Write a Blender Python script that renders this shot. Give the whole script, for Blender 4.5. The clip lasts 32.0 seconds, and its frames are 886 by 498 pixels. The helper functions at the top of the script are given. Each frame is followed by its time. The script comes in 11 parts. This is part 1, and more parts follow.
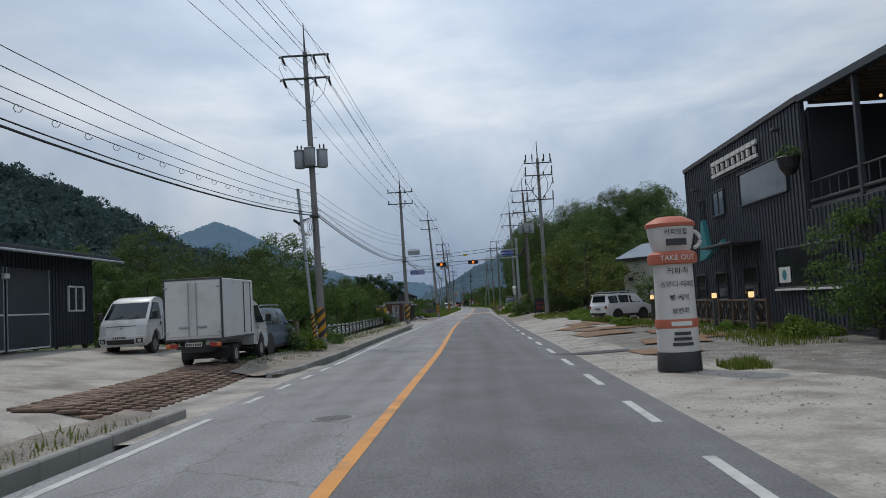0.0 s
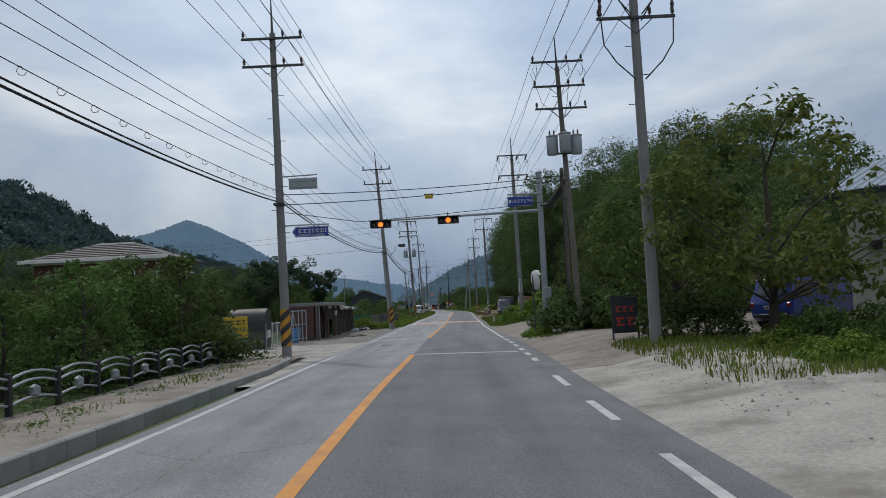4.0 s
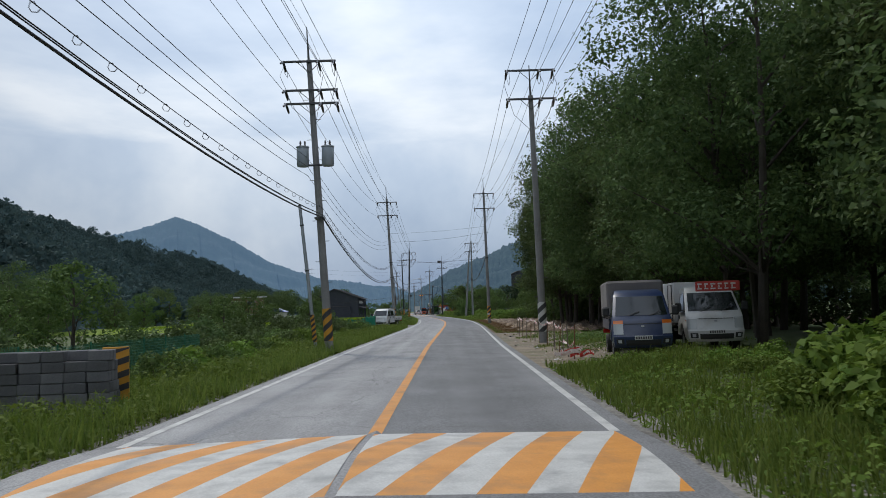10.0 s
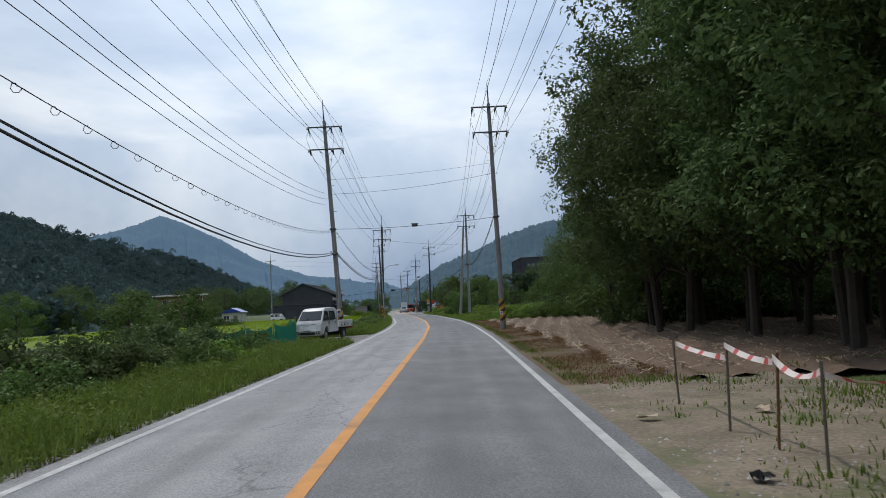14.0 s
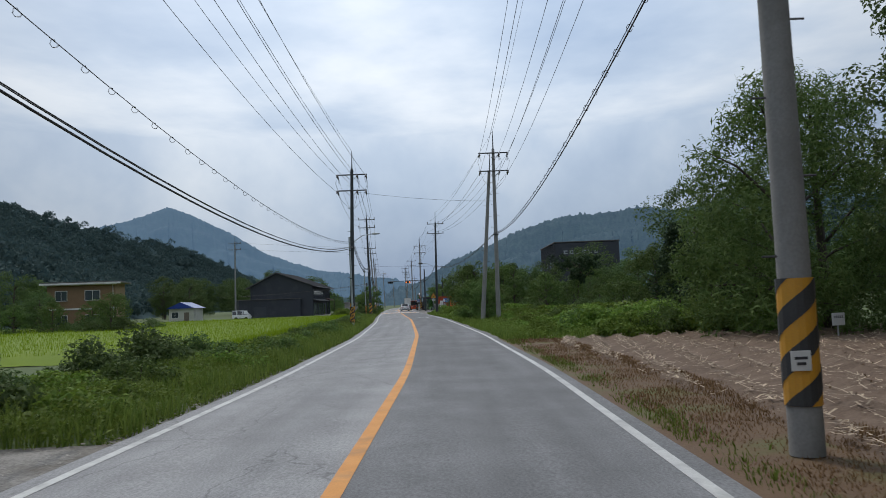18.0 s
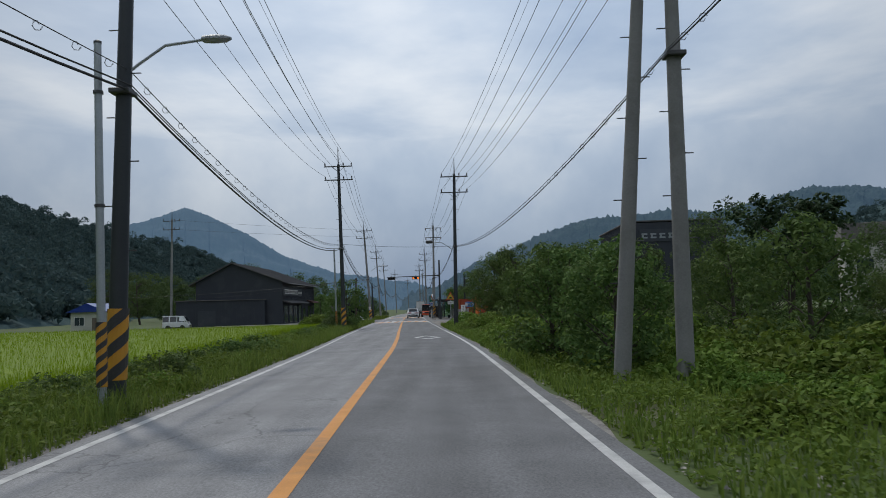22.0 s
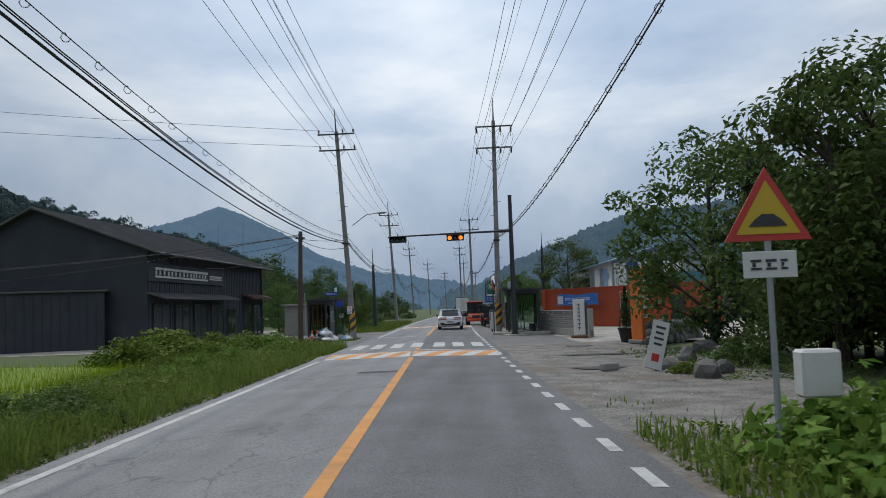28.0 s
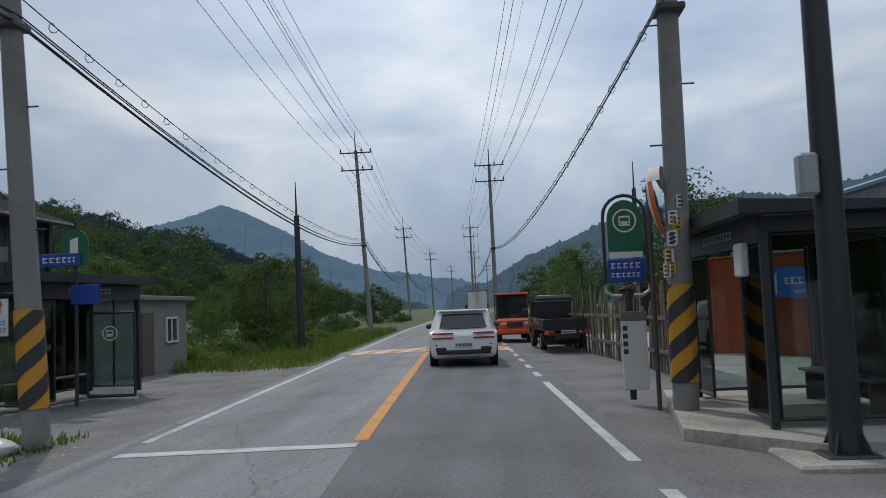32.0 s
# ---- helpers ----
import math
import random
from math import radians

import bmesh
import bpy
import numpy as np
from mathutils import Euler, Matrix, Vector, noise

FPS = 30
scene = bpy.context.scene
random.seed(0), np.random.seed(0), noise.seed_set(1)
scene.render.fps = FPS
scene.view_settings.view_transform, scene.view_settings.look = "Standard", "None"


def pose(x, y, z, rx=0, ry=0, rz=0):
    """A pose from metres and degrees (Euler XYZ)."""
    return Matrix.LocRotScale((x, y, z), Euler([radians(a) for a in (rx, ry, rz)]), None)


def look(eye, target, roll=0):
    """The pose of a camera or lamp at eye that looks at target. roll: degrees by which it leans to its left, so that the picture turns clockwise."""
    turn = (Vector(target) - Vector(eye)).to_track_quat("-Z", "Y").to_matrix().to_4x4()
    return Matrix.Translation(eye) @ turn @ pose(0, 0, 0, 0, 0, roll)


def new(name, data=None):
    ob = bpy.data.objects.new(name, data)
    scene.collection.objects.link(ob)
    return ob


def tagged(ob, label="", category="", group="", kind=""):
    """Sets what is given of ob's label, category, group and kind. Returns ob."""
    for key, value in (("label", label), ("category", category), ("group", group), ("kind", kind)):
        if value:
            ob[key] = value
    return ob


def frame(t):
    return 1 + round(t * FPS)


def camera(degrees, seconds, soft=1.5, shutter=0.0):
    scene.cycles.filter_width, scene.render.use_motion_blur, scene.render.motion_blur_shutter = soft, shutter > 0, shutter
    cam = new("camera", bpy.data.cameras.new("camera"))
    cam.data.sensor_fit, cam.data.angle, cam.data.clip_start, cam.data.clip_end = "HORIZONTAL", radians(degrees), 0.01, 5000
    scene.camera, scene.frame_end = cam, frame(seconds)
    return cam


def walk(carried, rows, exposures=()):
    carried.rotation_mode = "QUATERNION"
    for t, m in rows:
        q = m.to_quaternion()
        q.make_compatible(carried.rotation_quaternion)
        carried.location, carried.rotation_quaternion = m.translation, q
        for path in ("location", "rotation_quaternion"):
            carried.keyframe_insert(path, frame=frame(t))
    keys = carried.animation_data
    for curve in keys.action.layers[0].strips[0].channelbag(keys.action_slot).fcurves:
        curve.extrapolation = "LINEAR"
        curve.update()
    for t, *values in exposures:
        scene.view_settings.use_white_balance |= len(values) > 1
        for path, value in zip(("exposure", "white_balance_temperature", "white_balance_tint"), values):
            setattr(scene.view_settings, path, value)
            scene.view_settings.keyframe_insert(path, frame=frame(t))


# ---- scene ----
cam = camera(57.0, 32.0, soft=0.9, shutter=0.1)
# seconds, place in metres, heading to the left of +y, pitch and roll in degrees
PATH = [
    (0.0, 0.000, -0.000, 1.717, 1.27, 3.84, -3.19),
    (0.5, -0.023, 5.379, 1.717, 1.47, 3.86, -2.89),
    (1.0, -0.023, 10.705, 1.712, 1.49, 3.85, -2.67),
    (1.5, 0.046, 16.220, 1.708, 1.41, 3.81, -2.54),
    (2.0, 0.152, 21.871, 1.707, 1.30, 3.88, -2.45),
    (2.5, 0.275, 27.766, 1.711, 1.12, 3.90, -2.61),
    (3.0, 0.397, 33.864, 1.716, 0.83, 3.94, -2.73),
    (3.5, 0.542, 39.700, 1.718, 0.22, 3.96, -2.87),
    (4.0, 0.696, 45.207, 1.716, -0.23, 3.92, -2.81),
    (4.5, 0.847, 50.571, 1.712, -0.50, 3.86, -2.80),
    (5.0, 0.983, 55.976, 1.707, -0.57, 3.83, -2.90),
    (5.5, 1.092, 61.606, 1.705, -0.40, 3.88, -3.10),
    (6.0, 1.162, 67.646, 1.715, 0.03, 4.03, -3.33),
    (6.5, 1.207, 74.321, 1.737, 0.32, 4.31, -3.37),
    (7.0, 1.284, 80.626, 1.745, 0.32, 4.28, -2.98),
    (7.5, 1.360, 86.938, 1.741, 0.24, 4.43, -2.34),
    (8.0, 1.470, 93.226, 1.726, 0.17, 4.50, -1.71),
    (8.5, 1.592, 99.275, 1.706, 0.09, 4.49, -1.34),
    (9.0, 1.723, 105.306, 1.692, -0.09, 4.50, -1.12),
    (9.5, 1.884, 110.913, 1.680, -0.24, 4.52, -1.31),
    (10.0, 2.000, 115.865, 1.668, -0.42, 4.20, -1.88),
    (10.5, 2.144, 121.057, 1.670, -0.53, 4.01, -2.50),
    (11.0, 2.286, 125.917, 1.681, -0.59, 4.15, -2.83),
    (11.5, 2.428, 130.561, 1.690, -0.68, 4.24, -2.97),
    (12.0, 2.555, 135.210, 1.699, -0.76, 4.08, -3.14),
    (12.5, 2.704, 140.048, 1.717, -0.89, 4.15, -3.12),
    (13.0, 2.809, 145.031, 1.724, -0.90, 4.16, -3.14),
    (13.5, 2.939, 149.972, 1.725, -1.00, 4.10, -3.10),
    (14.0, 3.053, 154.855, 1.723, -1.00, 3.86, -2.99),
    (14.5, 3.150, 159.815, 1.720, -0.93, 3.75, -2.91),
    (15.0, 3.232, 165.064, 1.716, -0.80, 3.68, -2.87),
    (15.5, 3.304, 170.552, 1.712, -0.65, 3.65, -2.88),
    (16.0, 3.372, 176.233, 1.709, -0.49, 3.65, -2.92),
    (16.5, 3.439, 182.058, 1.709, -0.36, 3.68, -2.91),
    (17.0, 3.513, 187.979, 1.718, -0.26, 3.74, -2.69),
    (17.5, 3.603, 193.636, 1.732, -0.22, 3.72, -2.48),
    (18.0, 3.724, 199.380, 1.744, -0.16, 3.67, -2.24),
    (18.5, 3.844, 205.331, 1.739, -0.07, 3.65, -2.21),
    (19.0, 3.959, 211.281, 1.729, -0.07, 3.64, -2.00),
    (19.5, 4.066, 217.282, 1.724, -0.05, 3.65, -1.84),
    (20.0, 4.117, 223.262, 1.723, 0.01, 3.69, -1.71),
    (20.5, 4.089, 229.266, 1.723, 0.16, 3.74, -1.52),
    (21.0, 3.988, 235.400, 1.723, 0.41, 3.88, -1.43),
    (21.5, 3.769, 241.415, 1.717, 0.84, 3.90, -1.40),
    (22.0, 3.524, 247.110, 1.705, 1.31, 4.04, -1.64),
    (22.5, 3.286, 252.802, 1.701, 1.74, 4.12, -2.04),
    (23.0, 3.046, 258.714, 1.707, 2.12, 4.23, -2.04),
    (23.5, 2.778, 264.581, 1.718, 2.45, 4.26, -2.04),
    (24.0, 2.463, 270.387, 1.725, 2.65, 4.29, -2.09),
    (24.5, 2.069, 276.119, 1.723, 2.75, 4.35, -2.08),
    (25.0, 1.646, 281.637, 1.712, 2.80, 4.35, -2.00),
    (25.5, 1.238, 287.335, 1.707, 2.85, 4.35, -1.78),
    (26.0, 0.781, 293.009, 1.708, 3.60, 4.26, -1.60),
    (26.5, 0.367, 298.524, 1.711, 3.89, 4.16, -1.47),
    (27.0, 0.049, 303.922, 1.715, 4.03, 4.12, -1.63),
    (27.5, -0.212, 309.244, 1.719, 4.06, 4.11, -1.82),
    (28.0, -0.458, 314.533, 1.722, 4.03, 4.08, -2.00),
    (28.5, -0.731, 319.831, 1.725, 3.98, 4.03, -2.20),
    (29.0, -1.070, 325.179, 1.726, 3.94, 3.90, -2.33),
    (29.5, -1.454, 330.436, 1.725, 4.10, 3.85, -2.43),
    (30.0, -1.840, 335.544, 1.720, 4.20, 3.83, -2.48),
    (30.5, -2.203, 340.522, 1.710, 4.44, 3.90, -2.43),
    (31.0, -2.544, 345.457, 1.701, 4.66, 4.06, -2.38),
    (31.5, -2.888, 350.283, 1.684, 4.68, 4.00, -2.29),
    (32.0, -3.207, 354.916, 1.663, 4.51, 4.04, -2.27),
]


def aimed(x, y, z, yaw, pitch, roll):
    a, p = radians(yaw), radians(pitch)
    return look((x, y, z), (x - math.sin(a) * math.cos(p), y + math.cos(a) * math.cos(p), z + math.sin(p)), roll)


# the film camera's own exposure, in stops
EXPOSURES = [(0.0, -0.16), (3.5, -0.2), (5.5, -0.02), (6.5, 0.02), (9.0, 0.03), (13.0, 0.09), (14.5, 0.1), (17.0, 0.02), (18.5, 0.0), (20.0, -0.15), (21.0, -0.25), (22.5, -0.25), (24.0, -0.1), (25.0, -0.17), (26.0, -0.22), (29.0, -0.04), (30.0, -0.22), (31.0, -0.22), (32.0, -0.2)]
walk(cam, [(t, aimed(*r)) for t, *r in PATH], EXPOSURES)

# ---- sky and sun: bright overcast with a veiled sun ahead on the left ----
SUN_ELEVATION, SUN_AZIMUTH = 56.0, 30.0  # degrees; azimuth to the left of +y
sky_world = bpy.data.worlds.new("overcast_sky")
scene.world = sky_world
sky_world.use_nodes = True
wn, wl = sky_world.node_tree.nodes, sky_world.node_tree.links
wn.clear()
w_out = wn.new("ShaderNodeOutputWorld")
w_bg = wn.new("ShaderNodeBackground")
w_sky = wn.new("ShaderNodeTexSky")
w_sky.sky_type, w_sky.sun_disc = "NISHITA", False
w_sky.sun_elevation, w_sky.sun_rotation = radians(SUN_ELEVATION), radians(-SUN_AZIMUTH)
w_sky.air_density, w_sky.dust_density = 1.4, 3.0
w_gain = wn.new("ShaderNodeMixRGB")
w_gain.blend_type = "MULTIPLY"
w_gain.inputs[0].default_value = 1.0
w_gain.inputs[2].default_value = (0.13, 0.13, 0.13, 1)
w_tc = wn.new("ShaderNodeTexCoord")
w_sep = wn.new("ShaderNodeSeparateXYZ")
w_flat = wn.new("ShaderNodeMath")
w_flat.operation = "MAXIMUM"
w_flat.inputs[1].default_value = 0.2
w_div = wn.new("ShaderNodeVectorMath")
w_div.operation = "DIVIDE"
w_map = wn.new("ShaderNodeMapping")
w_map.inputs["Scale"].default_value = (1.0, 0.75, 1.0)
w_map.inputs["Location"].default_value = (3.3, 1.2, 0.0)
w_n1 = wn.new("ShaderNodeTexNoise")
w_n1.inputs["Scale"].default_value, w_n1.inputs["Detail"].default_value, w_n1.inputs["Roughness"].default_value = 0.75, 6.0, 0.52
w_ramp = wn.new("ShaderNodeValToRGB")
w_ramp.color_ramp.elements[0].position, w_ramp.color_ramp.elements[0].color = 0.33, (0.335, 0.435, 0.60, 1)
w_ramp.color_ramp.elements[1].position, w_ramp.color_ramp.elements[1].color = 0.66, (0.76, 0.81, 0.88, 1)
w_mid = w_ramp.color_ramp.elements.new(0.5)
w_mid.color = (0.51, 0.60, 0.735, 1)
w_mix = wn.new("ShaderNodeMixRGB")
w_mix.inputs[0].default_value = 0.9
wl.new(w_tc.outputs["Generated"], w_sep.inputs[0])
wl.new(w_sep.outputs["Z"], w_flat.inputs[0])
wl.new(w_tc.outputs["Generated"], w_div.inputs[0])
wl.new(w_flat.outputs[0], w_div.inputs[1])
wl.new(w_div.outputs[0], w_map.inputs[0])
wl.new(w_map.outputs[0], w_n1.inputs["Vector"])
wl.new(w_n1.outputs["Fac"], w_ramp.inputs[0])
wl.new(w_sky.outputs[0], w_gain.inputs[1])
wl.new(w_gain.outputs[0], w_mix.inputs[1])
wl.new(w_ramp.outputs[0], w_mix.inputs[2])
# an overcast sky is dimmer and bluer towards the horizon
w_low = wn.new("ShaderNodeMapRange")
w_low.inputs["From Min"].default_value, w_low.inputs["From Max"].default_value = 0.0, 0.42
w_low.interpolation_type = "SMOOTHSTEP"
w_tint = wn.new("ShaderNodeMixRGB")
w_tint.inputs[1].default_value, w_tint.inputs[2].default_value = (0.70, 0.745, 0.80, 1), (1.20, 1.19, 1.17, 1)
w_mul = wn.new("ShaderNodeMixRGB")
w_mul.blend_type = "MULTIPLY"
w_mul.inputs[0].default_value = 1.0
wl.new(w_sep.outputs["Z"], w_low.inputs["Value"])
wl.new(w_low.outputs[0], w_tint.inputs[0])
wl.new(w_mix.outputs[0], w_mul.inputs[1])
wl.new(w_tint.outputs[0], w_mul.inputs[2])
# the veiled sun brightens the cloud ahead
w_dot = wn.new("ShaderNodeVectorMath")
w_dot.operation = "DOT_PRODUCT"
w_dot.inputs[1].default_value = (-0.03, 0.93, 0.367)
w_glow = wn.new("ShaderNodeMapRange")
w_glow.interpolation_type = "SMOOTHSTEP"
w_glow.inputs["From Min"].default_value, w_glow.inputs["From Max"].default_value = 0.86, 1.0
w_glow.inputs["To Min"].default_value, w_glow.inputs["To Max"].default_value = 0.9, 1.16
w_sun = wn.new("ShaderNodeMixRGB")
w_sun.blend_type = "MULTIPLY"
w_sun.inputs[0].default_value = 1.0
wl.new(w_tc.outputs["Generated"], w_dot.inputs[0])
wl.new(w_dot.outputs["Value"], w_glow.inputs["Value"])
wl.new(w_mul.outputs[0], w_sun.inputs[1])
wl.new(w_glow.outputs[0], w_sun.inputs[2])
wl.new(w_sun.outputs[0], w_bg.inputs[0])
w_bg.inputs[1].default_value = 0.96
wl.new(w_bg.outputs[0], w_out.inputs[0])

sun_lamp = bpy.data.lights.new("sun", "SUN")
sun_lamp.energy, sun_lamp.angle, sun_lamp.color = 1.45, radians(2), (1.0, 0.95, 0.87)
sun = new("sun", sun_lamp)
_e, _a = radians(SUN_ELEVATION), radians(SUN_AZIMUTH)
sun.matrix_basis = look((0, 0, 60), (math.sin(_a) * math.cos(_e), -math.cos(_a) * math.cos(_e), 60 - math.sin(_e)))
scene.view_settings.exposure = 0.0

# ---- building tools ----
class Geo:
    """Gathers vertices and faces of one mesh."""

    def __init__(self):
        self.v, self.f, self.n = [], [], 0

    def add(self, verts, faces):
        verts = np.asarray(verts, float).reshape(-1, 3)
        self.f += [tuple(i + self.n for i in q) for q in faces]
        self.v.append(verts)
        self.n += len(verts)
        return self

    def box(self, c, s, b=0.0, m=None):
        """A box with centre c, size s and chamfered edges b."""
        c, h = np.array(c, float), np.array(s, float) / 2
        b = min(b, min(h) * 0.95)
        signs = [(i, j, k) for i in (-1, 1) for j in (-1, 1) for k in (-1, 1)]
        if b <= 0:
            v = np.array(signs) * h
            f = [(0, 1, 3, 2), (4, 6, 7, 5), (0, 4, 5, 1), (2, 3, 7, 6), (0, 2, 6, 4), (1, 5, 7, 3)]
        else:
            v, at, f = [], {}, []
            for g in signs:
                for a in range(3):
                    p = np.array(g) * (h - b)
                    p[a] = g[a] * h[a]
                    at[g, a] = len(v)
                    v.append(p)
            for a in range(3):
                o, q = [i for i in range(3) if i != a]
                for sa in (-1, 1):
                    def corner(so, sq, sa=sa, a=a, o=o, q=q):
                        g = [0, 0, 0]
                        g[a], g[o], g[q] = sa, so, sq
                        return tuple(g)
                    f.append([at[corner(-1, -1), a], at[corner(1, -1), a], at[corner(1, 1), a], at[corner(-1, 1), a]])
            for a, o in ((0, 1), (0, 2), (1, 2)):
                q = 3 - a - o
                for sa in (-1, 1):
                    for so in (-1, 1):
                        g1, g2 = [0, 0, 0], [0, 0, 0]
                        g1[a] = g2[a] = sa
                        g1[o] = g2[o] = so
                        g1[q], g2[q] = -1, 1
                        g1, g2 = tuple(g1), tuple(g2)
                        f.append([at[g1, a], at[g2, a], at[g2, o], at[g1, o]])
            f += [[at[g, 0], at[g, 1], at[g, 2]] for g in signs]
            v = np.array(v)
            for i, q in enumerate(f):
                p = v[list(q)]
                if np.cross(p[1] - p[0], p[2] - p[0]) @ p.mean(0) < 0:
                    f[i] = q[::-1]
        v = v + c
        if m is not None:
            v = np.array([(m @ Vector(p))[:] for p in v])
        return self.add(v, f)

    def tube(self, path, radii, sides=8, caps=True):
        """A round bar along path, with one radius or one for each point."""
        path = np.asarray(path, float)
        n = len(path)
        radii = np.broadcast_to(np.asarray(radii, float), (n,))
        tang = np.gradient(path, axis=0)
        tang /= np.linalg.norm(tang, axis=1, keepdims=True) + 1e-12
        up = np.array([0, 0, 1.0]) if abs(tang[0][2]) < 0.9 else np.array([0, 1.0, 0])
        a = np.cross(tang, up)
        a /= np.linalg.norm(a, axis=1, keepdims=True) + 1e-12
        b = np.cross(tang, a)
        w = np.arange(sides) * 2 * math.pi / sides
        ring = np.cos(w)[None, :, None] * a[:, None] + np.sin(w)[None, :, None] * b[:, None]
        v = path[:, None] + radii[:, None, None] * ring
        f = []
        for i in range(n - 1):
            for k in range(sides):
                k2 = (k + 1) % sides
                f.append((i * sides + k, i * sides + k2, (i + 1) * sides + k2, (i + 1) * sides + k))
        if caps:
            f += [tuple(range(sides - 1, -1, -1)), tuple(range((n - 1) * sides, n * sides))]
        return self.add(v, f)

    def cyl(self, p, q, r, r2=None, sides=12):
        return self.tube([p, q], [r, r if r2 is None else r2], sides)

    def lathe(self, c, profile, sides=16):
        """A turned body round a vertical line through c: rows of radius and height."""
        w = np.arange(sides) * 2 * math.pi / sides
        v = [[c[0] + r * math.cos(t), c[1] + r * math.sin(t), c[2] + z] for r, z in profile for t in w]
        f = [(i * sides + k, i * sides + (k + 1) % sides, (i + 1) * sides + (k + 1) % sides, (i + 1) * sides + k) for i in range(len(profile) - 1) for k in range(sides)]
        f += [tuple(range(sides - 1, -1, -1)), tuple(range((len(profile) - 1) * sides, len(profile) * sides))]
        return self.add(v, f)

    def prism(self, outline, y0, y1, axis="y"):
        """An outline of (a, b) pairs pushed along an axis; a, b are the other two in order."""
        n = len(outline)
        def place(a, b, t):
            return {"x": (t, a, b), "y": (a, t, b), "z": (a, b, t)}[axis]
        v = [place(a, b, y0) for a, b in outline] + [place(a, b, y1) for a, b in outline]
        f = [(i, (i + 1) % n, n + (i + 1) % n, n + i) for i in range(n)] + [tuple(range(n - 1, -1, -1)), tuple(range(n, 2 * n))]
        return self.add(v, f)

    def sheet(self, pts, cols):
        """A grid of points, row after row."""
        rows = len(pts) // cols
        return self.add(pts, [(r * cols + c, r * cols + c + 1, (r + 1) * cols + c + 1, (r + 1) * cols + c) for r in range(rows - 1) for c in range(cols - 1)])

    def mesh(self, name, material=None, smooth=False, bevel=0.0):
        me = bpy.data.meshes.new(name)
        v = np.concatenate(self.v) if self.v else np.zeros((0, 3))
        me.from_pydata(v.tolist(), [], self.f)
        if material:
            me.materials.append(material)
        bm = bmesh.new()
        bm.from_mesh(me)
        bmesh.ops.recalc_face_normals(bm, faces=bm.faces)
        if bevel:
            bmesh.ops.bevel(bm, geom=[e for e in bm.edges if e.is_manifold and e.calc_face_angle(0) > 0.3], offset=bevel, segments=2, profile=0.6, affect="EDGES", clamp_overlap=True)
        bm.to_mesh(me)
        bm.free()
        if smooth:
            me.shade_smooth()
            me.set_sharp_from_angle(angle=radians(38))
        return me


def raw_mesh(name, verts, faces, material, smooth=False):
    """A mesh straight from arrays of vertices and of equal faces."""
    me = bpy.data.meshes.new(name)
    verts, faces = np.asarray(verts, np.float32), np.asarray(faces, np.int32)
    me.vertices.add(len(verts))
    me.vertices.foreach_set("co", verts.ravel())
    k = faces.shape[1]
    me.loops.add(faces.size)
    me.loops.foreach_set("vertex_index", faces.ravel())
    me.polygons.add(len(faces))
    me.polygons.foreach_set("loop_start", np.arange(0, faces.size, k, dtype=np.int32))
    me.update(calc_edges=True)
    me.validate()
    me.materials.append(material)
    if smooth:
        me.shade_smooth()
    return me


def thing(name, x=0.0, y=0.0, z=0.0, rz=0.0, label="", category="", group="", lean=(0, 0)):
    ob = new(name)
    ob.empty_display_size = 0.3
    ob.matrix_basis = pose(x, y, z, lean[0], lean[1], rz)
    return tagged(ob, label, category, group)


def part(name, geo, material, parent, label="", smooth=False, bevel=0.0):
    """One mesh of its own under a thing or a part."""
    ob = new(name, geo if isinstance(geo, bpy.types.Mesh) else geo.mesh(name, material, smooth or bevel > 0, bevel))
    ob.parent = parent
    if label:
        tagged(ob, label)
    return ob


def solid(name, geo, material, label, category, kind="", group="", smooth=False):
    """A thing that is one mesh."""
    return tagged(new(name, geo if isinstance(geo, bpy.types.Mesh) else geo.mesh(name, material, smooth)), label, category, group, kind)


def letters(text, size, depth, material, name, parent, place, rx=90, rz=0, label=""):
    """Raised writing in the built-in font, as a mesh."""
    cu = bpy.data.curves.new(name, "FONT")
    cu.body, cu.size, cu.extrude, cu.align_x, cu.align_y = text, size, depth, "CENTER", "CENTER"
    cu.resolution_u = 2
    tmp = bpy.data.objects.new("tmp", cu)
    me = bpy.data.meshes.new_from_object(tmp)
    bpy.data.objects.remove(tmp)
    me.materials.clear()
    me.materials.append(material)
    ob = new(name, me)
    ob.parent = parent
    ob.matrix_basis = pose(*place, rx, 0, rz)
    if label:
        tagged(ob, label)
    return ob


def bars(name, material, parent, x0, x1, y, z, h, rng, thick=0.01, gap=0.35):
    """Writing that cannot be read: short bars in a row along x on a face that looks to -y."""
    x, i = x0, 0
    while x < x1 - 0.3 * h:
        w = min(h * rng.uniform(0.55, 0.95), x1 - x)
        g = Geo()
        g.box((x + w / 2, y, z + 0.34 * h), (w, thick, 0.22 * h))
        g.box((x + w * 0.3, y, z - 0.02 * h), (w * 0.3, thick, 0.36 * h))
        g.box((x + w / 2, y, z - 0.36 * h), (w, thick, 0.18 * h))
        part(name, g, material, parent)
        x += w + gap * h
        i += 1


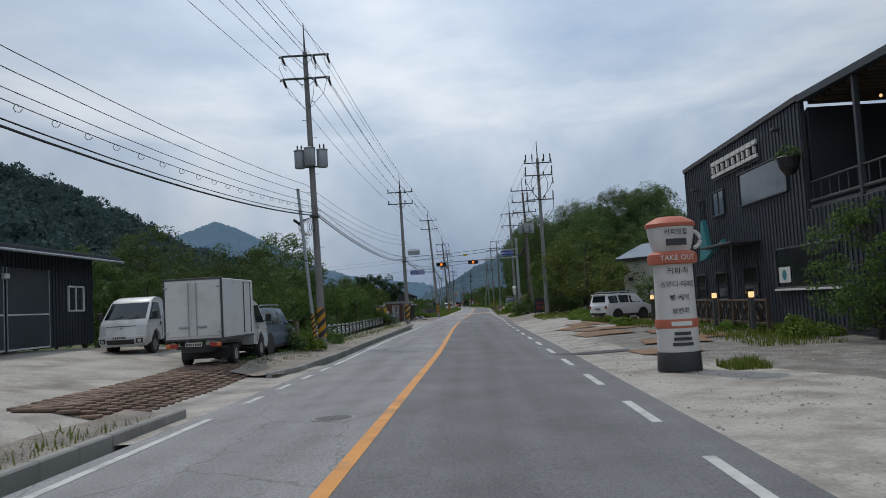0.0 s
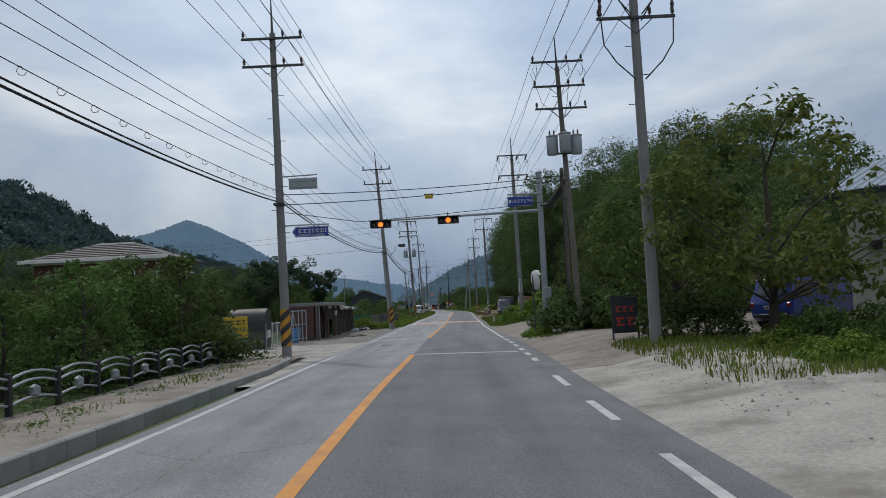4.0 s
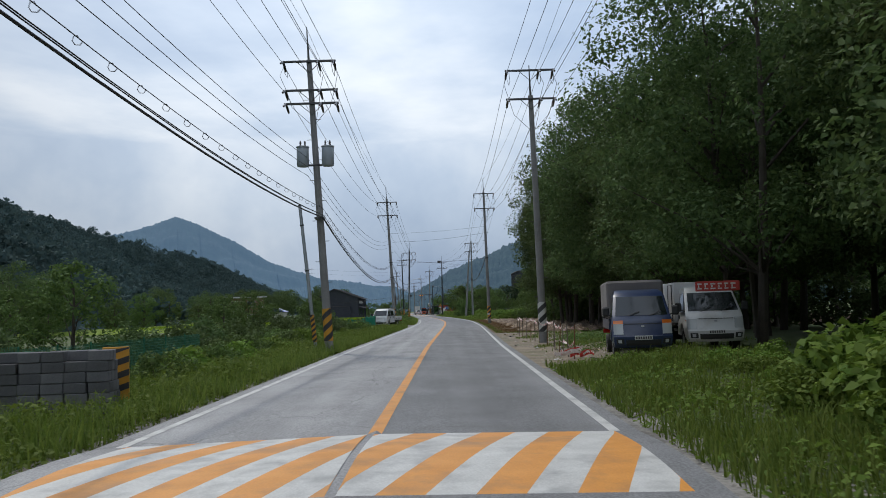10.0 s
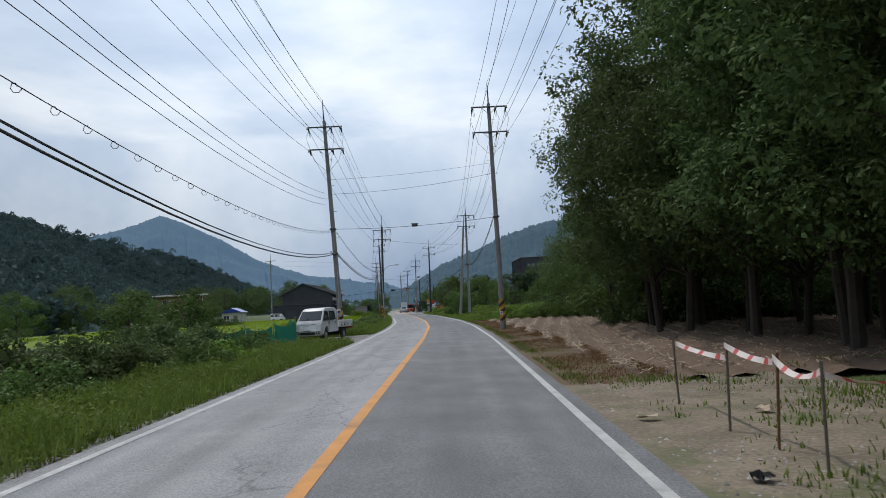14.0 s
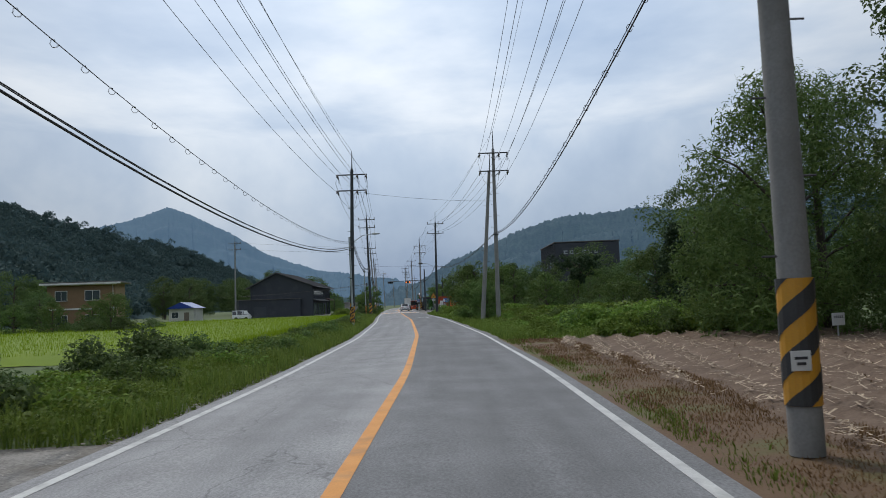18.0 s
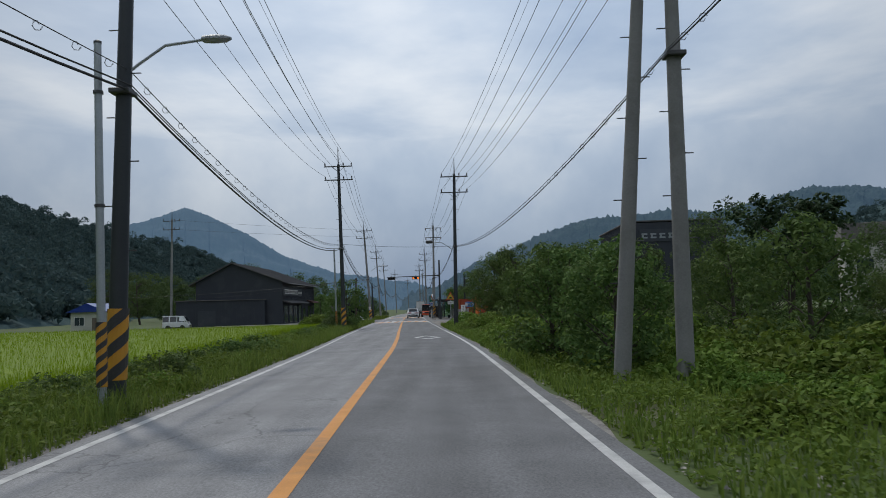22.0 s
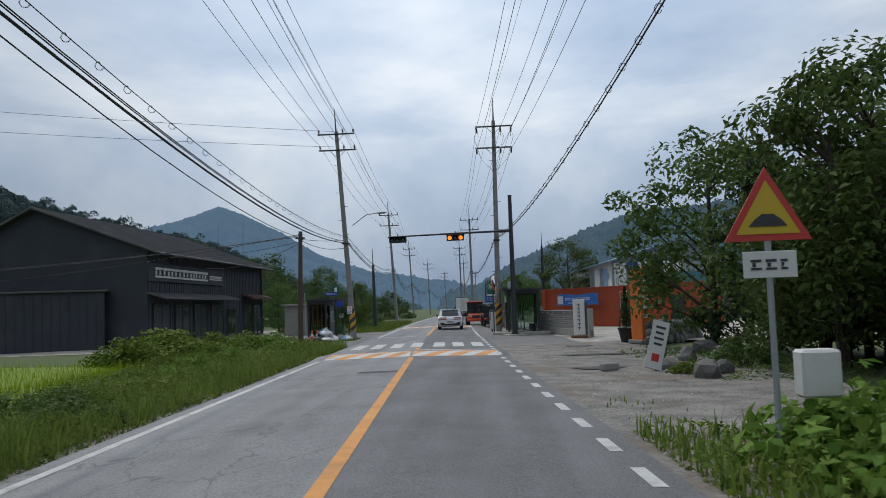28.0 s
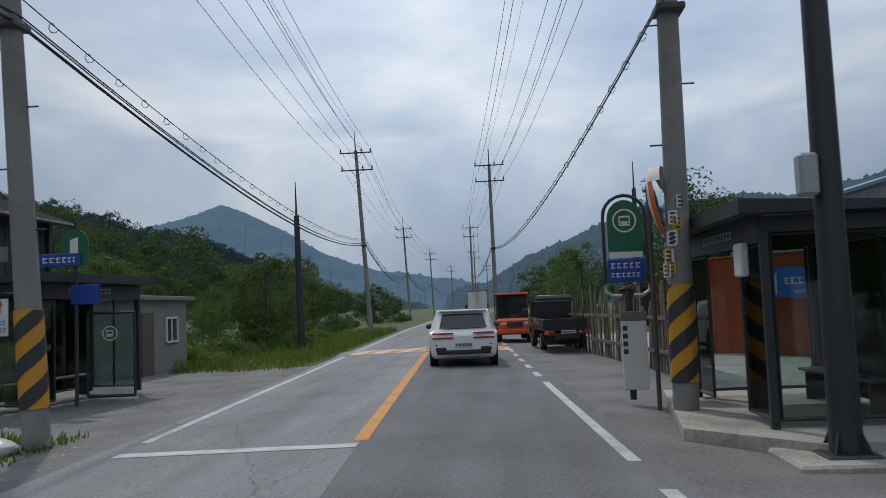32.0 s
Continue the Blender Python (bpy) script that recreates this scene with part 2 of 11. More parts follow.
# the road's centre line: x for y
CENTRE_Y = [-200, 0, 8, 30, 47, 55, 63, 72, 90, 122, 153, 176, 197, 220, 243, 266, 282, 295, 305, 322, 342, 365, 388, 420, 470, 560, 700, 1000]
CENTRE_X = [-6.2, -1.62, -1.43, -0.98, -0.9, -0.85, -0.76, -0.5, -0.1, 1.0, 1.44, 2.03, 2.53, 2.76, 2.3, 1.25, 0.48, -0.36, -1.1, -2.27, -3.65, -5.17, -6.5, -8.3, -10.2, -11.0, -8.0, 4.0]
RIGHT_Y = [-200, 9, 30, 55, 80, 98, 112, 150, 190, 266, 290, 306, 335, 374, 1000]
RIGHT_U = [3.97, 3.95, 3.85, 3.97, 4.0, 3.6, 3.22, 3.34, 3.5, 3.52, 3.5, 3.42, 3.2, 3.12, 3.12]
LEFT_Y = [-200, 9, 30, 38, 52, 60, 72, 87, 105, 114, 123, 153, 245, 267, 290, 306, 338, 364, 1000]
LEFT_U = [-3.3, -3.25, -3.25, -3.3, -3.15, -2.95, -3.2, -3.0, -3.2, -3.55, -3.45, -3.4, -3.2, -3.35, -3.55, -3.6, -3.4, -3.1, -3.2]


def smooth_table(ys, xs):
    """A table turned into a smooth curve on even steps."""
    g = np.arange(-200, 1001, 1.0)
    v = np.interp(g, ys, xs)
    k = np.hanning(15)
    k /= k.sum()
    return g, np.convolve(np.pad(v, 7, mode="edge"), k, mode="valid")


_G, _C = smooth_table(CENTRE_Y, CENTRE_X)
_, _R = smooth_table(RIGHT_Y, RIGHT_U)
_, _L = smooth_table(LEFT_Y, LEFT_U)


def cx(y):
    return np.interp(y, _G, _C)


def ur(y):
    return np.interp(y, _G, _R)


def ul(y):
    return np.interp(y, _G, _L)


def ground_z(x, y):
    """Height of the land: a crowned road, verges, and lower fields on the left."""
    x, y = np.asarray(x, float), np.asarray(y, float)
    u = x - cx(y)
    z = -0.02 * np.minimum(np.abs(u), 5.0)
    low = np.clip((-u - 6.0) / 4.0, 0, 1) * np.clip((y - 128) / 12, 0, 1) * np.clip((342 - y) / 10, 0, 1)
    z = z - 0.4 * low * low * (3 - 2 * low)
    # a rising yard on the left at the start, a low bank on the right
    z = z + np.interp(y, [-60, 30, 38, 52], [0.95, 0.95, 0.55, 0.0]) * np.interp(-u, [4.9, 6.1, 7.9, 9.3, 11.2, 12.1], [0, 0.31, 0.40, 0.70, 0.78, 1.0])
    side = np.clip((u - 4.5) / 3.0, 0, 1)
    return z + np.interp(y, [16, 45, 70, 90, 120, 150, 172], [0, 0.28, 0.4, 0.48, 0.4, 0.25, 0]) * side * side * (3 - 2 * side)



def soft_noise(x, y, seed=0):
    """Smooth uneven waves between about -1 and 1, for whole arrays."""
    a = np.sin(0.9 * x + 1.7 * np.sin(0.53 * y + seed)) + np.sin(1.13 * y + 1.4 * np.sin(0.71 * x + 2.1 * seed)) + 0.7 * np.sin(2.3 * x - 1.9 * y + seed) + 0.6 * np.sin(3.1 * y + 2.7 * x + 1.3 * seed)
    return a / 2.4
# ---- materials ----
def mat(name, a, b=None, rough=0.6, metal=0.0, scale=4.0, fine=60.0, bump=0.15, var=0.5, coords="Object", spec=0.5, stain=None, stain_scale=0.6, coat=0.0, random_tint=0.0, island=0.0):
    """A painted, weathered or natural surface: two colours mixed by coarse and fine noise, with relief in the same grain."""
    m = bpy.data.materials.new(name)
    m.use_nodes = True
    n, l = m.node_tree.nodes, m.node_tree.links
    p = n["Principled BSDF"]
    b = b or tuple(c * 0.8 for c in a)
    if coords == "World":
        src = n.new("ShaderNodeNewGeometry").outputs["Position"]
    else:
        src = n.new("ShaderNodeTexCoord").outputs["Object"]
    n1, n2 = n.new("ShaderNodeTexNoise"), n.new("ShaderNodeTexNoise")
    n1.inputs["Scale"].default_value, n1.inputs["Detail"].default_value = scale, 5.0
    n2.inputs["Scale"].default_value, n2.inputs["Detail"].default_value = fine, 3.0
    l.new(src, n1.inputs["Vector"])
    l.new(src, n2.inputs["Vector"])
    add = n.new("ShaderNodeMath")
    add.operation = "MULTIPLY_ADD"
    add.inputs[1].default_value = 0.5
    l.new(n2.outputs["Fac"], add.inputs[0])
    half = n.new("ShaderNodeMath")
    half.operation = "MULTIPLY"
    half.inputs[1].default_value = 0.5
    l.new(n1.outputs["Fac"], half.inputs[0])
    l.new(half.outputs[0], add.inputs[2])
    ramp = n.new("ShaderNodeMapRange")
    ramp.inputs["From Min"].default_value, ramp.inputs["From Max"].default_value = 0.5 - 0.2 / max(var, 0.05) * 0.5, 0.5 + 0.2 / max(var, 0.05) * 0.5
    l.new(add.outputs[0], ramp.inputs["Value"])
    mix = n.new("ShaderNodeMixRGB")
    mix.inputs[1].default_value, mix.inputs[2].default_value = (*a, 1), (*b, 1)
    l.new(ramp.outputs[0], mix.inputs[0])
    colour = mix.outputs[0]
    if stain:
        n3 = n.new("ShaderNodeTexNoise")
        n3.inputs["Scale"].default_value, n3.inputs["Detail"].default_value, n3.inputs["Roughness"].default_value = stain_scale, 6.0, 0.62
        l.new(src, n3.inputs["Vector"])
        cut = n.new("ShaderNodeMapRange")
        cut.inputs["From Min"].default_value, cut.inputs["From Max"].default_value = 0.5, 0.72
        l.new(n3.outputs["Fac"], cut.inputs["Value"])
        over = n.new("ShaderNodeMixRGB")
        over.inputs[2].default_value = (*stain, 1)
        l.new(cut.outputs[0], over.inputs[0])
        l.new(colour, over.inputs[1])
        colour = over.outputs[0]
    if random_tint or island:
        out = n.new("ShaderNodeNewGeometry").outputs["Random Per Island"] if island else n.new("ShaderNodeObjectInfo").outputs["Random"]
        amount = island or random_tint
        hsv = n.new("ShaderNodeHueSaturation")
        rng_v = n.new("ShaderNodeMapRange")
        rng_v.inputs["To Min"].default_value, rng_v.inputs["To Max"].default_value = 1 - amount, 1 + amount
        l.new(out, rng_v.inputs["Value"])
        l.new(rng_v.outputs[0], hsv.inputs["Value"])
        l.new(colour, hsv.inputs["Color"])
        colour = hsv.outputs[0]
    l.new(colour, p.inputs["Base Color"])
    p.inputs["Metallic"].default_value = metal
    p.inputs["Specular IOR Level"].default_value = spec
    p.inputs["Coat Weight"].default_value = coat
    rr = n.new("ShaderNodeMapRange")
    rr.inputs["To Min"].default_value, rr.inputs["To Max"].default_value = max(0.02, rough - 0.1), min(1, rough + 0.1)
    l.new(n1.outputs["Fac"], rr.inputs["Value"])
    l.new(rr.outputs[0], p.inputs["Roughness"])
    if bump:
        bp = n.new("ShaderNodeBump")
        bp.inputs["Strength"].default_value, bp.inputs["Distance"].default_value = bump, 0.02
        l.new(add.outputs[0], bp.inputs["Height"])
        l.new(bp.outputs[0], p.inputs["Normal"])
    return m


def leaf_mat(name, a, b, rough=0.72, through_light=0.35):
    """Leaves: each its own green, letting some light through."""
    m = bpy.data.materials.new(name)
    m.use_nodes = True
    n, l = m.node_tree.nodes, m.node_tree.links
    p, out = n["Principled BSDF"], n["Material Output"]
    isl = n.new("ShaderNodeNewGeometry")
    info = n.new("ShaderNodeObjectInfo")
    mix = n.new("ShaderNodeMixRGB")
    mix.inputs[1].default_value, mix.inputs[2].default_value = (*a, 1), (*b, 1)
    l.new(isl.outputs["Random Per Island"], mix.inputs[0])
    hsv = n.new("ShaderNodeHueSaturation")
    mv = n.new("ShaderNodeMapRange")
    mv.inputs["To Min"].default_value, mv.inputs["To Max"].default_value = 0.78, 1.25
    l.new(info.outputs["Random"], mv.inputs["Value"])
    l.new(mv.outputs[0], hsv.inputs["Value"])
    mh = n.new("ShaderNodeMapRange")
    mh.inputs["To Min"].default_value, mh.inputs["To Max"].default_value = 0.485, 0.515
    l.new(info.outputs["Random"], mh.inputs["Value"])
    l.new(mh.outputs[0], hsv.inputs["Hue"])
    l.new(mix.outputs[0], hsv.inputs["Color"])
    l.new(hsv.outputs[0], p.inputs["Base Color"])
    p.inputs["Roughness"].default_value, p.inputs["Specular IOR Level"].default_value = rough, 0.2
    tr = n.new("ShaderNodeBsdfTranslucent")
    l.new(hsv.outputs[0], tr.inputs["Color"])
    sh = n.new("ShaderNodeMixShader")
    sh.inputs[0].default_value = through_light
    l.new(p.outputs[0], sh.inputs[1])
    l.new(tr.outputs[0], sh.inputs[2])
    l.new(sh.outputs[0], out.inputs["Surface"])
    return m


def glass_mat(name, tint, rough=0.05):
    """Dark car or window glass seen from outside."""
    m = mat(name, tint, tuple(c * 0.8 for c in tint), rough=rough, scale=1.5, bump=0.0, var=0.3, spec=0.9)
    return m


def clear_glass(name, tint=(0.9, 0.95, 0.95)):
    m = bpy.data.materials.new(name)
    m.use_nodes = True
    n, l = m.node_tree.nodes, m.node_tree.links
    p, out = n["Principled BSDF"], n["Material Output"]
    p.inputs["Base Color"].default_value = (*tint, 1)
    p.inputs["Roughness"].default_value = 0.03
    tr = n.new("ShaderNodeBsdfTransparent")
    tr.inputs[0].default_value = (*tint, 1)
    gl = n.new("ShaderNodeBsdfGlossy")
    gl.inputs["Roughness"].default_value = 0.03
    fr = n.new("ShaderNodeFresnel")
    fr.inputs[0].default_value = 1.5
    sh = n.new("ShaderNodeMixShader")
    l.new(fr.outputs[0], sh.inputs[0])
    l.new(tr.outputs[0], sh.inputs[1])
    l.new(gl.outputs[0], sh.inputs[2])
    l.new(sh.outputs[0], out.inputs["Surface"])
    return m


def lamp_mat(name, colour, strength):
    m = bpy.data.materials.new(name)
    m.use_nodes = True
    p = m.node_tree.nodes["Principled BSDF"]
    p.inputs["Base Color"].default_value = (*colour, 1)
    p.inputs["Emission Color"].default_value = (*colour, 1)
    p.inputs["Emission Strength"].default_value = strength
    return m


def asphalt_mat(name, a, b, bump=0.3, crack_scale=0.55, crack=0.3):
    """Worn asphalt: stone grain, patches, polished wheel paths, an oily middle, and fine cracks in places.
    The vertex value "across" is the distance from the road's centre line."""
    m = mat(name, a, b, rough=0.82, scale=0.5, fine=60.0, bump=bump, var=0.42, coords="World", spec=0.35)
    n, l = m.node_tree.nodes, m.node_tree.links
    p = n["Principled BSDF"]
    src = n.new("ShaderNodeNewGeometry").outputs["Position"]

    def math_node(op, x, y=0.0, z=0.0):
        k = n.new("ShaderNodeMath")
        k.operation = op
        for i, v in enumerate((x, y, z)):
            if isinstance(v, (int, float)):
                k.inputs[i].default_value = v
            else:
                l.new(v, k.inputs[i])
        return k.outputs[0]

    def grain(scale, detail, stretch=(1, 1, 1), rough=0.5):
        mp = n.new("ShaderNodeMapping")
        mp.inputs["Scale"].default_value = stretch
        l.new(src, mp.inputs[0])
        t = n.new("ShaderNodeTexNoise")
        t.inputs["Scale"].default_value, t.inputs["Detail"].default_value, t.inputs["Roughness"].default_value = scale, detail, rough
        l.new(mp.outputs[0], t.inputs["Vector"])
        return t.outputs["Fac"]

    def ranged(v, f0, f1, t0, t1):
        k = n.new("ShaderNodeMapRange")
        k.inputs["From Min"].default_value, k.inputs["From Max"].default_value = f0, f1
        k.inputs["To Min"].default_value, k.inputs["To Max"].default_value = t0, t1
        l.new(v, k.inputs["Value"])
        return k.outputs[0]

    streak = ranged(grain(1.0, 4.0, (1.3, 0.05, 1.0)), 0.3, 0.7, 0.84, 1.12)
    patchy = ranged(grain(0.9, 6.0, (1, 0.6, 1), 0.62), 0.3, 0.7, 0.86, 1.12)
    speck = ranged(grain(34.0, 2.0), 0.32, 0.68, 0.74, 1.24)
    across = n.new("ShaderNodeAttribute")
    across.attribute_name = "across"
    mid = math_node("ABSOLUTE", math_node("SUBTRACT", math_node("ABSOLUTE", across.outputs["Fac"]), 1.72))
    wob = math_node("MULTIPLY_ADD", grain(0.35, 3.0), 0.5, -0.25)
    oil = ranged(math_node("ADD", mid, wob), 0.0, 0.5, 0.86, 1.0)
    track = ranged(math_node("ABSOLUTE", math_node("SUBTRACT", mid, 0.8)), 0.05, 0.4, 0.95, 1.03)
    # the asphalt colour is scaled darker or lighter by stretch along y
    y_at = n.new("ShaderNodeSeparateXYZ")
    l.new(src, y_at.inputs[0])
    stretch_gain = n.new("ShaderNodeValToRGB")
    stretch_gain.color_ramp.elements[0].position, stretch_gain.color_ramp.elements[1].position = 0.0, 1.0
    for e, g in zip(stretch_gain.color_ramp.elements, (0.78, 0.80)):
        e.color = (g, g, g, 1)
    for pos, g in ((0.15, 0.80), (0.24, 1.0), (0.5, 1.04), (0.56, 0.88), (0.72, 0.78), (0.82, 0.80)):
        e = stretch_gain.color_ramp.elements.new(pos)
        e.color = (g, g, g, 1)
    l.new(ranged(y_at.outputs["Y"], 0.0, 400.0, 0.0, 1.0), stretch_gain.inputs[0])
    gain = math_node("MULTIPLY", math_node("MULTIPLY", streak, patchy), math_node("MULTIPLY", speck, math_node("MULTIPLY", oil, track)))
    gain = math_node("MULTIPLY", gain, stretch_gain.outputs[0])
    warp = n.new("ShaderNodeTexNoise")
    warp.inputs["Scale"].default_value, warp.inputs["Detail"].default_value = 2.5, 4.0
    l.new(src, warp.inputs["Vector"])
    wv = n.new("ShaderNodeMixRGB")
    wv.inputs[0].default_value = 0.25
    l.new(src, wv.inputs[1])
    l.new(warp.outputs["Color"], wv.inputs[2])
    mp = n.new("ShaderNodeMapping")
    mp.inputs["Scale"].default_value = (1.0, 0.42, 1.0)
    l.new(wv.outputs[0], mp.inputs[0])
    vor = n.new("ShaderNodeTexVoronoi")
    vor.feature = "DISTANCE_TO_EDGE"
    vor.inputs["Scale"].default_value = crack_scale
    l.new(mp.outputs[0], vor.inputs["Vector"])
    sound = ranged(grain(0.16, 2.0), 0.46, 0.58, 0.0, 1.0)
    line = math_node("MAXIMUM", ranged(vor.outputs["Distance"], 0.002, 0.007, 1.0 - crack, 1.0), sound)
    gain = math_node("MULTIPLY", gain, line)
    old = p.inputs["Base Color"].links[0].from_socket
    st = n.new("ShaderNodeMixRGB")
    st.blend_type = "MULTIPLY"
    st.inputs[0].default_value = 1.0
    l.new(old, st.inputs[1])
    l.new(gain, st.inputs[2])
    l.new(st.outputs[0], p.inputs["Base Color"])
    return m


M = {}
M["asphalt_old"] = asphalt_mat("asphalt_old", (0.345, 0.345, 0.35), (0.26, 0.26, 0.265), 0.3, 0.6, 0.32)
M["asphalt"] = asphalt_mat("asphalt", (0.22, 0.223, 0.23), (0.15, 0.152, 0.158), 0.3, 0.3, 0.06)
M["asphalt_patch"] = mat("asphalt_patch", (0.055, 0.055, 0.058), (0.08, 0.08, 0.08), 0.85, scale=1.0, fine=70, bump=0.3, coords="World")
M["line_white"] = mat("line_white", (0.62, 0.62, 0.60), (0.42, 0.42, 0.41), 0.6, scale=2.5, fine=40, bump=0.1, coords="World", stain=(0.28, 0.28, 0.28), stain_scale=1.4)
M["line_orange"] = mat("line_orange", (0.72, 0.30, 0.035), (0.55, 0.22, 0.03), 0.6, scale=2.0, fine=40, bump=0.1, coords="World", stain=(0.34, 0.17, 0.06), stain_scale=0.9)
M["concrete"] = mat("concrete", (0.43, 0.405, 0.36), (0.28, 0.262, 0.235), 0.9, scale=0.9, fine=16, bump=0.5, var=0.9, coords="World", stain=(0.17, 0.15, 0.125), stain_scale=0.45)
M["kerb"] = mat("kerb", (0.30, 0.295, 0.28), (0.21, 0.205, 0.19), 0.85, scale=2, fine=30, bump=0.25, coords="World", random_tint=0.12)
M["gravel"] = mat("gravel", (0.27, 0.255, 0.235), (0.115, 0.11, 0.1), 0.95, scale=1.4, fine=17, bump=1.0, var=1.0, coords="World", stain=(0.15, 0.12, 0.09), stain_scale=0.3)
M["dirt"] = mat("dirt", (0.293, 0.257, 0.220), (0.161, 0.138, 0.114), 0.95, scale=1.0, fine=15, bump=1.0, var=1.0, coords="World", stain=(0.30, 0.27, 0.23), stain_scale=0.4)
M["sand"] = mat("sand", (0.28, 0.225, 0.165), (0.15, 0.12, 0.085), 0.95, scale=1.0, fine=16, bump=0.9, var=0.9, coords="World", stain=(0.10, 0.12, 0.045), stain_scale=0.8)
M["soil"] = mat("soil", (0.215, 0.158, 0.12), (0.115, 0.082, 0.062), 0.95, scale=1.5, fine=14, bump=1.0, coords="World", spec=0.1)
M["dry_grass"] = mat("dry_grass", (0.105, 0.062, 0.034), (0.15, 0.092, 0.05), 0.9, scale=1.5, fine=20, bump=0.8, coords="World", stain=(0.10, 0.13, 0.03), stain_scale=0.5)
M["turf"] = mat("turf", (0.055, 0.085, 0.022), (0.085, 0.12, 0.032), 0.95, scale=0.25, fine=9, bump=0.9, coords="World", stain=(0.10, 0.095, 0.045), stain_scale=0.12)
M["pole_concrete"] = mat("pole_concrete", (0.27, 0.268, 0.262), (0.185, 0.183, 0.178), 0.85, scale=1.5, fine=30, bump=0.15, stain=(0.15, 0.145, 0.135), stain_scale=0.7)
M["wood_pole"] = mat("wood_pole", (0.115, 0.10, 0.086), (0.19, 0.175, 0.155), 0.9, scale=3, fine=40, bump=0.4)
M["galvanized"] = mat("galvanized", (0.42, 0.45, 0.47), (0.32, 0.35, 0.37), 0.5, 0.6, scale=3, fine=30, bump=0.05)
M["mast_grey"] = mat("mast_grey", (0.36, 0.39, 0.41), (0.29, 0.32, 0.34), 0.5, 0.2, scale=2, fine=25, bump=0.04)
M["mast_dark"] = mat("mast_dark", (0.028, 0.033, 0.038), (0.04, 0.045, 0.05), 0.5, 0.2, scale=2, fine=25, bump=0.04)
M["steel_dark"] = mat("steel_dark", (0.06, 0.062, 0.065), (0.09, 0.09, 0.092), 0.55, 0.4, scale=3, fine=30, bump=0.1)
M["insulator"] = mat("insulator", (0.045, 0.03, 0.026), (0.07, 0.05, 0.042), 0.3, scale=6, bump=0.0)
M["cable"] = mat("cable", (0.018, 0.018, 0.02), (0.03, 0.03, 0.032), 0.6, scale=6, bump=0.0)
M["transformer"] = mat("transformer", (0.36, 0.40, 0.43), (0.29, 0.33, 0.36), 0.5, 0.1, scale=2.5, bump=0.03, stain=(0.24, 0.23, 0.21))
M["hazard_yellow"] = mat("hazard_yellow", (0.62, 0.30, 0.02), (0.5, 0.24, 0.03), 0.6, scale=3, bump=0.05, stain=(0.25, 0.16, 0.05))
M["hazard_black"] = mat("hazard_black", (0.025, 0.025, 0.027), (0.05, 0.05, 0.05), 0.6, scale=3, bump=0.05)
M["hazard_white"] = mat("hazard_white", (0.62, 0.62, 0.6), (0.5, 0.5, 0.48), 0.6, scale=3, bump=0.05)
M["bark"] = mat("bark", (0.045, 0.037, 0.03), (0.085, 0.07, 0.056), 0.95, scale=3, fine=25, bump=0.7)
M["leaf_dark"] = leaf_mat("leaf_dark", (0.06, 0.1, 0.036), (0.118, 0.17, 0.058), through_light=0.36)
M["leaf_mid"] = leaf_mat("leaf_mid", (0.06, 0.108, 0.03), (0.125, 0.185, 0.05), through_light=0.32)
M["leaf_bright"] = leaf_mat("leaf_bright", (0.085, 0.15, 0.022), (0.175, 0.255, 0.045))
M["leaf_willow"] = leaf_mat("leaf_willow", (0.07, 0.115, 0.03), (0.12, 0.165, 0.05))
M["leaf_yellow"] = leaf_mat("leaf_yellow", (0.07, 0.11, 0.028), (0.16, 0.18, 0.045))
# leaf green shifted to blue, with the hillside's haze in the colour
M["hill_leaf_hazed"] = leaf_mat("hill_leaf_hazed", (0.058, 0.1, 0.108), (0.095, 0.142, 0.135), 0.9, 0.25)
M["pine"] = leaf_mat("pine", (0.028, 0.058, 0.028), (0.055, 0.092, 0.04), through_light=0.18)
M["grass_blade"] = leaf_mat("grass_blade", (0.085, 0.13, 0.02), (0.175, 0.22, 0.045))
M["grass_dry"] = leaf_mat("grass_dry", (0.13, 0.075, 0.03), (0.23, 0.15, 0.07))
M["rice"] = leaf_mat("rice", (0.15, 0.22, 0.008), (0.21, 0.285, 0.014), through_light=0.45)
M["rice_bed"] = mat("rice_bed", (0.12, 0.185, 0.008), (0.165, 0.23, 0.014), 0.95, scale=0.5, fine=20, bump=0.8, coords="World")


def paint(name, c, rough=0.3, coat=0.5, **kw):
    return mat(name, c, tuple(v * 0.9 for v in c), rough, scale=1.2, fine=20, bump=0.0, var=0.3, coat=coat, **kw)


M["white_car"] = paint("white_car", (0.78, 0.79, 0.80))
M["white_truck"] = paint("white_truck", (0.62, 0.63, 0.63), 0.4, 0.3, stain=(0.42, 0.40, 0.37), stain_scale=1.2)
M["white_panel"] = paint("white_panel", (0.66, 0.66, 0.65), 0.5, 0.0, stain=(0.5, 0.49, 0.46), stain_scale=0.8)
M["blue_truck"] = paint("blue_truck", (0.009, 0.025, 0.085), 0.35, 0.4, stain=(0.05, 0.07, 0.13))
M["blue_grey_car"] = paint("blue_grey_car", (0.10, 0.14, 0.20), 0.35)
M["blue_van"] = paint("blue_van", (0.012, 0.04, 0.26), 0.35)
M["dark_car"] = paint("dark_car", (0.02, 0.022, 0.026))
M["orange_machine"] = paint("orange_machine", (0.62, 0.08, 0.02), 0.45, 0.1)
M["trim_black"] = mat("trim_black", (0.018, 0.018, 0.02), (0.03, 0.03, 0.032), 0.55, scale=4, bump=0.05)
M["tyre"] = mat("tyre", (0.02, 0.02, 0.021), (0.035, 0.034, 0.033), 0.85, scale=5, bump=0.2)
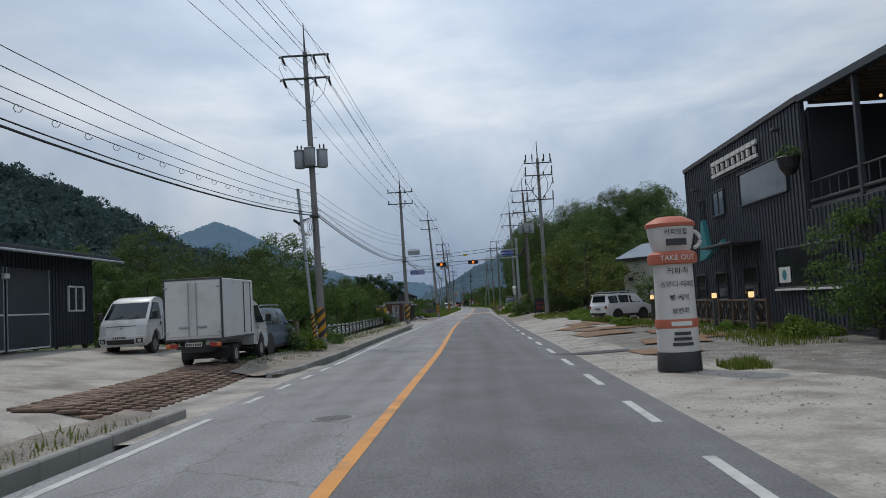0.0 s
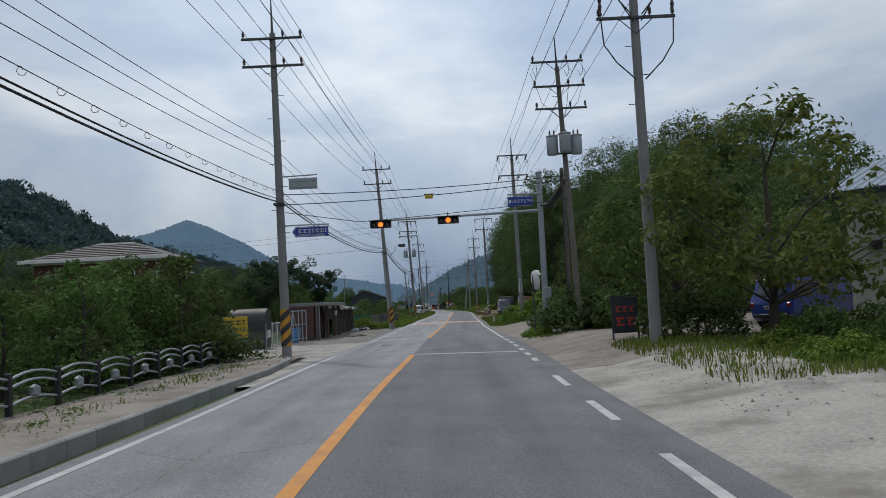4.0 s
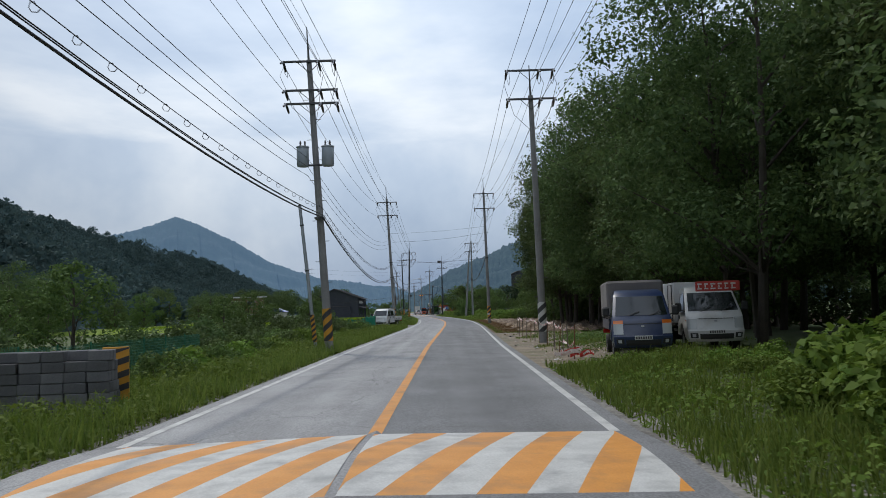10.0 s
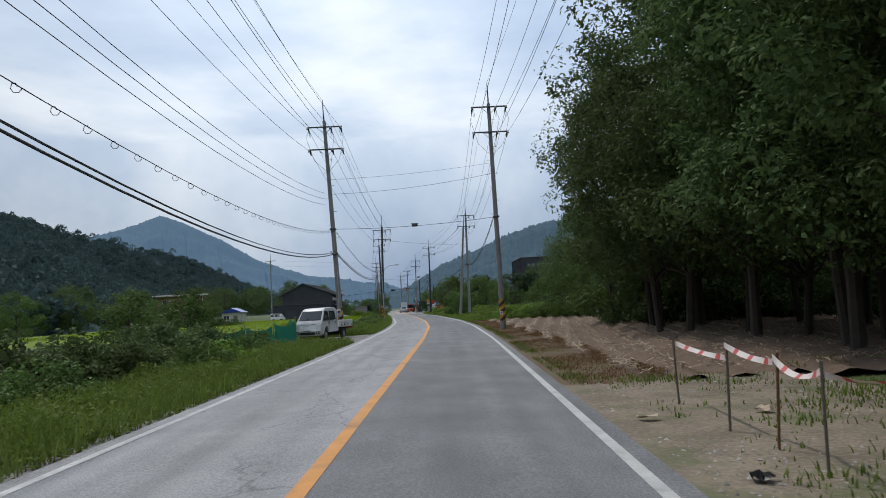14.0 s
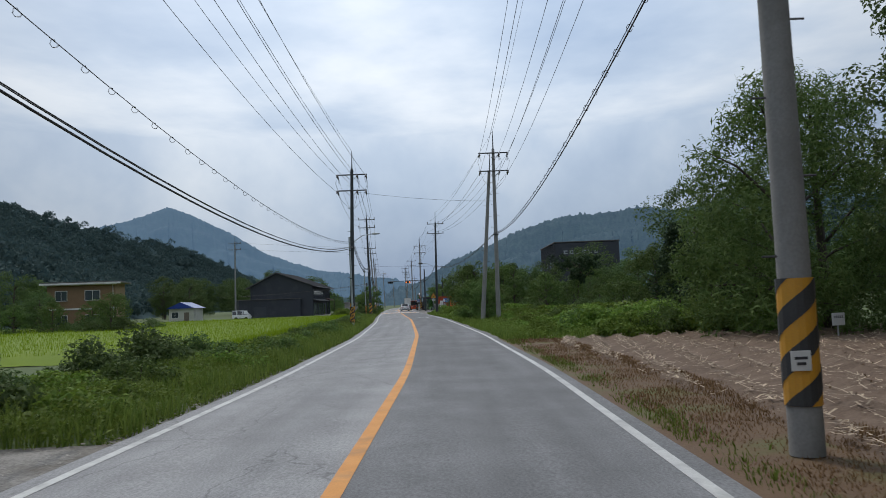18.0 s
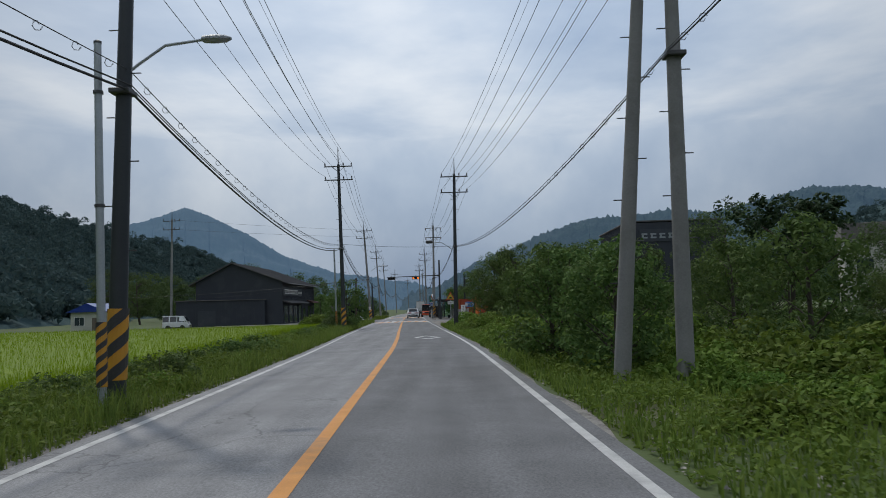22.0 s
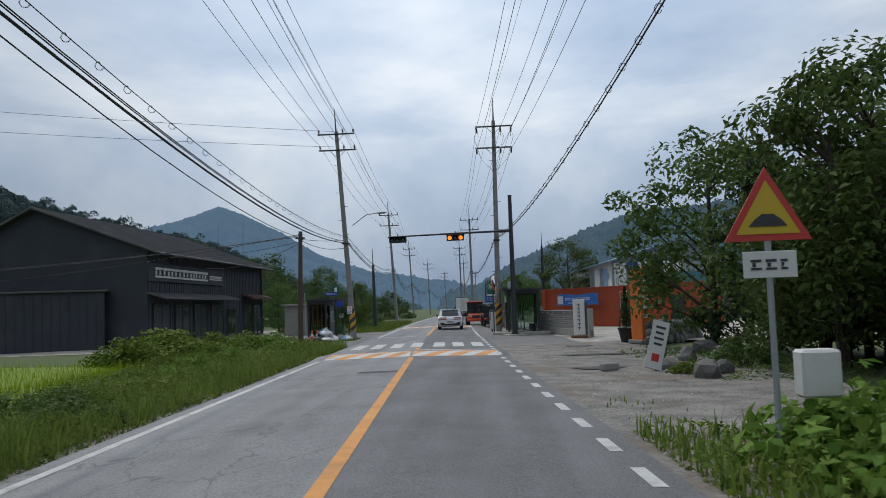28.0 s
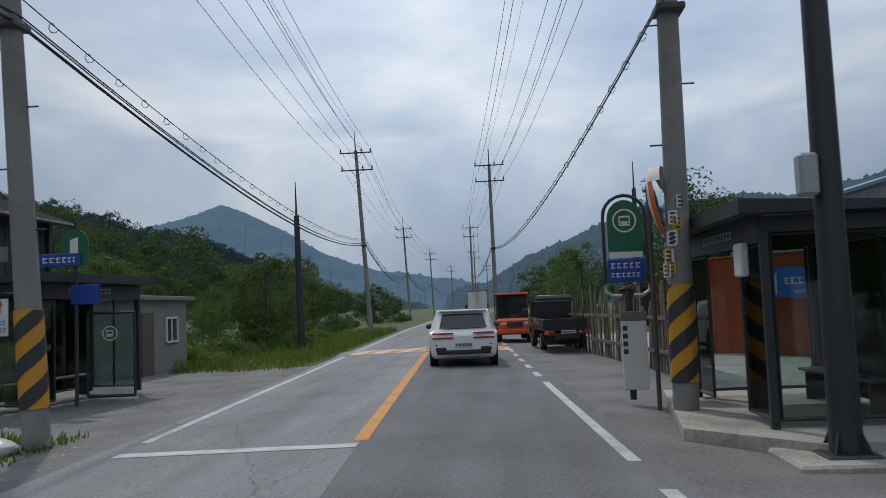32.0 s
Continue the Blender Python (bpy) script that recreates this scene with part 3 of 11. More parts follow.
M["rim"] = mat("rim", (0.40, 0.41, 0.42), (0.3, 0.31, 0.32), 0.35, 0.8, scale=4, bump=0.0)
M["glass_dark"] = glass_mat("glass_dark", (0.015, 0.02, 0.024), 0.06)
M["glass_window"] = glass_mat("glass_window", (0.05, 0.065, 0.075), 0.08)
M["glass_clear"] = clear_glass("glass_clear", (0.80, 0.87, 0.86))
M["lamp_red"] = paint("lamp_red", (0.35, 0.02, 0.015), 0.15, 0.8)
M["lamp_amber"] = paint("lamp_amber", (0.65, 0.16, 0.02), 0.15, 0.8)
M["lamp_clear"] = paint("lamp_clear", (0.55, 0.57, 0.58), 0.1, 1.0)
M["plate"] = mat("plate", (0.6, 0.6, 0.58), (0.5, 0.5, 0.48), 0.5, scale=4, bump=0.0)
M["ink"] = mat("ink", (0.03, 0.03, 0.035), (0.05, 0.05, 0.055), 0.6, scale=6, bump=0.0)
M["white_paint"] = mat("white_paint", (0.72, 0.72, 0.71), (0.6, 0.6, 0.58), 0.6, scale=2, bump=0.04, stain=(0.5, 0.49, 0.46))
M["canvas"] = mat("canvas", (0.19, 0.175, 0.17), (0.14, 0.13, 0.125), 0.9, scale=2.5, fine=60, bump=0.3, stain=(0.24, 0.225, 0.21))
M["signal_on"] = lamp_mat("signal_on", (1.0, 0.22, 0.03), 1.6)
M["sign_blue"] = mat("sign_blue", (0.012, 0.05, 0.30), (0.015, 0.06, 0.34), 0.4, scale=2, bump=0.0)
M["sign_green"] = mat("sign_green", (0.01, 0.10, 0.055), (0.012, 0.12, 0.06), 0.4, scale=2, bump=0.0)
M["sign_yellow"] = mat("sign_yellow", (0.62, 0.42, 0.02), (0.5, 0.34, 0.03), 0.5, scale=2, bump=0.0)
M["sign_orange"] = mat("sign_orange", (0.75, 0.17, 0.02), (0.62, 0.14, 0.02), 0.45, scale=2, bump=0.0)
M["clad_dark"] = mat("clad_dark", (0.030, 0.036, 0.046), (0.042, 0.048, 0.06), 0.55, 0.1, scale=0.8, fine=18, bump=0.06, stain=(0.055, 0.06, 0.07), stain_scale=0.5)
M["clad_navy"] = mat("clad_navy", (0.020, 0.025, 0.036), (0.03, 0.035, 0.046), 0.6, 0.05, scale=0.8, fine=18, bump=0.08, stain=(0.04, 0.045, 0.055), stain_scale=0.5)
M["roof_dark"] = mat("roof_dark", (0.06, 0.058, 0.06), (0.085, 0.082, 0.082), 0.65, 0.1, scale=1.0, fine=18, bump=0.15, stain=(0.11, 0.10, 0.095))
M["roof_blue"] = mat("roof_blue", (0.33, 0.38, 0.42), (0.26, 0.31, 0.36), 0.45, 0.4, scale=1.0, fine=18, bump=0.06)
M["plaster"] = mat("plaster", (0.52, 0.52, 0.46), (0.44, 0.44, 0.39), 0.85, scale=0.9, fine=25, bump=0.1, stain=(0.33, 0.33, 0.28), stain_scale=0.5)
M["brick"] = mat("brick", (0.12, 0.05, 0.038), (0.085, 0.04, 0.032), 0.9, scale=6, fine=40, bump=0.3, random_tint=0.3)
M["brick_wall"] = mat("brick_wall", (0.105, 0.05, 0.04), (0.075, 0.04, 0.034), 0.9, scale=2.5, fine=30, bump=0.35)
M["tan"] = mat("tan", (0.24, 0.15, 0.085), (0.18, 0.115, 0.07), 0.9, scale=2.0, fine=25, bump=0.2)
M["block_dark"] = mat("block_dark", (0.15, 0.15, 0.155), (0.095, 0.095, 0.10), 0.92, scale=3, fine=40, bump=0.35, random_tint=0.3)
M["asphalt_worn"] = mat("asphalt_worn", (0.195, 0.192, 0.188), (0.115, 0.113, 0.111), 0.88, scale=0.8, fine=18, bump=0.5, var=0.9, coords="World", stain=(0.20, 0.195, 0.19), stain_scale=0.5)
M["mortar"] = mat("mortar", (0.17, 0.16, 0.15), (0.13, 0.12, 0.115), 0.95, scale=4, bump=0.2)
M["block"] = mat("block", (0.27, 0.265, 0.25), (0.2, 0.2, 0.19), 0.92, scale=3, fine=40, bump=0.35, random_tint=0.15)
M["block_pale"] = mat("block_pale", (0.36, 0.35, 0.33), (0.27, 0.262, 0.248), 0.92, scale=3, fine=40, bump=0.3, stain=(0.2, 0.19, 0.175), stain_scale=0.9, random_tint=0.12)
M["stone"] = mat("stone", (0.18, 0.175, 0.165), (0.10, 0.10, 0.098), 0.9, scale=2, fine=20, bump=0.5, random_tint=0.3)
M["terracotta"] = mat("terracotta", (0.36, 0.062, 0.018), (0.29, 0.05, 0.016), 0.75, scale=1.0, fine=20, bump=0.08, stain=(0.3, 0.07, 0.03), stain_scale=0.6)
M["wood_dark"] = mat("wood_dark", (0.05, 0.034, 0.024), (0.085, 0.06, 0.042), 0.8, scale=2.5, fine=35, bump=0.3, random_tint=0.2)
M["wood_grey"] = mat("wood_grey", (0.18, 0.15, 0.12), (0.12, 0.10, 0.08), 0.9, scale=2.5, fine=35, bump=0.35, random_tint=0.25)
M["teal"] = mat("teal", (0.02, 0.17, 0.19), (0.025, 0.21, 0.23), 0.6, scale=1.5, bump=0.05)
M["net_green"] = mat("net_green", (0.01, 0.19, 0.12), (0.02, 0.26, 0.17), 0.7, scale=3, bump=0.1)
M["fence_green"] = mat("fence_green", (0.02, 0.13, 0.08), (0.03, 0.17, 0.1), 0.6, scale=3, bump=0.05)
M["cup_white"] = mat("cup_white", (0.66, 0.64, 0.62), (0.58, 0.56, 0.54), 0.55, scale=1.5, bump=0.05, stain=(0.45, 0.43, 0.40))
M["cup_coral"] = mat("cup_coral", (0.52, 0.15, 0.085), (0.44, 0.12, 0.07), 0.55, scale=1.5, bump=0.05)
M["bag_white"] = mat("bag_white", (0.62, 0.63, 0.64), (0.5, 0.51, 0.53), 0.4, scale=3, fine=14, bump=0.6)
M["bag_blue"] = mat("bag_blue", (0.05, 0.22, 0.5), (0.1, 0.3, 0.6), 0.4, scale=3, fine=14, bump=0.6)
M["bag_black"] = mat("bag_black", (0.02, 0.02, 0.022), (0.04, 0.04, 0.042), 0.35, scale=3, fine=14, bump=0.6)
M["tape_red"] = mat("tape_red", (0.55, 0.05, 0.04), (0.45, 0.04, 0.03), 0.5, scale=3, bump=0.1)
M["tape_white"] = mat("tape_white", (0.72, 0.64, 0.6), (0.6, 0.52, 0.48), 0.5, scale=3, bump=0.1)
M["rust"] = mat("rust", (0.14, 0.06, 0.03), (0.2, 0.10, 0.055), 0.85, 0.2, scale=3, fine=30, bump=0.3)
M["mat_brown"] = mat("mat_brown", (0.235, 0.135, 0.075), (0.175, 0.10, 0.055), 0.95, scale=1.2, fine=40, bump=0.4, coords="World", stain=(0.27, 0.2, 0.14), stain_scale=0.7)
M["mirror"] = mat("mirror", (0.8, 0.82, 0.84), (0.76, 0.78, 0.8), 0.12, 1.0, scale=1, bump=0.0)
M["husk"] = mat("husk", (0.56, 0.46, 0.34), (0.34, 0.26, 0.18), 0.9, scale=3, bump=0.2, island=0.35)
M["sheet_grey"] = mat("sheet_grey", (0.20, 0.235, 0.28), (0.16, 0.19, 0.235), 0.5, 0.2, scale=0.8, fine=16, bump=0.05, stain=(0.25, 0.27, 0.29))
M["sheet_blue"] = mat("sheet_blue", (0.16, 0.27, 0.45), (0.3, 0.4, 0.55), 0.5, scale=2.5, fine=8, bump=0.0, var=0.9)
M["teal_dull"] = mat("teal_dull", (0.04, 0.17, 0.20), (0.055, 0.2, 0.23), 0.6, scale=1.5, bump=0.05, stain=(0.09, 0.19, 0.21))
M["trim_blue"] = mat("trim_blue", (0.10, 0.19, 0.30), (0.14, 0.23, 0.33), 0.5, scale=2, bump=0.02)
M["banner_blue"] = mat("banner_blue", (0.03, 0.13, 0.42), (0.045, 0.17, 0.5), 0.7, scale=1.5, bump=0.05)
M["cone_orange"] = mat("cone_orange", (0.7, 0.12, 0.03), (0.6, 0.1, 0.03), 0.5, scale=3, bump=0.03)
M["bulb"] = lamp_mat("bulb", (1.0, 0.62, 0.28), 1.1)
# ---- land, road and markings ----
def land():
    """One sheet from the road to the horizon, finest along the road."""
    xs = np.unique(np.concatenate([-np.geomspace(30, 2600, 26), np.linspace(-30, 30, 61), np.geomspace(30, 2600, 26)]))
    ys = np.unique(np.concatenate([-np.geomspace(20, 900, 12), np.linspace(-20, 420, 221), np.geomspace(420, 4600, 40)]))
    X, Y = np.meshgrid(xs, ys)
    near = (np.abs(X) < 40) & (Y > -20) & (Y < 430)
    Xs = X + np.where(np.abs(X) < 600, cx(np.clip(Y, -200, 430)) * np.clip(1 - np.abs(X) / 600, 0, 1), 0)
    Z = ground_z(Xs, Y) - 0.05
    u = Xs - cx(Y)
    rough = np.array([noise.noise(Vector((a * 0.25, b * 0.25, 0))) for a, b in zip(Xs.ravel(), Y.ravel())]).reshape(X.shape)
    Z = Z + np.where(near & (np.abs(u) > 7), rough * 0.05, 0)
    paved = ((u < -3.5) & (u > -41) & (Y < 37)) | ((u > 3) & (u < 41) & (Y < 100)) | ((u < -3) & (u > -10) & (Y > 36) & (Y < 123)) | ((u > -26) & (u < -3) & (Y > 358) & (Y < 399)) | ((u > 3) & (u < 41) & (Y > 321) & (Y < 421)) | ((u > 3) & (u < 9) & (Y > 100) & (Y < 174)) | ((u > 4) & (u < 43) & (Y > 171) & (Y < 238))
    Z = Z - np.where(paved, 0.09, 0)
    pts = np.stack([Xs, Y, Z], -1).reshape(-1, 3)
    c = len(xs)
    r, k = np.meshgrid(np.arange(len(ys) - 1), np.arange(c - 1), indexing="ij")
    i = (r * c + k).ravel()
    return tagged(new("ground", raw_mesh("ground", pts, np.stack([i, i + 1, i + c + 1, i + c], 1), M["turf"], True)), "green weedy valley land beside the road", "ground", kind="structure")


land()


def strip(y0, y1, ua, ub, lift, step=2.0, cols=2, bumps=None):
    """A band along the road between two offsets from its centre line (numbers or functions of y)."""
    n = max(2, int((y1 - y0) / step) + 1)
    rows = []
    for y in np.linspace(y0, y1, n):
        a = ua(y) if callable(ua) else ua
        b = ub(y) if callable(ub) else ub
        for k in range(cols):
            u = a + (b - a) * k / (cols - 1)
            x = cx(y) + u
            z = -0.02 * min(abs(u), 5.0) + lift
            if bumps:
                z += bumps(y)
            rows.append((x, y, z))
    return Geo().sheet(rows, cols)


HUMPS = [(123.2, 127.1), (343.7, 347.5), (385.3, 388.6)]


def hump(y):
    """Low rounded speed humps across the road."""
    for a, b in HUMPS:
        if a < y < b:
            return 0.07 * math.sin(math.pi * (y - a) / (b - a)) ** 1.0
    return 0.0


def edge_left(y):
    return ul(y) - 0.35


def edge_right(y):
    return ur(y) + (0.55 if y < 95 else 0.32)


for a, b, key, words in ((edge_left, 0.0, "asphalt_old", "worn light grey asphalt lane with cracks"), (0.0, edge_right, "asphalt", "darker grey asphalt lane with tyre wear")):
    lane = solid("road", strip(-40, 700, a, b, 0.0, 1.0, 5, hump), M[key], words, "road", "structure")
    spread = lane.data.attributes.new("across", "FLOAT", "POINT")
    for i, v in enumerate(lane.data.vertices):
        spread.data[i].value = float(v.co.x - cx(v.co.y))


def marking(name, y0, y1, ua, ub, colour, label, lift=0.005, step=1.0):
    return solid(name, strip(y0, y1, ua, ub, lift, step, 2, hump), M[colour], label, "road marking", "structure")


def line(y0, y1, side, colour, label, w=0.13):
    f = {"r": ur, "l": ul, "c": lambda y: 0.0}[side]
    marking("road_line", y0, y1, lambda y: f(y) - w / 2, lambda y: f(y) + w / 2, colour, label)


WHITE, ORANGE = "worn white road edge line", "solid orange centre line"
for a, b in ((-40, 74.5), (89, 123.2), (127.1, 343.7), (348.4, 350.2), (365.4, 385.3), (388.6, 700)):
    line(a, b, "c", "line_orange", ORANGE, 0.19)
for a, b in ((-40, 9.0), (86.3, 123.2), (127.1, 306.0), (363.9, 373.0), (392, 700)):
    line(a, b, "r", "line_white", WHITE, 0.15)
for a, b in ((-40, 14.3), (26.5, 76.8), (109.0, 123.2), (127.1, 343.7), (366, 385.3), (388.6, 700)):
    line(a, b, "l", "line_white", WHITE, 0.15)
DASH = "short dash of a broken white edge line"
for y in np.arange(11.5, 66, 5.08):
    line(y, y + 2.4, "r", "line_white", DASH, 0.15)
for y in np.arange(16.5, 26, 2.6):
    line(y, y + 1.2, "l", "line_white", DASH, 0.15)
for y in np.arange(69.7, 85.5, 2.82):
    line(y, y + 1.3, "r", "line_white", DASH, 0.18)
for y in np.arange(90.5, 109, 2.55):
    line(y, y + 1.2, "l", "line_white", DASH, 0.15)
for y in np.arange(307.0, 362.5, 1.95):
    line(y, y + 0.95, "r", "line_white", DASH, 0.16)
for y in np.arange(374.4, 391, 2.6):
    line(y, y + 1.2, "r", "line_white", DASH, 0.15)


def across(y, u0, u1, w, label, colour="line_white"):
    marking("stop_line", y - w / 2, y + w / 2, u0, u1, colour, label, 0.006, 0.2)


across(74.65, 0.08, 3.75, 0.36, "white stop line across the lane")
across(89.2, -3.0, 0.0, 0.32, "white stop line across the lane")
across(348.3, 0.1, 3.1, 0.35, "white stop line before the crossing")
across(365.0, -3.1, 0.0, 0.3, "white stop line across the lane")


def hump_paint(y0, y1, slant):
    """Slanted orange and white bands over a hump, lane by lane."""
    for lane, (a, b, s) in enumerate(((ul(y0) + 0.1, -0.1, slant), (0.0, ur(y0) + 0.0, slant))):
        w = 0.46
        k = 0
        u = a - 2.0
        while u < b + 2.0:
            pts, n = [], 13
            for i in range(n):
                t = i / (n - 1)
                y = y0 + (y1 - y0) * t
                p, q = min(max(u + s * t, a), b), min(max(u + w + s * t, a), b)
                for v in (p, q):
                    pts.append((cx(y) + v, y, -0.02 * abs(v) + hump(y) + 0.006 + 0.05 * 0))
            if any(abs(pts[2 * i][0] - pts[2 * i + 1][0]) > 0.03 for i in range(n)):
                solid("road_paint", Geo().sheet(pts, 2), M["line_orange" if k % 2 else "line_white"], "slanted orange and white paint band on a speed hump", "road marking", "structure")
            u += w
            k += 1


for a, b in HUMPS:
    hump_paint(a, b, 1.15)
for u in (-3.15, -2.25, -1.35, -0.42, 0.62, 1.5, 2.4):
    marking("crosswalk_stripe", 350.9, 355.1, u, u + 0.52, "line_white", "white zebra crossing stripe", 0.006)
d = Geo()
for s in (1, -1):
    for y0, y1, xa, xb in ((291.7, 294.2, 0.0, 0.78), (294.2, 296.9, 0.78, 0.0)):
        pts = []
        for t in np.linspace(0, 1, 5):
            y, o = y0 + (y1 - y0) * t, xa + (xb - xa) * t
            i = max(o - 0.22, 0.0)
            m = cx(y) + 1.72
            pts += [(m + s * v, y, -0.02 * (1.72 + s * v) + 0.007) for v in ((o, i) if s > 0 else (i, o))]
        d.sheet(pts, 2)
solid("road_diamond", d, M["line_white"], "white diamond painted before the crossing", "road marking", "structure")

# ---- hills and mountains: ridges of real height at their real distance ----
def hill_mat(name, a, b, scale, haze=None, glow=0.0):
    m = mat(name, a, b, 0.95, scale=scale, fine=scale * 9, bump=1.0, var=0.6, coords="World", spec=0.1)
    # glow lays the haze colour over the slope as emission
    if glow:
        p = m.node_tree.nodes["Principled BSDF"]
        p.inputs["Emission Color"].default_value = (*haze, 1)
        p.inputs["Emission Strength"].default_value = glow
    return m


# haze over the near hills is mixed into this blue-green base colour
M["forest_hill_hazed"] = hill_mat("forest_hill_hazed", (0.034, 0.066, 0.074), (0.06, 0.094, 0.094), 0.05)
# the mountains emit faint blue in place of haze in the air
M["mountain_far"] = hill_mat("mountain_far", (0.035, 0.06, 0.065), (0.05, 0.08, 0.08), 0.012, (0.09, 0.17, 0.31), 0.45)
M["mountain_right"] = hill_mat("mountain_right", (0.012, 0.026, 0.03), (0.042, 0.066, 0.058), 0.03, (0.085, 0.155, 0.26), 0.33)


def ridge(name, crest, depth, material, label, bump, grain, rows=26, along=260, foot=-4.0, lump=0.0):
    """A mountain side: crest is rows of (x, y, height); it falls towards the road over depth metres and away behind."""
    crest = np.array(crest, float)
    d = np.r_[0, np.cumsum(np.linalg.norm(np.diff(crest[:, :2], axis=0), axis=1))]
    s = np.linspace(0, d[-1], along)
    c = np.stack([np.interp(s, d, crest[:, k]) for k in range(3)], 1)
    k = np.hanning(max(5, along // 28))
    k /= k.sum()
    h = len(k) // 2
    c[:, 2] = np.convolve(np.pad(c[:, 2], h, mode="edge"), k, mode="valid")[:along]
    tang = np.gradient(c[:, :2], axis=0)
    tang /= np.linalg.norm(tang, axis=1, keepdims=True)
    side = np.stack([tang[:, 1], -tang[:, 0]], 1)
    mid = c[along // 2, :2]
    if (np.array([0.0, 180.0]) - mid) @ side[along // 2] < 0:
        side = -side
    pts = []
    for i in range(-5, rows):
        t = i / (rows - 1)
        for j in range(along):
            p = c[j, :2] + side[j] * depth * t
            fall = (1 - abs(t)) ** 1.25 if t >= 0 else (1 - abs(t) * 1.6)
            z = foot + (c[j, 2] - foot) * fall
            q = Vector((p[0] * grain, p[1] * grain, t * 0.7))
            z += bump * noise.fractal(q, 1.0, 2.0, 5) * (0.25 + min(1, abs(t) * 3)) * (1 - max(t, 0)) ** 0.5
            if lump:
                edge = min(1, (1 - max(t, 0)) * 4)
                z += edge * lump * abs(noise.noise(Vector((p[0] * 0.16, p[1] * 0.16, 0.3)))) + edge * lump * 0.6 * abs(noise.noise(Vector((p[0] * 0.37, p[1] * 0.37, 4.3))))
            pts.append((p[0], p[1], z))
    pts = np.array(pts)
    r, q = np.meshgrid(np.arange(rows + 4), np.arange(along - 1), indexing="ij")
    i = (r * along + q).ravel()
    return tagged(new(name, raw_mesh(name, pts, np.stack([i, i + 1, i + along + 1, i + along], 1), material, True)), label, "mountain", kind="structure")

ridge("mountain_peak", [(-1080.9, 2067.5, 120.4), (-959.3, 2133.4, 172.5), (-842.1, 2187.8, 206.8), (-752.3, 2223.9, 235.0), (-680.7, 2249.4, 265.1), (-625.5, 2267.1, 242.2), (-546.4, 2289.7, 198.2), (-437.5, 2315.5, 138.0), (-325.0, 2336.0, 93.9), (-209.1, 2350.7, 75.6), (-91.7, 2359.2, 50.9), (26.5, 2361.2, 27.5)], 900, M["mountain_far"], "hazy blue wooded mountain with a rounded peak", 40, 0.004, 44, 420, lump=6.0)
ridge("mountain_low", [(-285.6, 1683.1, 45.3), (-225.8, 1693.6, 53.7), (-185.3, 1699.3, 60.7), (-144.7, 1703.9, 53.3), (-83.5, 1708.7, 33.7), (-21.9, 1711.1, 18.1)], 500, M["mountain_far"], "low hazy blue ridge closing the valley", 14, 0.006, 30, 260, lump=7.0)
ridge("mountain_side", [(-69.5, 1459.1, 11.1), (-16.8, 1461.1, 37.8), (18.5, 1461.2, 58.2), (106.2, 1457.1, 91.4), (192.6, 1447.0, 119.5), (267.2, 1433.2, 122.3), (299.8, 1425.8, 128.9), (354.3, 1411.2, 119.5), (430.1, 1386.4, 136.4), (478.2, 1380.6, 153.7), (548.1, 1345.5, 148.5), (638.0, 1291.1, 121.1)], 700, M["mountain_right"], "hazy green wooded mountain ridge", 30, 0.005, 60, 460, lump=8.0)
hill_left = ridge("hill_left", [(-150, -250, 40), (-165, -50, 52), (-170, 120, 58), (-180, 300, 60), (-215, 450, 63), (-280, 650, 72), (-310, 800, 78), (-300, 950, 73), (-270, 1080, 62), (-230, 1200, 36), (-190, 1320, 14), (-150, 1420, 0)], 130, M["forest_hill_hazed"], "steep green wooded hill along the valley", 9, 0.012, 30, 520, lump=6.0)
hill_right = ridge("hill_right_back", [(230, -300, 40), (240, 0, 36), (260, 300, 34), (300, 600, 50), (340, 900, 70), (400, 1200, 60)], 150, M["forest_hill_hazed"], "green wooded slope beyond the fields", 8, 0.012, 24, 300, lump=6.0)
ridge("hill_behind", [(-400, -500, 50), (-150, -620, 40), (150, -620, 40), (400, -500, 50)], 200, M["forest_hill_hazed"], "green wooded hill at the valley's other end", 8, 0.012, 20, 120, lump=5.0)



def hill_canopy(hill, y0, y1, n, seed, reach):
    """Tree crowns standing close together over a wooded hill: many loose leafy sprays, as one mesh."""
    rng = np.random.default_rng(seed)
    v = np.array([q.co[:] for q in hill.data.vertices])
    v = v[(v[:, 1] > y0) & (v[:, 1] < y1) & (v[:, 2] > 0.5) & (np.abs(v[:, 0]) < reach)]
    at = v[rng.integers(len(v), size=n)] + rng.normal(0, 1, (n, 3)) * (2.2, 2.2, 0.3)
    size = rng.uniform(2.2, 4.4, n)
    sprays = 84
    d = rng.normal(0, 1, (n, sprays, 3))
    d /= np.linalg.norm(d, axis=2, keepdims=True)
    d[:, :, 2] = np.abs(d[:, :, 2]) * 1.25 - 0.15
    c = at[:, None] + d * (size[:, None] * rng.uniform(0.7, 1.05, (n, sprays)))[:, :, None] + np.array([0, 0, 1.2])
    a, b = rng.normal(0, 1, (2, n, sprays, 3))
    a /= np.linalg.norm(a, axis=2, keepdims=True)
    b /= np.linalg.norm(b, axis=2, keepdims=True)
    s = rng.uniform(0.45, 0.95, (n, sprays, 1))
    p = np.stack([c - a * s, c + a * s, c + b * s * 1.4], 2).reshape(-1, 3)
    tagged(new("hill_woods", raw_mesh("hill_woods", p, np.arange(len(p)).reshape(-1, 3), M["hill_leaf_hazed"])), "dense haze-tinted green tree crowns over the hillside", "woods", kind="stuff")


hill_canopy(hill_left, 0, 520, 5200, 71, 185)
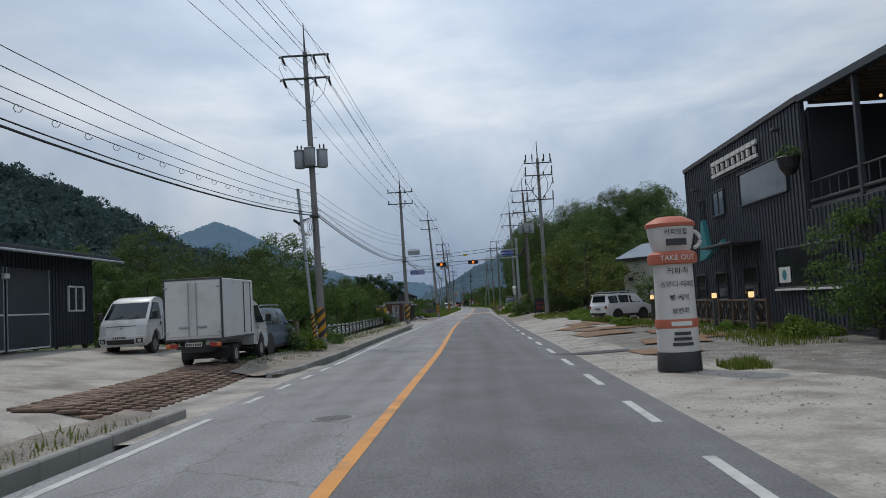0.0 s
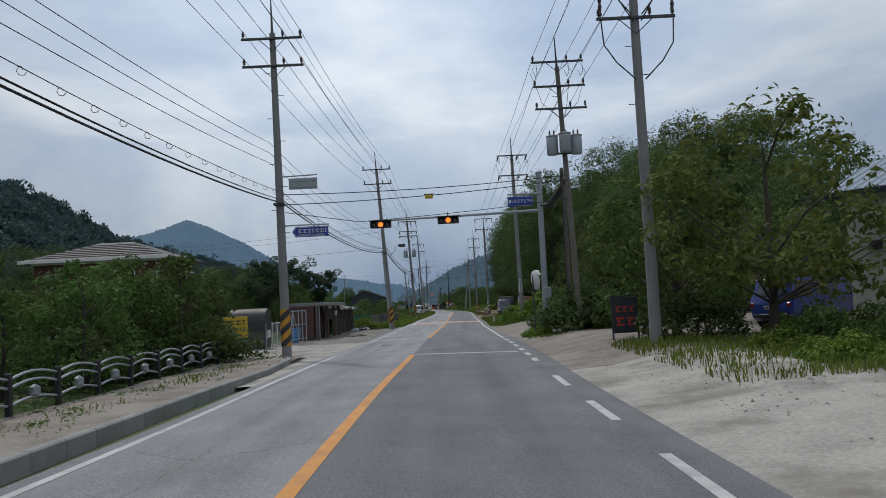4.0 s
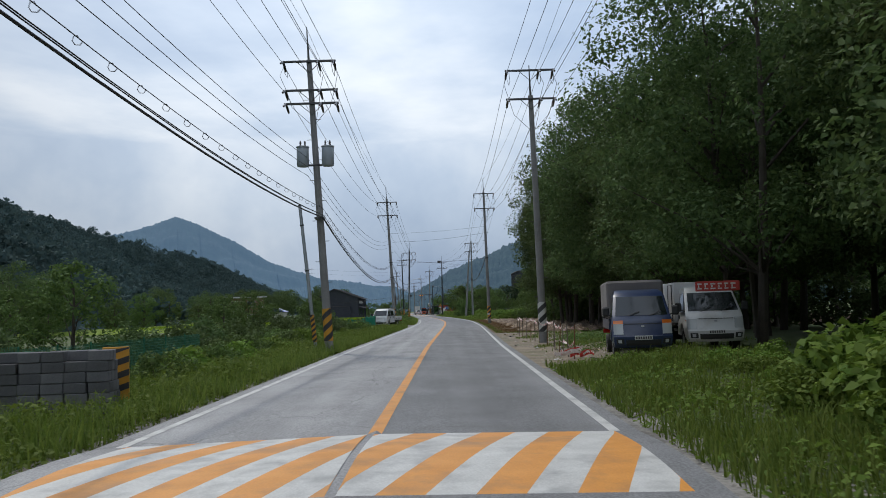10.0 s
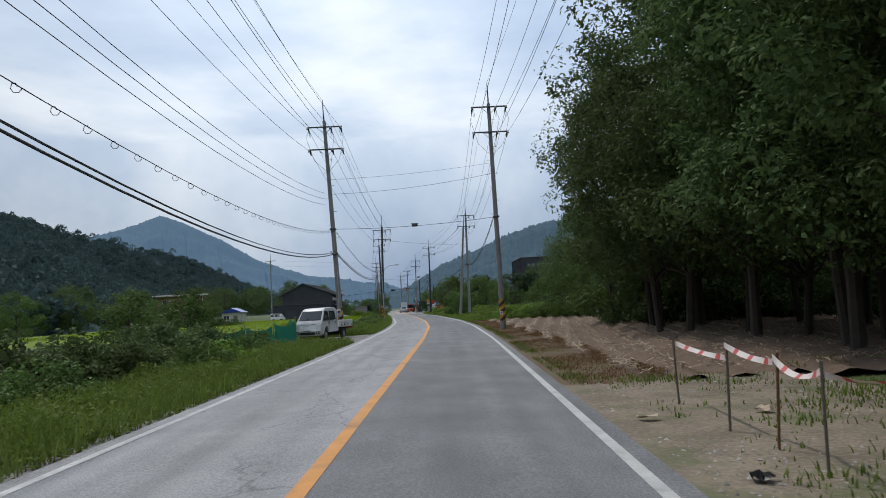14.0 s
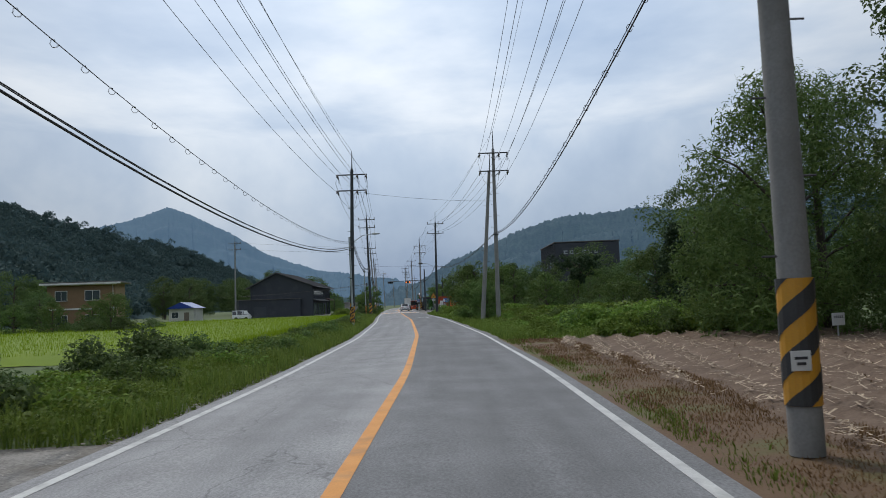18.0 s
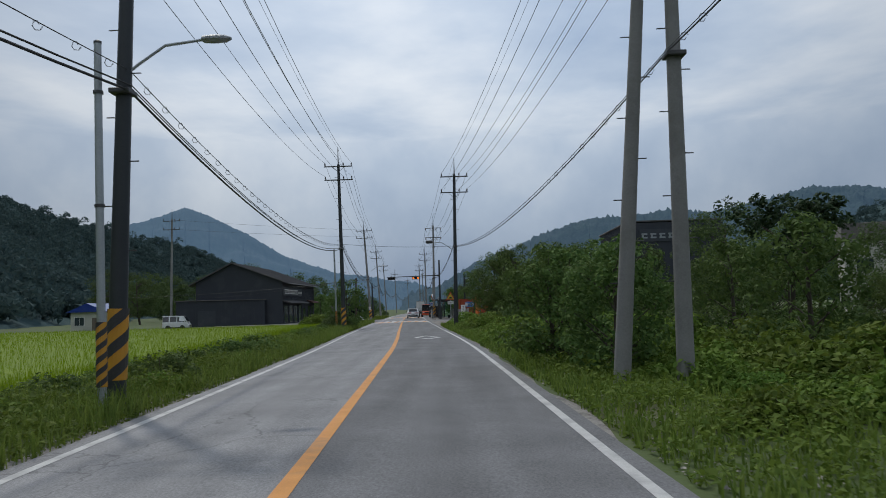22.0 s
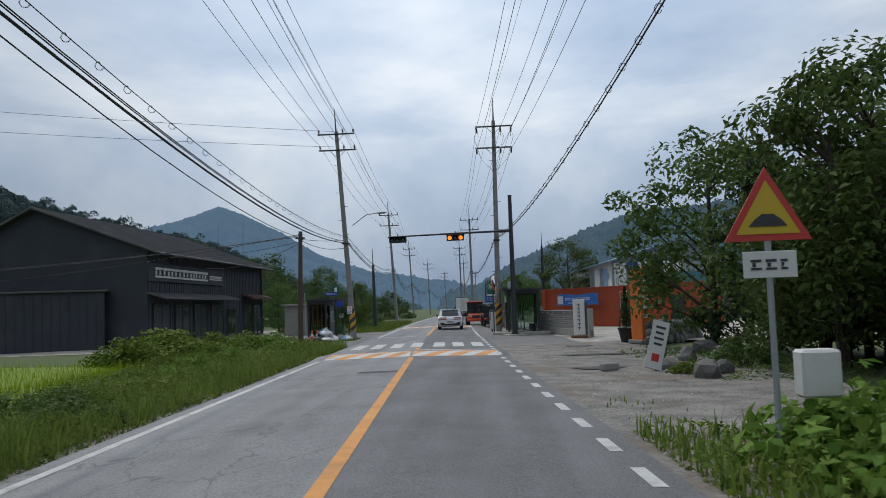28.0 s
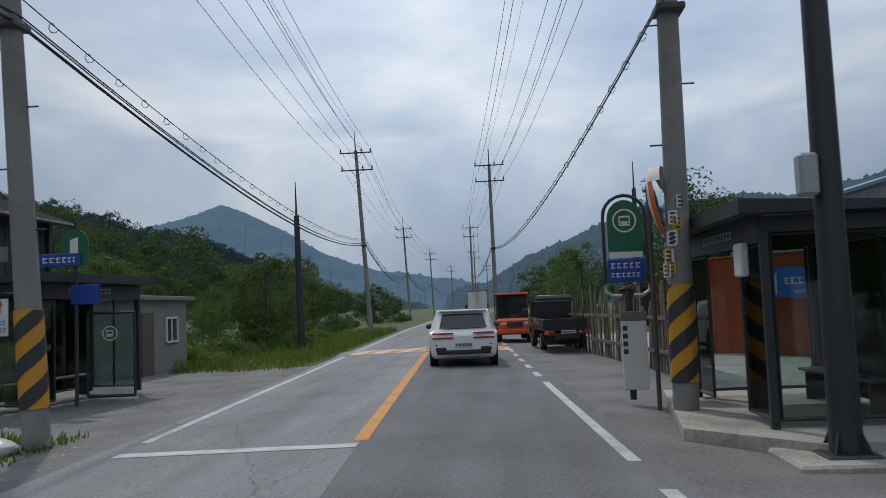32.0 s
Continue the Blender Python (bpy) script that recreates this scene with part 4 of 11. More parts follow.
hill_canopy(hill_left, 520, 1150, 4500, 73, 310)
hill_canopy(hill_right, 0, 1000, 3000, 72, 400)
# ---- yards, aprons, kerbs and fields ----
def patch(name, u0, u1, y0, y1, material, label, lift=-0.03, ragged=0.5, seed=1, category="ground", step=1.0):
    """A piece of ground beside the road between two offsets from its centre line, with an uneven outer edge."""
    rng = np.random.default_rng(seed)
    n = max(3, int((y1 - y0) / step) + 1)
    cols = max(3, int(abs((u1(y0) if callable(u1) else u1) - (u0(y0) if callable(u0) else u0)) / 1.2) + 2)
    pts = []
    for y in np.linspace(y0, y1, n):
        a = u0(y) if callable(u0) else u0
        b = u1(y) if callable(u1) else u1
        wob = ragged * noise.noise(Vector((y * 0.35, seed * 7.1, 0)))
        for k in range(cols):
            t = k / (cols - 1)
            u = a + (b - a) * t + (wob * t)
            yy = y + (0.6 * ragged * noise.noise(Vector((u * 0.4, seed * 3.3, y * 0.05))) if y in (y0, y1) else 0)
            x = cx(yy) + u
            pts.append((x, yy, float(ground_z(x, yy)) + lift + 0.015 * noise.noise(Vector((x * 0.7, yy * 0.7, 1)))))
    return solid(name, Geo().sheet(pts, cols), M[material], label, category, "structure", smooth=True)


def out_left(y):
    return ul(y) - 0.3


def out_right(y):
    return ur(y) + (0.5 if y < 95 else 0.28)


patch("yard", -5.0, -40, -40, 37, "concrete", "pale concrete yard in front of sheds", -0.025, 0.3, 1)
patch("pavement", -4.05, -5.3, -40, 15.5, "dirt", "grassy dirt strip behind the kerb", 0.06, 0.2, 2)
patch("pavement", lambda y: np.interp(y, [22, 75, 88], [-4.2, -4.3, -5.3]), lambda y: np.interp(y, [22, 40, 88], [-5.6, -6.3, -7.6]), 23, 78.5, "dirt", "narrow dusty pavement with grass and grit", 0.09, 0.3, 3)
patch("apron", out_right, lambda y: float(np.interp(y, [-40, 16, 24, 36, 42], [9, 9, 6.0, 6.2, 9])), -40, 66, "concrete", "stained pale concrete apron", -0.02, 0.4, 4)
patch("yard", 5.6, 40, -40, 66, "gravel", "grey gravel yard before the cafe", -0.034, 0.4, 5)
patch("yard", out_right, 40, 66, 108.5, "dirt", "bare brown dirt yard with gravel", -0.024, 0.6, 6)
patch("shoulder", out_left, -9.5, 90, 117, "gravel", "dusty grey gravel shoulder", -0.024, 0.5, 7)
patch("side_lane", out_left, -40, 78, 91, "concrete", "pale concrete side lane", -0.028, 0.3, 8)
patch("shoulder", out_right, lambda y: ur(y) + 0.9, 102, 140, "gravel", "narrow gravelly shoulder", -0.022, 0.4, 9)
patch("shoulder", out_right, 9.2, 139, 173, "sand", "sandy strip with sparse weeds", -0.022, 0.5, 10)
patch("shoulder", out_right, lambda y: ur(y) + 2.2, 172, 238, "dry_grass", "strip of dry reddish grass", -0.022, 0.5, 11)
patch("shoulder", out_left, lambda y: ul(y) - 0.7, 117, 355, "gravel", "narrow gravel edge of the road", -0.024, 0.25, 12)
patch("shoulder", out_left, -8.2, 198, 211, "gravel", "gravel parking place by the road", -0.018, 0.5, 13)
patch("shoulder", out_right, lambda y: ur(y) + 0.42, 238, 322, "gravel", "narrow gravel edge of the road", -0.024, 0.25, 14)
patch("apron", out_right, 9.5, 321, 353, "gravel", "broken grey concrete apron", -0.022, 0.5, 15)
patch("apron", out_right, 7.5, 352.5, 420, "asphalt_worn", "grey asphalt forecourt", -0.02, 0.3, 16)
patch("yard", 7.3, 40, 352, 400, "concrete", "pale concrete yard of the garden cafe", -0.026, 0.3, 17)
patch("shoulder", out_left, -11.0, 354.8, 381, "asphalt_worn", "cracked grey asphalt forecourt", -0.024, 0.5, 18)
patch("yard", -10.8, -26, 357, 400, "concrete", "pale concrete yard before a dark store", -0.03, 0.4, 19)

patch("gutter", out_left, lambda y: float(np.interp(y, [66, 70, 75, 79], [-4.1, -4.2, -4.6, -5.8])), 66, 79.5, "concrete", "flush concrete gutter at the lane's mouth", -0.03, 0.05, 22)
patch("gutter", out_left, -5.3, 12, 27, "concrete", "flush concrete strip at the drive", -0.012, 0.1, 21)
kerb_line = tagged(new("kerb"), "row of worn grey concrete kerb stones", "kerb", kind="structure")
KERB = Geo().box((0, 0, 0.0), (0.19, 0.985, 0.34), 0.025).mesh("kerb_stone", M["kerb"])


def kerb_stones(y0, y1, u):
    for y in np.arange(y0, y1, 1.0):
        v = u(y)
        dx = (cx(y + 1) + u(y + 1)) - (cx(y) + v)
        ob = new("kerb_stone", KERB)
        ob.parent = kerb_line
        x = float(cx(y + 0.5) + u(y + 0.5))
        ob.matrix_basis = pose(x, y + 0.5, -0.02 * min(abs(v), 5) - 0.015 + 0.006 * math.sin(y * 7), 0, 0, -math.degrees(math.atan2(dx, 1.0)))


kerb_stones(-8, 15, lambda y: -4.0)
kerb_stones(23, 79, lambda y: float(np.interp(y, [23, 25, 30, 55, 70, 75, 79], [-4.5, -4.12, -4.0, -4.0, -4.1, -4.5, -5.6])))
pavers = tagged(new("paving"), "worn reddish brown paving bricks on the drive", "paving", kind="structure")
PAVER = Geo().box((0, 0, 0), (0.385, 0.19, 0.06), 0.012).mesh("paving_brick", mat("paver", (0.20, 0.135, 0.10), (0.15, 0.10, 0.075), 0.95, scale=5, fine=40, bump=0.4, random_tint=0.3))
prng = np.random.default_rng(3)
for i, y in enumerate(np.arange(14.6, 26.4, 0.2)):
    for k in range(5):
        u = -5.1 - 0.4 * k - (0.2 if i % 2 else 0) - max(0, y - 20) * 0.06
        x = float(cx(y) + u)
        ob = new("paving_brick", PAVER)
        ob.parent = pavers
        ob.matrix_basis = pose(x, y, float(ground_z(x, y)) + 0.012 + prng.uniform(-0.008, 0.008), prng.uniform(-1.5, 1.5), prng.uniform(-1.5, 1.5), prng.uniform(-1.5, 1.5))

# flat brown rugs laid on the gravel
for i, (x, y, w, h, r) in enumerate(((5.9, 24.6, 1.8, 2.0, 6), (7.2, 28.6, 2.2, 2.4, -8), (6.0, 36.0, 2.2, 3.0, 4), (8.7, 34.5, 2.2, 2.6, -5), (9.0, 30.5, 2.0, 2.2, 10), (6.6, 39.5, 2.6, 2.0, 8), (8.8, 40.5, 2.2, 2.4, -6), (6.9, 45.5, 2.4, 3.2, 3), (9.6, 46.5, 2.4, 3.0, 10), (12.0, 41.5, 2.0, 2.6, -4), (5.7, 42.6, 1.6, 2.2, 12), (7.7, 48.2, 2.0, 1.4, 6))):
    pts = []
    for a in np.linspace(-w / 2, w / 2, 7):
        for b in np.linspace(-h / 2, h / 2, 7):
            c, s = math.cos(radians(r)), math.sin(radians(r))
            px, py = x + a * c - b * s, y + a * s + b * c
            pts.append((px, py, float(ground_z(px, py)) + 0.012 + 0.016 * noise.noise(Vector((px * 2, py * 2, i)))))
    solid("ground_mat", Geo().sheet(pts, 7), M["mat_brown"], "brown felt ground mat lying on gravel", "ground mat", group="ground mats", smooth=True)
for k, (x, y, w, h) in enumerate(((4.15, 26.1, 2.7, 1.0), (2.2, 337.6, 1.7, 0.8), (-3.9, 337.2, 1.6, 0.7), (2.9, 343.6, 2.6, 0.7), (2.7, 349.6, 1.2, 1.0))):
    pts, n = [], 28
    for r in (0.0, 0.5, 1.0):
        for i in range(n + 1):
            a = 2 * math.pi * (i % n) / n
            q = r * (1 + 0.45 * noise.noise(Vector((math.cos(a) * 1.6, math.sin(a) * 1.6, k * 5.7))))
            px, py = x + w / 2 * q * math.cos(a), y + h / 2 * q * math.sin(a)
            pts.append((px, py, float(ground_z(px, py)) + 0.004))
    solid("asphalt_patch", Geo().sheet(pts, n + 1), M["asphalt_patch"], "dark uneven repair patch in the paving", "road patch", "structure")
for x, y in ((-2.2, 13.2), (-1.9, 83.5), (2.6, 349.2)):
    ob = thing("manhole_cover", x, y, float(ground_z(x, y)) + 0.003, 0, "round cast iron manhole cover in the asphalt", "manhole cover", "manhole covers")
    part("frame", Geo().lathe((0, 0, -0.03), [(0.36, 0), (0.36, 0.034), (0.31, 0.036), (0.31, 0.01)], 28), M["kerb"], ob)
    g = Geo().lathe((0, 0, -0.03), [(0.3, 0), (0.3, 0.036)], 28)
    for a in np.arange(-0.2, 0.21, 0.1):
        g.box((a, 0, 0.008), (0.03, 0.4, 0.008), 0.002)
    part("lid", g, M["steel_dark"], ob)

# ploughed field with maize stubble
def field():
    xs, ys = np.arange(0, 34, 0.22), np.arange(172, 237, 0.45)
    pts = []
    for y in ys:
        for a in xs:
            x = cx(y) + ur(y) + 2.0 + a
            furrow = 0.075 * math.sin((x - 0.15 * y) * 2 * math.pi / 1.1)
            pts.append((x, y, float(ground_z(x, y)) - 0.0 + (furrow + 0.07 * noise.noise(Vector((x * 2.2, y * 2.2, 0)))) * min(1, a / 1.2) - 0.03 * (1 - min(1, a / 1.2))))
    c = len(xs)
    r, k = np.meshgrid(np.arange(len(ys) - 1), np.arange(c - 1), indexing="ij")
    i = (r * c + k).ravel()
    tagged(new("ploughed_field", raw_mesh("ploughed_field", pts, np.stack([i, i + 1, i + c + 1, i + c], 1), M["soil"], True)), "brown ploughed field with dry stubble", "field", kind="structure")
    rng = np.random.default_rng(12)
    n = 52000
    y = rng.uniform(173, 236, n)
    a = rng.uniform(0.03, 1, n) ** 1.4 * 26
    x = cx(y) + ur(y) + 2.0 + a
    rows = np.sin((x - 0.15 * y) * 2 * math.pi / 1.1)
    keep = rows + rng.normal(0, 0.6, n) > 0.2
    x, y, n = x[keep], y[keep], int(keep.sum())
    z = ground_z(x, y) + 0.045 + 0.075 * np.sin((x - 0.15 * y) * 2 * math.pi / 1.1)
    w, t = rng.uniform(0, 2 * math.pi, n), rng.uniform(-0.1, 0.35, n)
    ln = 0.06 + 0.3 * rng.uniform(0, 1, n) ** 2
    d = np.stack([np.cos(w) * np.cos(t), np.sin(w) * np.cos(t), np.sin(t)], 1) * ln[:, None]
    o = np.stack([-np.sin(w), np.cos(w), 0 * w], 1) * rng.uniform(0.006, 0.02, n)[:, None]
    p = np.stack([x, y, z], 1)
    v = np.stack([p - o, p + o, p + d + o, p + d - o], 1).reshape(-1, 3)
    tagged(new("maize_stubble", raw_mesh("maize_stubble", v, np.arange(len(v)).reshape(-1, 4), M["husk"])), "dry pale maize stalks strewn over the soil", "stubble", kind="stuff")


field()

# rice paddy: a level stand of bright green plants
def paddy():
    ys, xs = np.arange(238, 347, 1.5), np.arange(0, 60, 1.5)
    pts = []
    for y in ys:
        for a in xs:
            x = cx(y) - 9.6 - a
            edge = min(1.0, a / 1.0, (y - 238) / 1.5 if y < 240 else 1, (346 - y) / 1.5 if y > 344 else 1)
            pts.append((x, y, -0.55 + 0.52 * max(0, edge) + 0.05 * noise.noise(Vector((x * 0.8, y * 0.8, 0)))))
    c = len(xs)
    r, k = np.meshgrid(np.arange(len(ys) - 1), np.arange(c - 1), indexing="ij")
    i = (r * c + k).ravel()
    tagged(new("rice_field", raw_mesh("rice_field", pts, np.stack([i, i + 1, i + c + 1, i + c], 1), M["rice_bed"], True)), "dense bright green rice paddy", "rice field", kind="structure")
    rng = np.random.default_rng(5)
    n = 60000
    a = rng.uniform(0, 1, n) ** 2.0 * 42
    y = rng.uniform(238.5, 345.5, n)
    x = cx(y) - 9.4 - a
    z = np.full(n, -0.12)
    w = rng.uniform(0, 2 * math.pi, n)
    h = rng.uniform(0.14, 0.42, n)
    d = np.stack([np.cos(w), np.sin(w), 0 * w], 1)
    o = np.stack([-np.sin(w), np.cos(w), 0 * w], 1) * (0.012 + a * 0.0006)[:, None]
    p = np.stack([x, y, z], 1)
    tip = p + d * (h * 0.35)[:, None] + np.array([0, 0, 1]) * h[:, None]
    v = np.stack([p - o, p + o, tip], 1).reshape(-1, 3)
    tagged(new("rice_plants", raw_mesh("rice_plants", v, np.arange(len(v)).reshape(-1, 3), M["rice"])), "bright green rice blades over the paddy", "rice", kind="stuff")


paddy()



def pebbles(name, spots, seed, label, material):
    """Loose stones over stretches of ground (u0, u1, y0, y1, how many), as one mesh."""
    rng = np.random.default_rng(seed)
    V, F, base = [], [], 0
    for u0, u1, y0, y1, n in spots:
        y, u = rng.uniform(y0, y1, n), rng.uniform(u0, u1, n)
        x = cx(y) + u
        keep = soft_noise(x * 0.6, y * 0.6, seed) + rng.normal(0, 0.5, n) > 0.0
        x, y = x[keep], y[keep]
        m = len(x)
        s = 0.012 + 0.035 * rng.uniform(0, 1, m) ** 3
        c = np.stack([x, y, ground_z(x, y) - 0.018], 1)
        d = np.array([(1, 0, 0), (0, 1, 0), (-1, 0, 0), (0, -1, 0), (0, 0, 0.7), (0, 0, -0.5)], float)
        w = rng.uniform(0, 2 * math.pi, m)
        rot = np.stack([np.stack([np.cos(w), -np.sin(w)], 1), np.stack([np.sin(w), np.cos(w)], 1)], 1)
        k = d[None] * rng.uniform(0.6, 1.3, (m, 6, 1))
        k[:, :, :2] = np.einsum("mij,mkj->mki", rot, k[:, :, :2])
        V.append((c[:, None] + k * s[:, None, None]).reshape(-1, 3))
        t = np.array([(0, 1, 4), (1, 2, 4), (2, 3, 4), (3, 0, 4)])
        F.append((base + np.arange(m)[:, None, None] * 6 + t[None]).reshape(-1, 3))
        base += 6 * m
    tagged(new(name, raw_mesh(name, np.concatenate(V), np.concatenate(F), M[material])), label, "gravel", kind="stuff")


M["pebble"] = mat("pebble", (0.34, 0.32, 0.29), (0.22, 0.20, 0.18), 0.95, scale=8, bump=0.2, island=0.45)
pebbles("loose_gravel", [(4.6, 8.8, 6, 66, 9000), (8.5, 16, 14, 60, 9000), (4.6, 12, 66, 108, 11000), (-9.2, -3.6, 79, 122, 7000), (-5.2, -4.2, 0, 15, 800), (-6.2, -4.4, 24, 78, 2500), (3.9, 9.0, 139, 173, 7000), (3.7, 5.2, 102, 139, 2500), (4.0, 5.5, 238, 322, 3000), (-4.6, -3.7, 123, 345, 3500), (3.8, 9.0, 322, 352, 4500), (-11, -3.6, 358, 380, 2500)], 4, "loose grey gravel and grit on the yards and verges", "pebble")
# ---- utility poles and overhead wires ----
PEG = Geo().cyl((-0.12, 0, 0), (0.12, 0, 0), 0.014, sides=5).mesh("climbing_peg", M["steel_dark"])


def utility_pole(name, x, y, top_x, top_z, arms, base_z=-0.1, wood=False, stripe="", drums=0, drum_z=8.6, arm_w=2.4, brackets=(), lamp=None, label="", strain=False, dark=False):
    """A tapered pole with cross arms, insulators, and what hangs on it. arms: heights above the road."""
    ob = thing(name, x, y, base_z, 0, label or "round grey concrete utility pole with steel cross arms", "utility pole", "utility poles")
    h = top_z - base_z - 1.5
    slope = (top_x - x) / (top_z - base_z)
    def at(z):
        return slope * (z - base_z)
    zs = np.linspace(0, h, 8)
    part("pole", Geo().tube([(slope * z, 0, z) for z in zs], np.linspace(0.155 if wood else 0.19, 0.1 if wood else 0.115, 8), 14), M["wood_pole" if wood else ("mast_dark" if dark else "pole_concrete")], ob, smooth=True)
    part("lightning_rod", Geo().tube([(slope * h, 0, h - 0.3), (slope * (h + 1.5), 0, h + 1.5)], [0.06, 0.02], 6), M["steel_dark"], ob)
    for k, z in enumerate(arms):
        a = part("crossarm", Geo().box((at(z), -0.16, z - base_z), (arm_w, 0.09, 0.09), 0.01), M["steel_dark"], ob)
        part("arm_brace", Geo().tube([(at(z) - 0.55, -0.16, z - base_z), (at(z - 0.5), -0.13, z - base_z - 0.5), (at(z) + 0.55, -0.16, z - base_z)], 0.018, 5), M["steel_dark"], ob)
        for px in (-arm_w / 2 + 0.08, arm_w * 0.18, arm_w / 2 - 0.08):
            p = (at(z) + px, -0.16, z - base_z)
            if strain:
                g = Geo()
                for s in (-1, 1):
                    g.tube([(p[0], p[1] + s * 0.08, p[2] - 0.02), (p[0], p[1] + s * 0.3, p[2] - 0.12), (p[0], p[1] + s * 0.62, p[2] - 0.25)], [0.045, 0.06, 0.045], 6)
            else:
                g = Geo().lathe((p[0], p[1], p[2] + 0.04), [(0.02, 0), (0.03, 0.06), (0.065, 0.08), (0.04, 0.13), (0.065, 0.16), (0.045, 0.24), (0.02, 0.28)], 8)
            part("insulator", g, M["insulator"], a)
    for s in range(drums):
        px = (-0.55, 0.55, 0.0)[s]
        z = drum_z - base_z
        b = part("transformer", Geo().lathe((at(drum_z) + px, -0.1 - (0.3 if s == 2 else 0), z - 0.5 + (0.06 if s == 2 else 0)), [(0.24, 0), (0.27, 0.04), (0.27, 0.78), (0.25, 0.82), (0.29, 0.84), (0.29, 0.88), (0.05, 0.95)], 14), M["transformer"], ob, "grey drum transformer", True)
        for q in (-0.1, 0.1):
            part("bushing", Geo().lathe((at(drum_z) + px + q, -0.1, z + 0.4), [(0.035, 0), (0.05, 0.05), (0.03, 0.1), (0.05, 0.14), (0.02, 0.25)], 7), M["insulator"], b)
    if drums:
        part("bracket", Geo().box((at(drum_z), -0.1, drum_z - base_z - 0.45), (1.1, 0.1, 0.08), 0.01), M["steel_dark"], ob)
    for z in brackets:
        part("cable_bracket", Geo().box((at(z), -0.05, z - base_z), (0.42, 0.46, 0.1), 0.015), M["steel_dark"], ob)
    # climbing pegs
    if y < 420:
        for i, z in enumerate(np.arange(2.2, h - 1.0, 0.9)):
            s = 1 if i % 2 else -1
            part("climbing_peg", PEG, None, ob).matrix_basis = pose(slope * z + s * 0.22, 0, z)
    if stripe:
        stripes(ob, 0.19, slope, 0.55, 1.95, stripe)
    return ob


def stripes(ob, r, slope, z0, z1, kind, starts=2):
    """A sleeve round a pole with broad slanted stripes that wind up it."""
    light = {"yellow": "hazard_yellow", "white": "hazard_white"}[kind]
    s = 16
    sleeve = part("warning_sleeve", Geo().tube([(slope * z0, 0, z0), (slope * z1, 0, z1)], r + 0.012, s, False), M[light], ob, "slanted black and %s warning sleeve" % kind)
    rise = 2 * math.pi * r * 0.85
    gap = rise / starts
    k = -1
    while z0 + k * gap - rise < z1:
        pts = []
        for j in (0, 1):
            for i in range(s + 1):
                w = 2 * math.pi * i / s
                z = z0 + gap * (k + 0.5 * j) + rise * (i / s - 0.75)
                z = min(max(z, z0), z1)
                pts.append((slope * z + (r + 0.018) * math.cos(w), (r + 0.018) * math.sin(w), z))
        if max(p[2] for p in pts) > z0 and min(p[2] for p in pts) < z1:
            part("black_stripe", Geo().sheet(pts, s + 1), M["hazard_black"], sleeve)
        k += 1


def street_light(ob, z, reach, side, head="lamp"):
    """A street lamp arm and head on a pole."""
    base = ob.matrix_basis.translation
    h = z - base[2]
    arm = part("lamp_arm", Geo().tube([(0.1 * side, 0, h - 0.75), (0.5 * side, 0, h - 0.45), (reach * 0.55 * side, 0, h - 0.1), (reach * side, 0, h)], 0.03, 7), M["galvanized"], ob, smooth=True)
    g = Geo()
    if head == "box":
        g.box((side * (reach + 0.25), 0, h), (0.62, 0.42, 0.26), 0.07, pose(0, 0, 0) )
    else:
        g.lathe((0, 0, 0), [(0.03, 0), (0.13, 0.05), (0.16, 0.25), (0.14, 0.5), (0.05, 0.62)], 10)
        v = np.array([(side * (reach - 0.1 + p[2]), p[1], h + p[0] * 0.5) for p in g.v[0]])
        g.v = [v]
    part("lamp_head", g, M["steel_dark" if head == "box" else "mast_grey"], arm, "dark street lamp head", True)


# base x, y, top x, top height, cross arms, extras
POLES_LEFT = [
    (-6.92, 39.5, -7.2, 16.0, (14.3, 13.15), dict(strain=True, drums=3, drum_z=9.2, brackets=(6.3,), stripe="yellow")),
    (-5.35, 76.7, -5.5, 14.2, (12.45, 11.35), dict(brackets=(5.9,), stripe="yellow")),
    (-3.62, 114.6, -4.5, 15.1, (13.55, 12.3), dict(brackets=(6.4,), stripe="yellow")),
    (-2.8, 151.5, -3.5, 14.4, (12.8, 11.5, 10.9), dict(strain=True, drums=2, drum_z=8.6, brackets=(5.8,), stripe="yellow")),
    (-3.1, 210.4, -3.76, 16.2, (14.25, 12.7), dict(strain=True, brackets=(5.5, 7.2), stripe="yellow")),
    (-3.38, 263.2, -3.0, 13.9, (11.95, 10.7), dict(strain=True, brackets=(6.2,), stripe="yellow", dark=True)),
    (-6.5, 315.5, -6.75, 15.5, (13.8, 12.65), dict(brackets=(6.8,), stripe="yellow", dark=True)),
    (-9.95, 366.1, -10.85, 14.8, (13.1, 12.05), dict(brackets=(6.0,), stripe="yellow")),
    (-13.4, 414.3, -14.2, 15.0, (13.3, 12.0), dict(brackets=(6.4,))),
    (-18.0, 476.0, -18.7, 15.3, (13.5, 12.2), dict(brackets=(6.4,))),
    (-20.0, 535.0, -20.4, 15.3, (13.5, 12.2), dict(brackets=(6.4,))),
    (-20.0, 600.0, -20.4, 15.3, (13.5, 12.2), dict(brackets=(6.4,))),
]
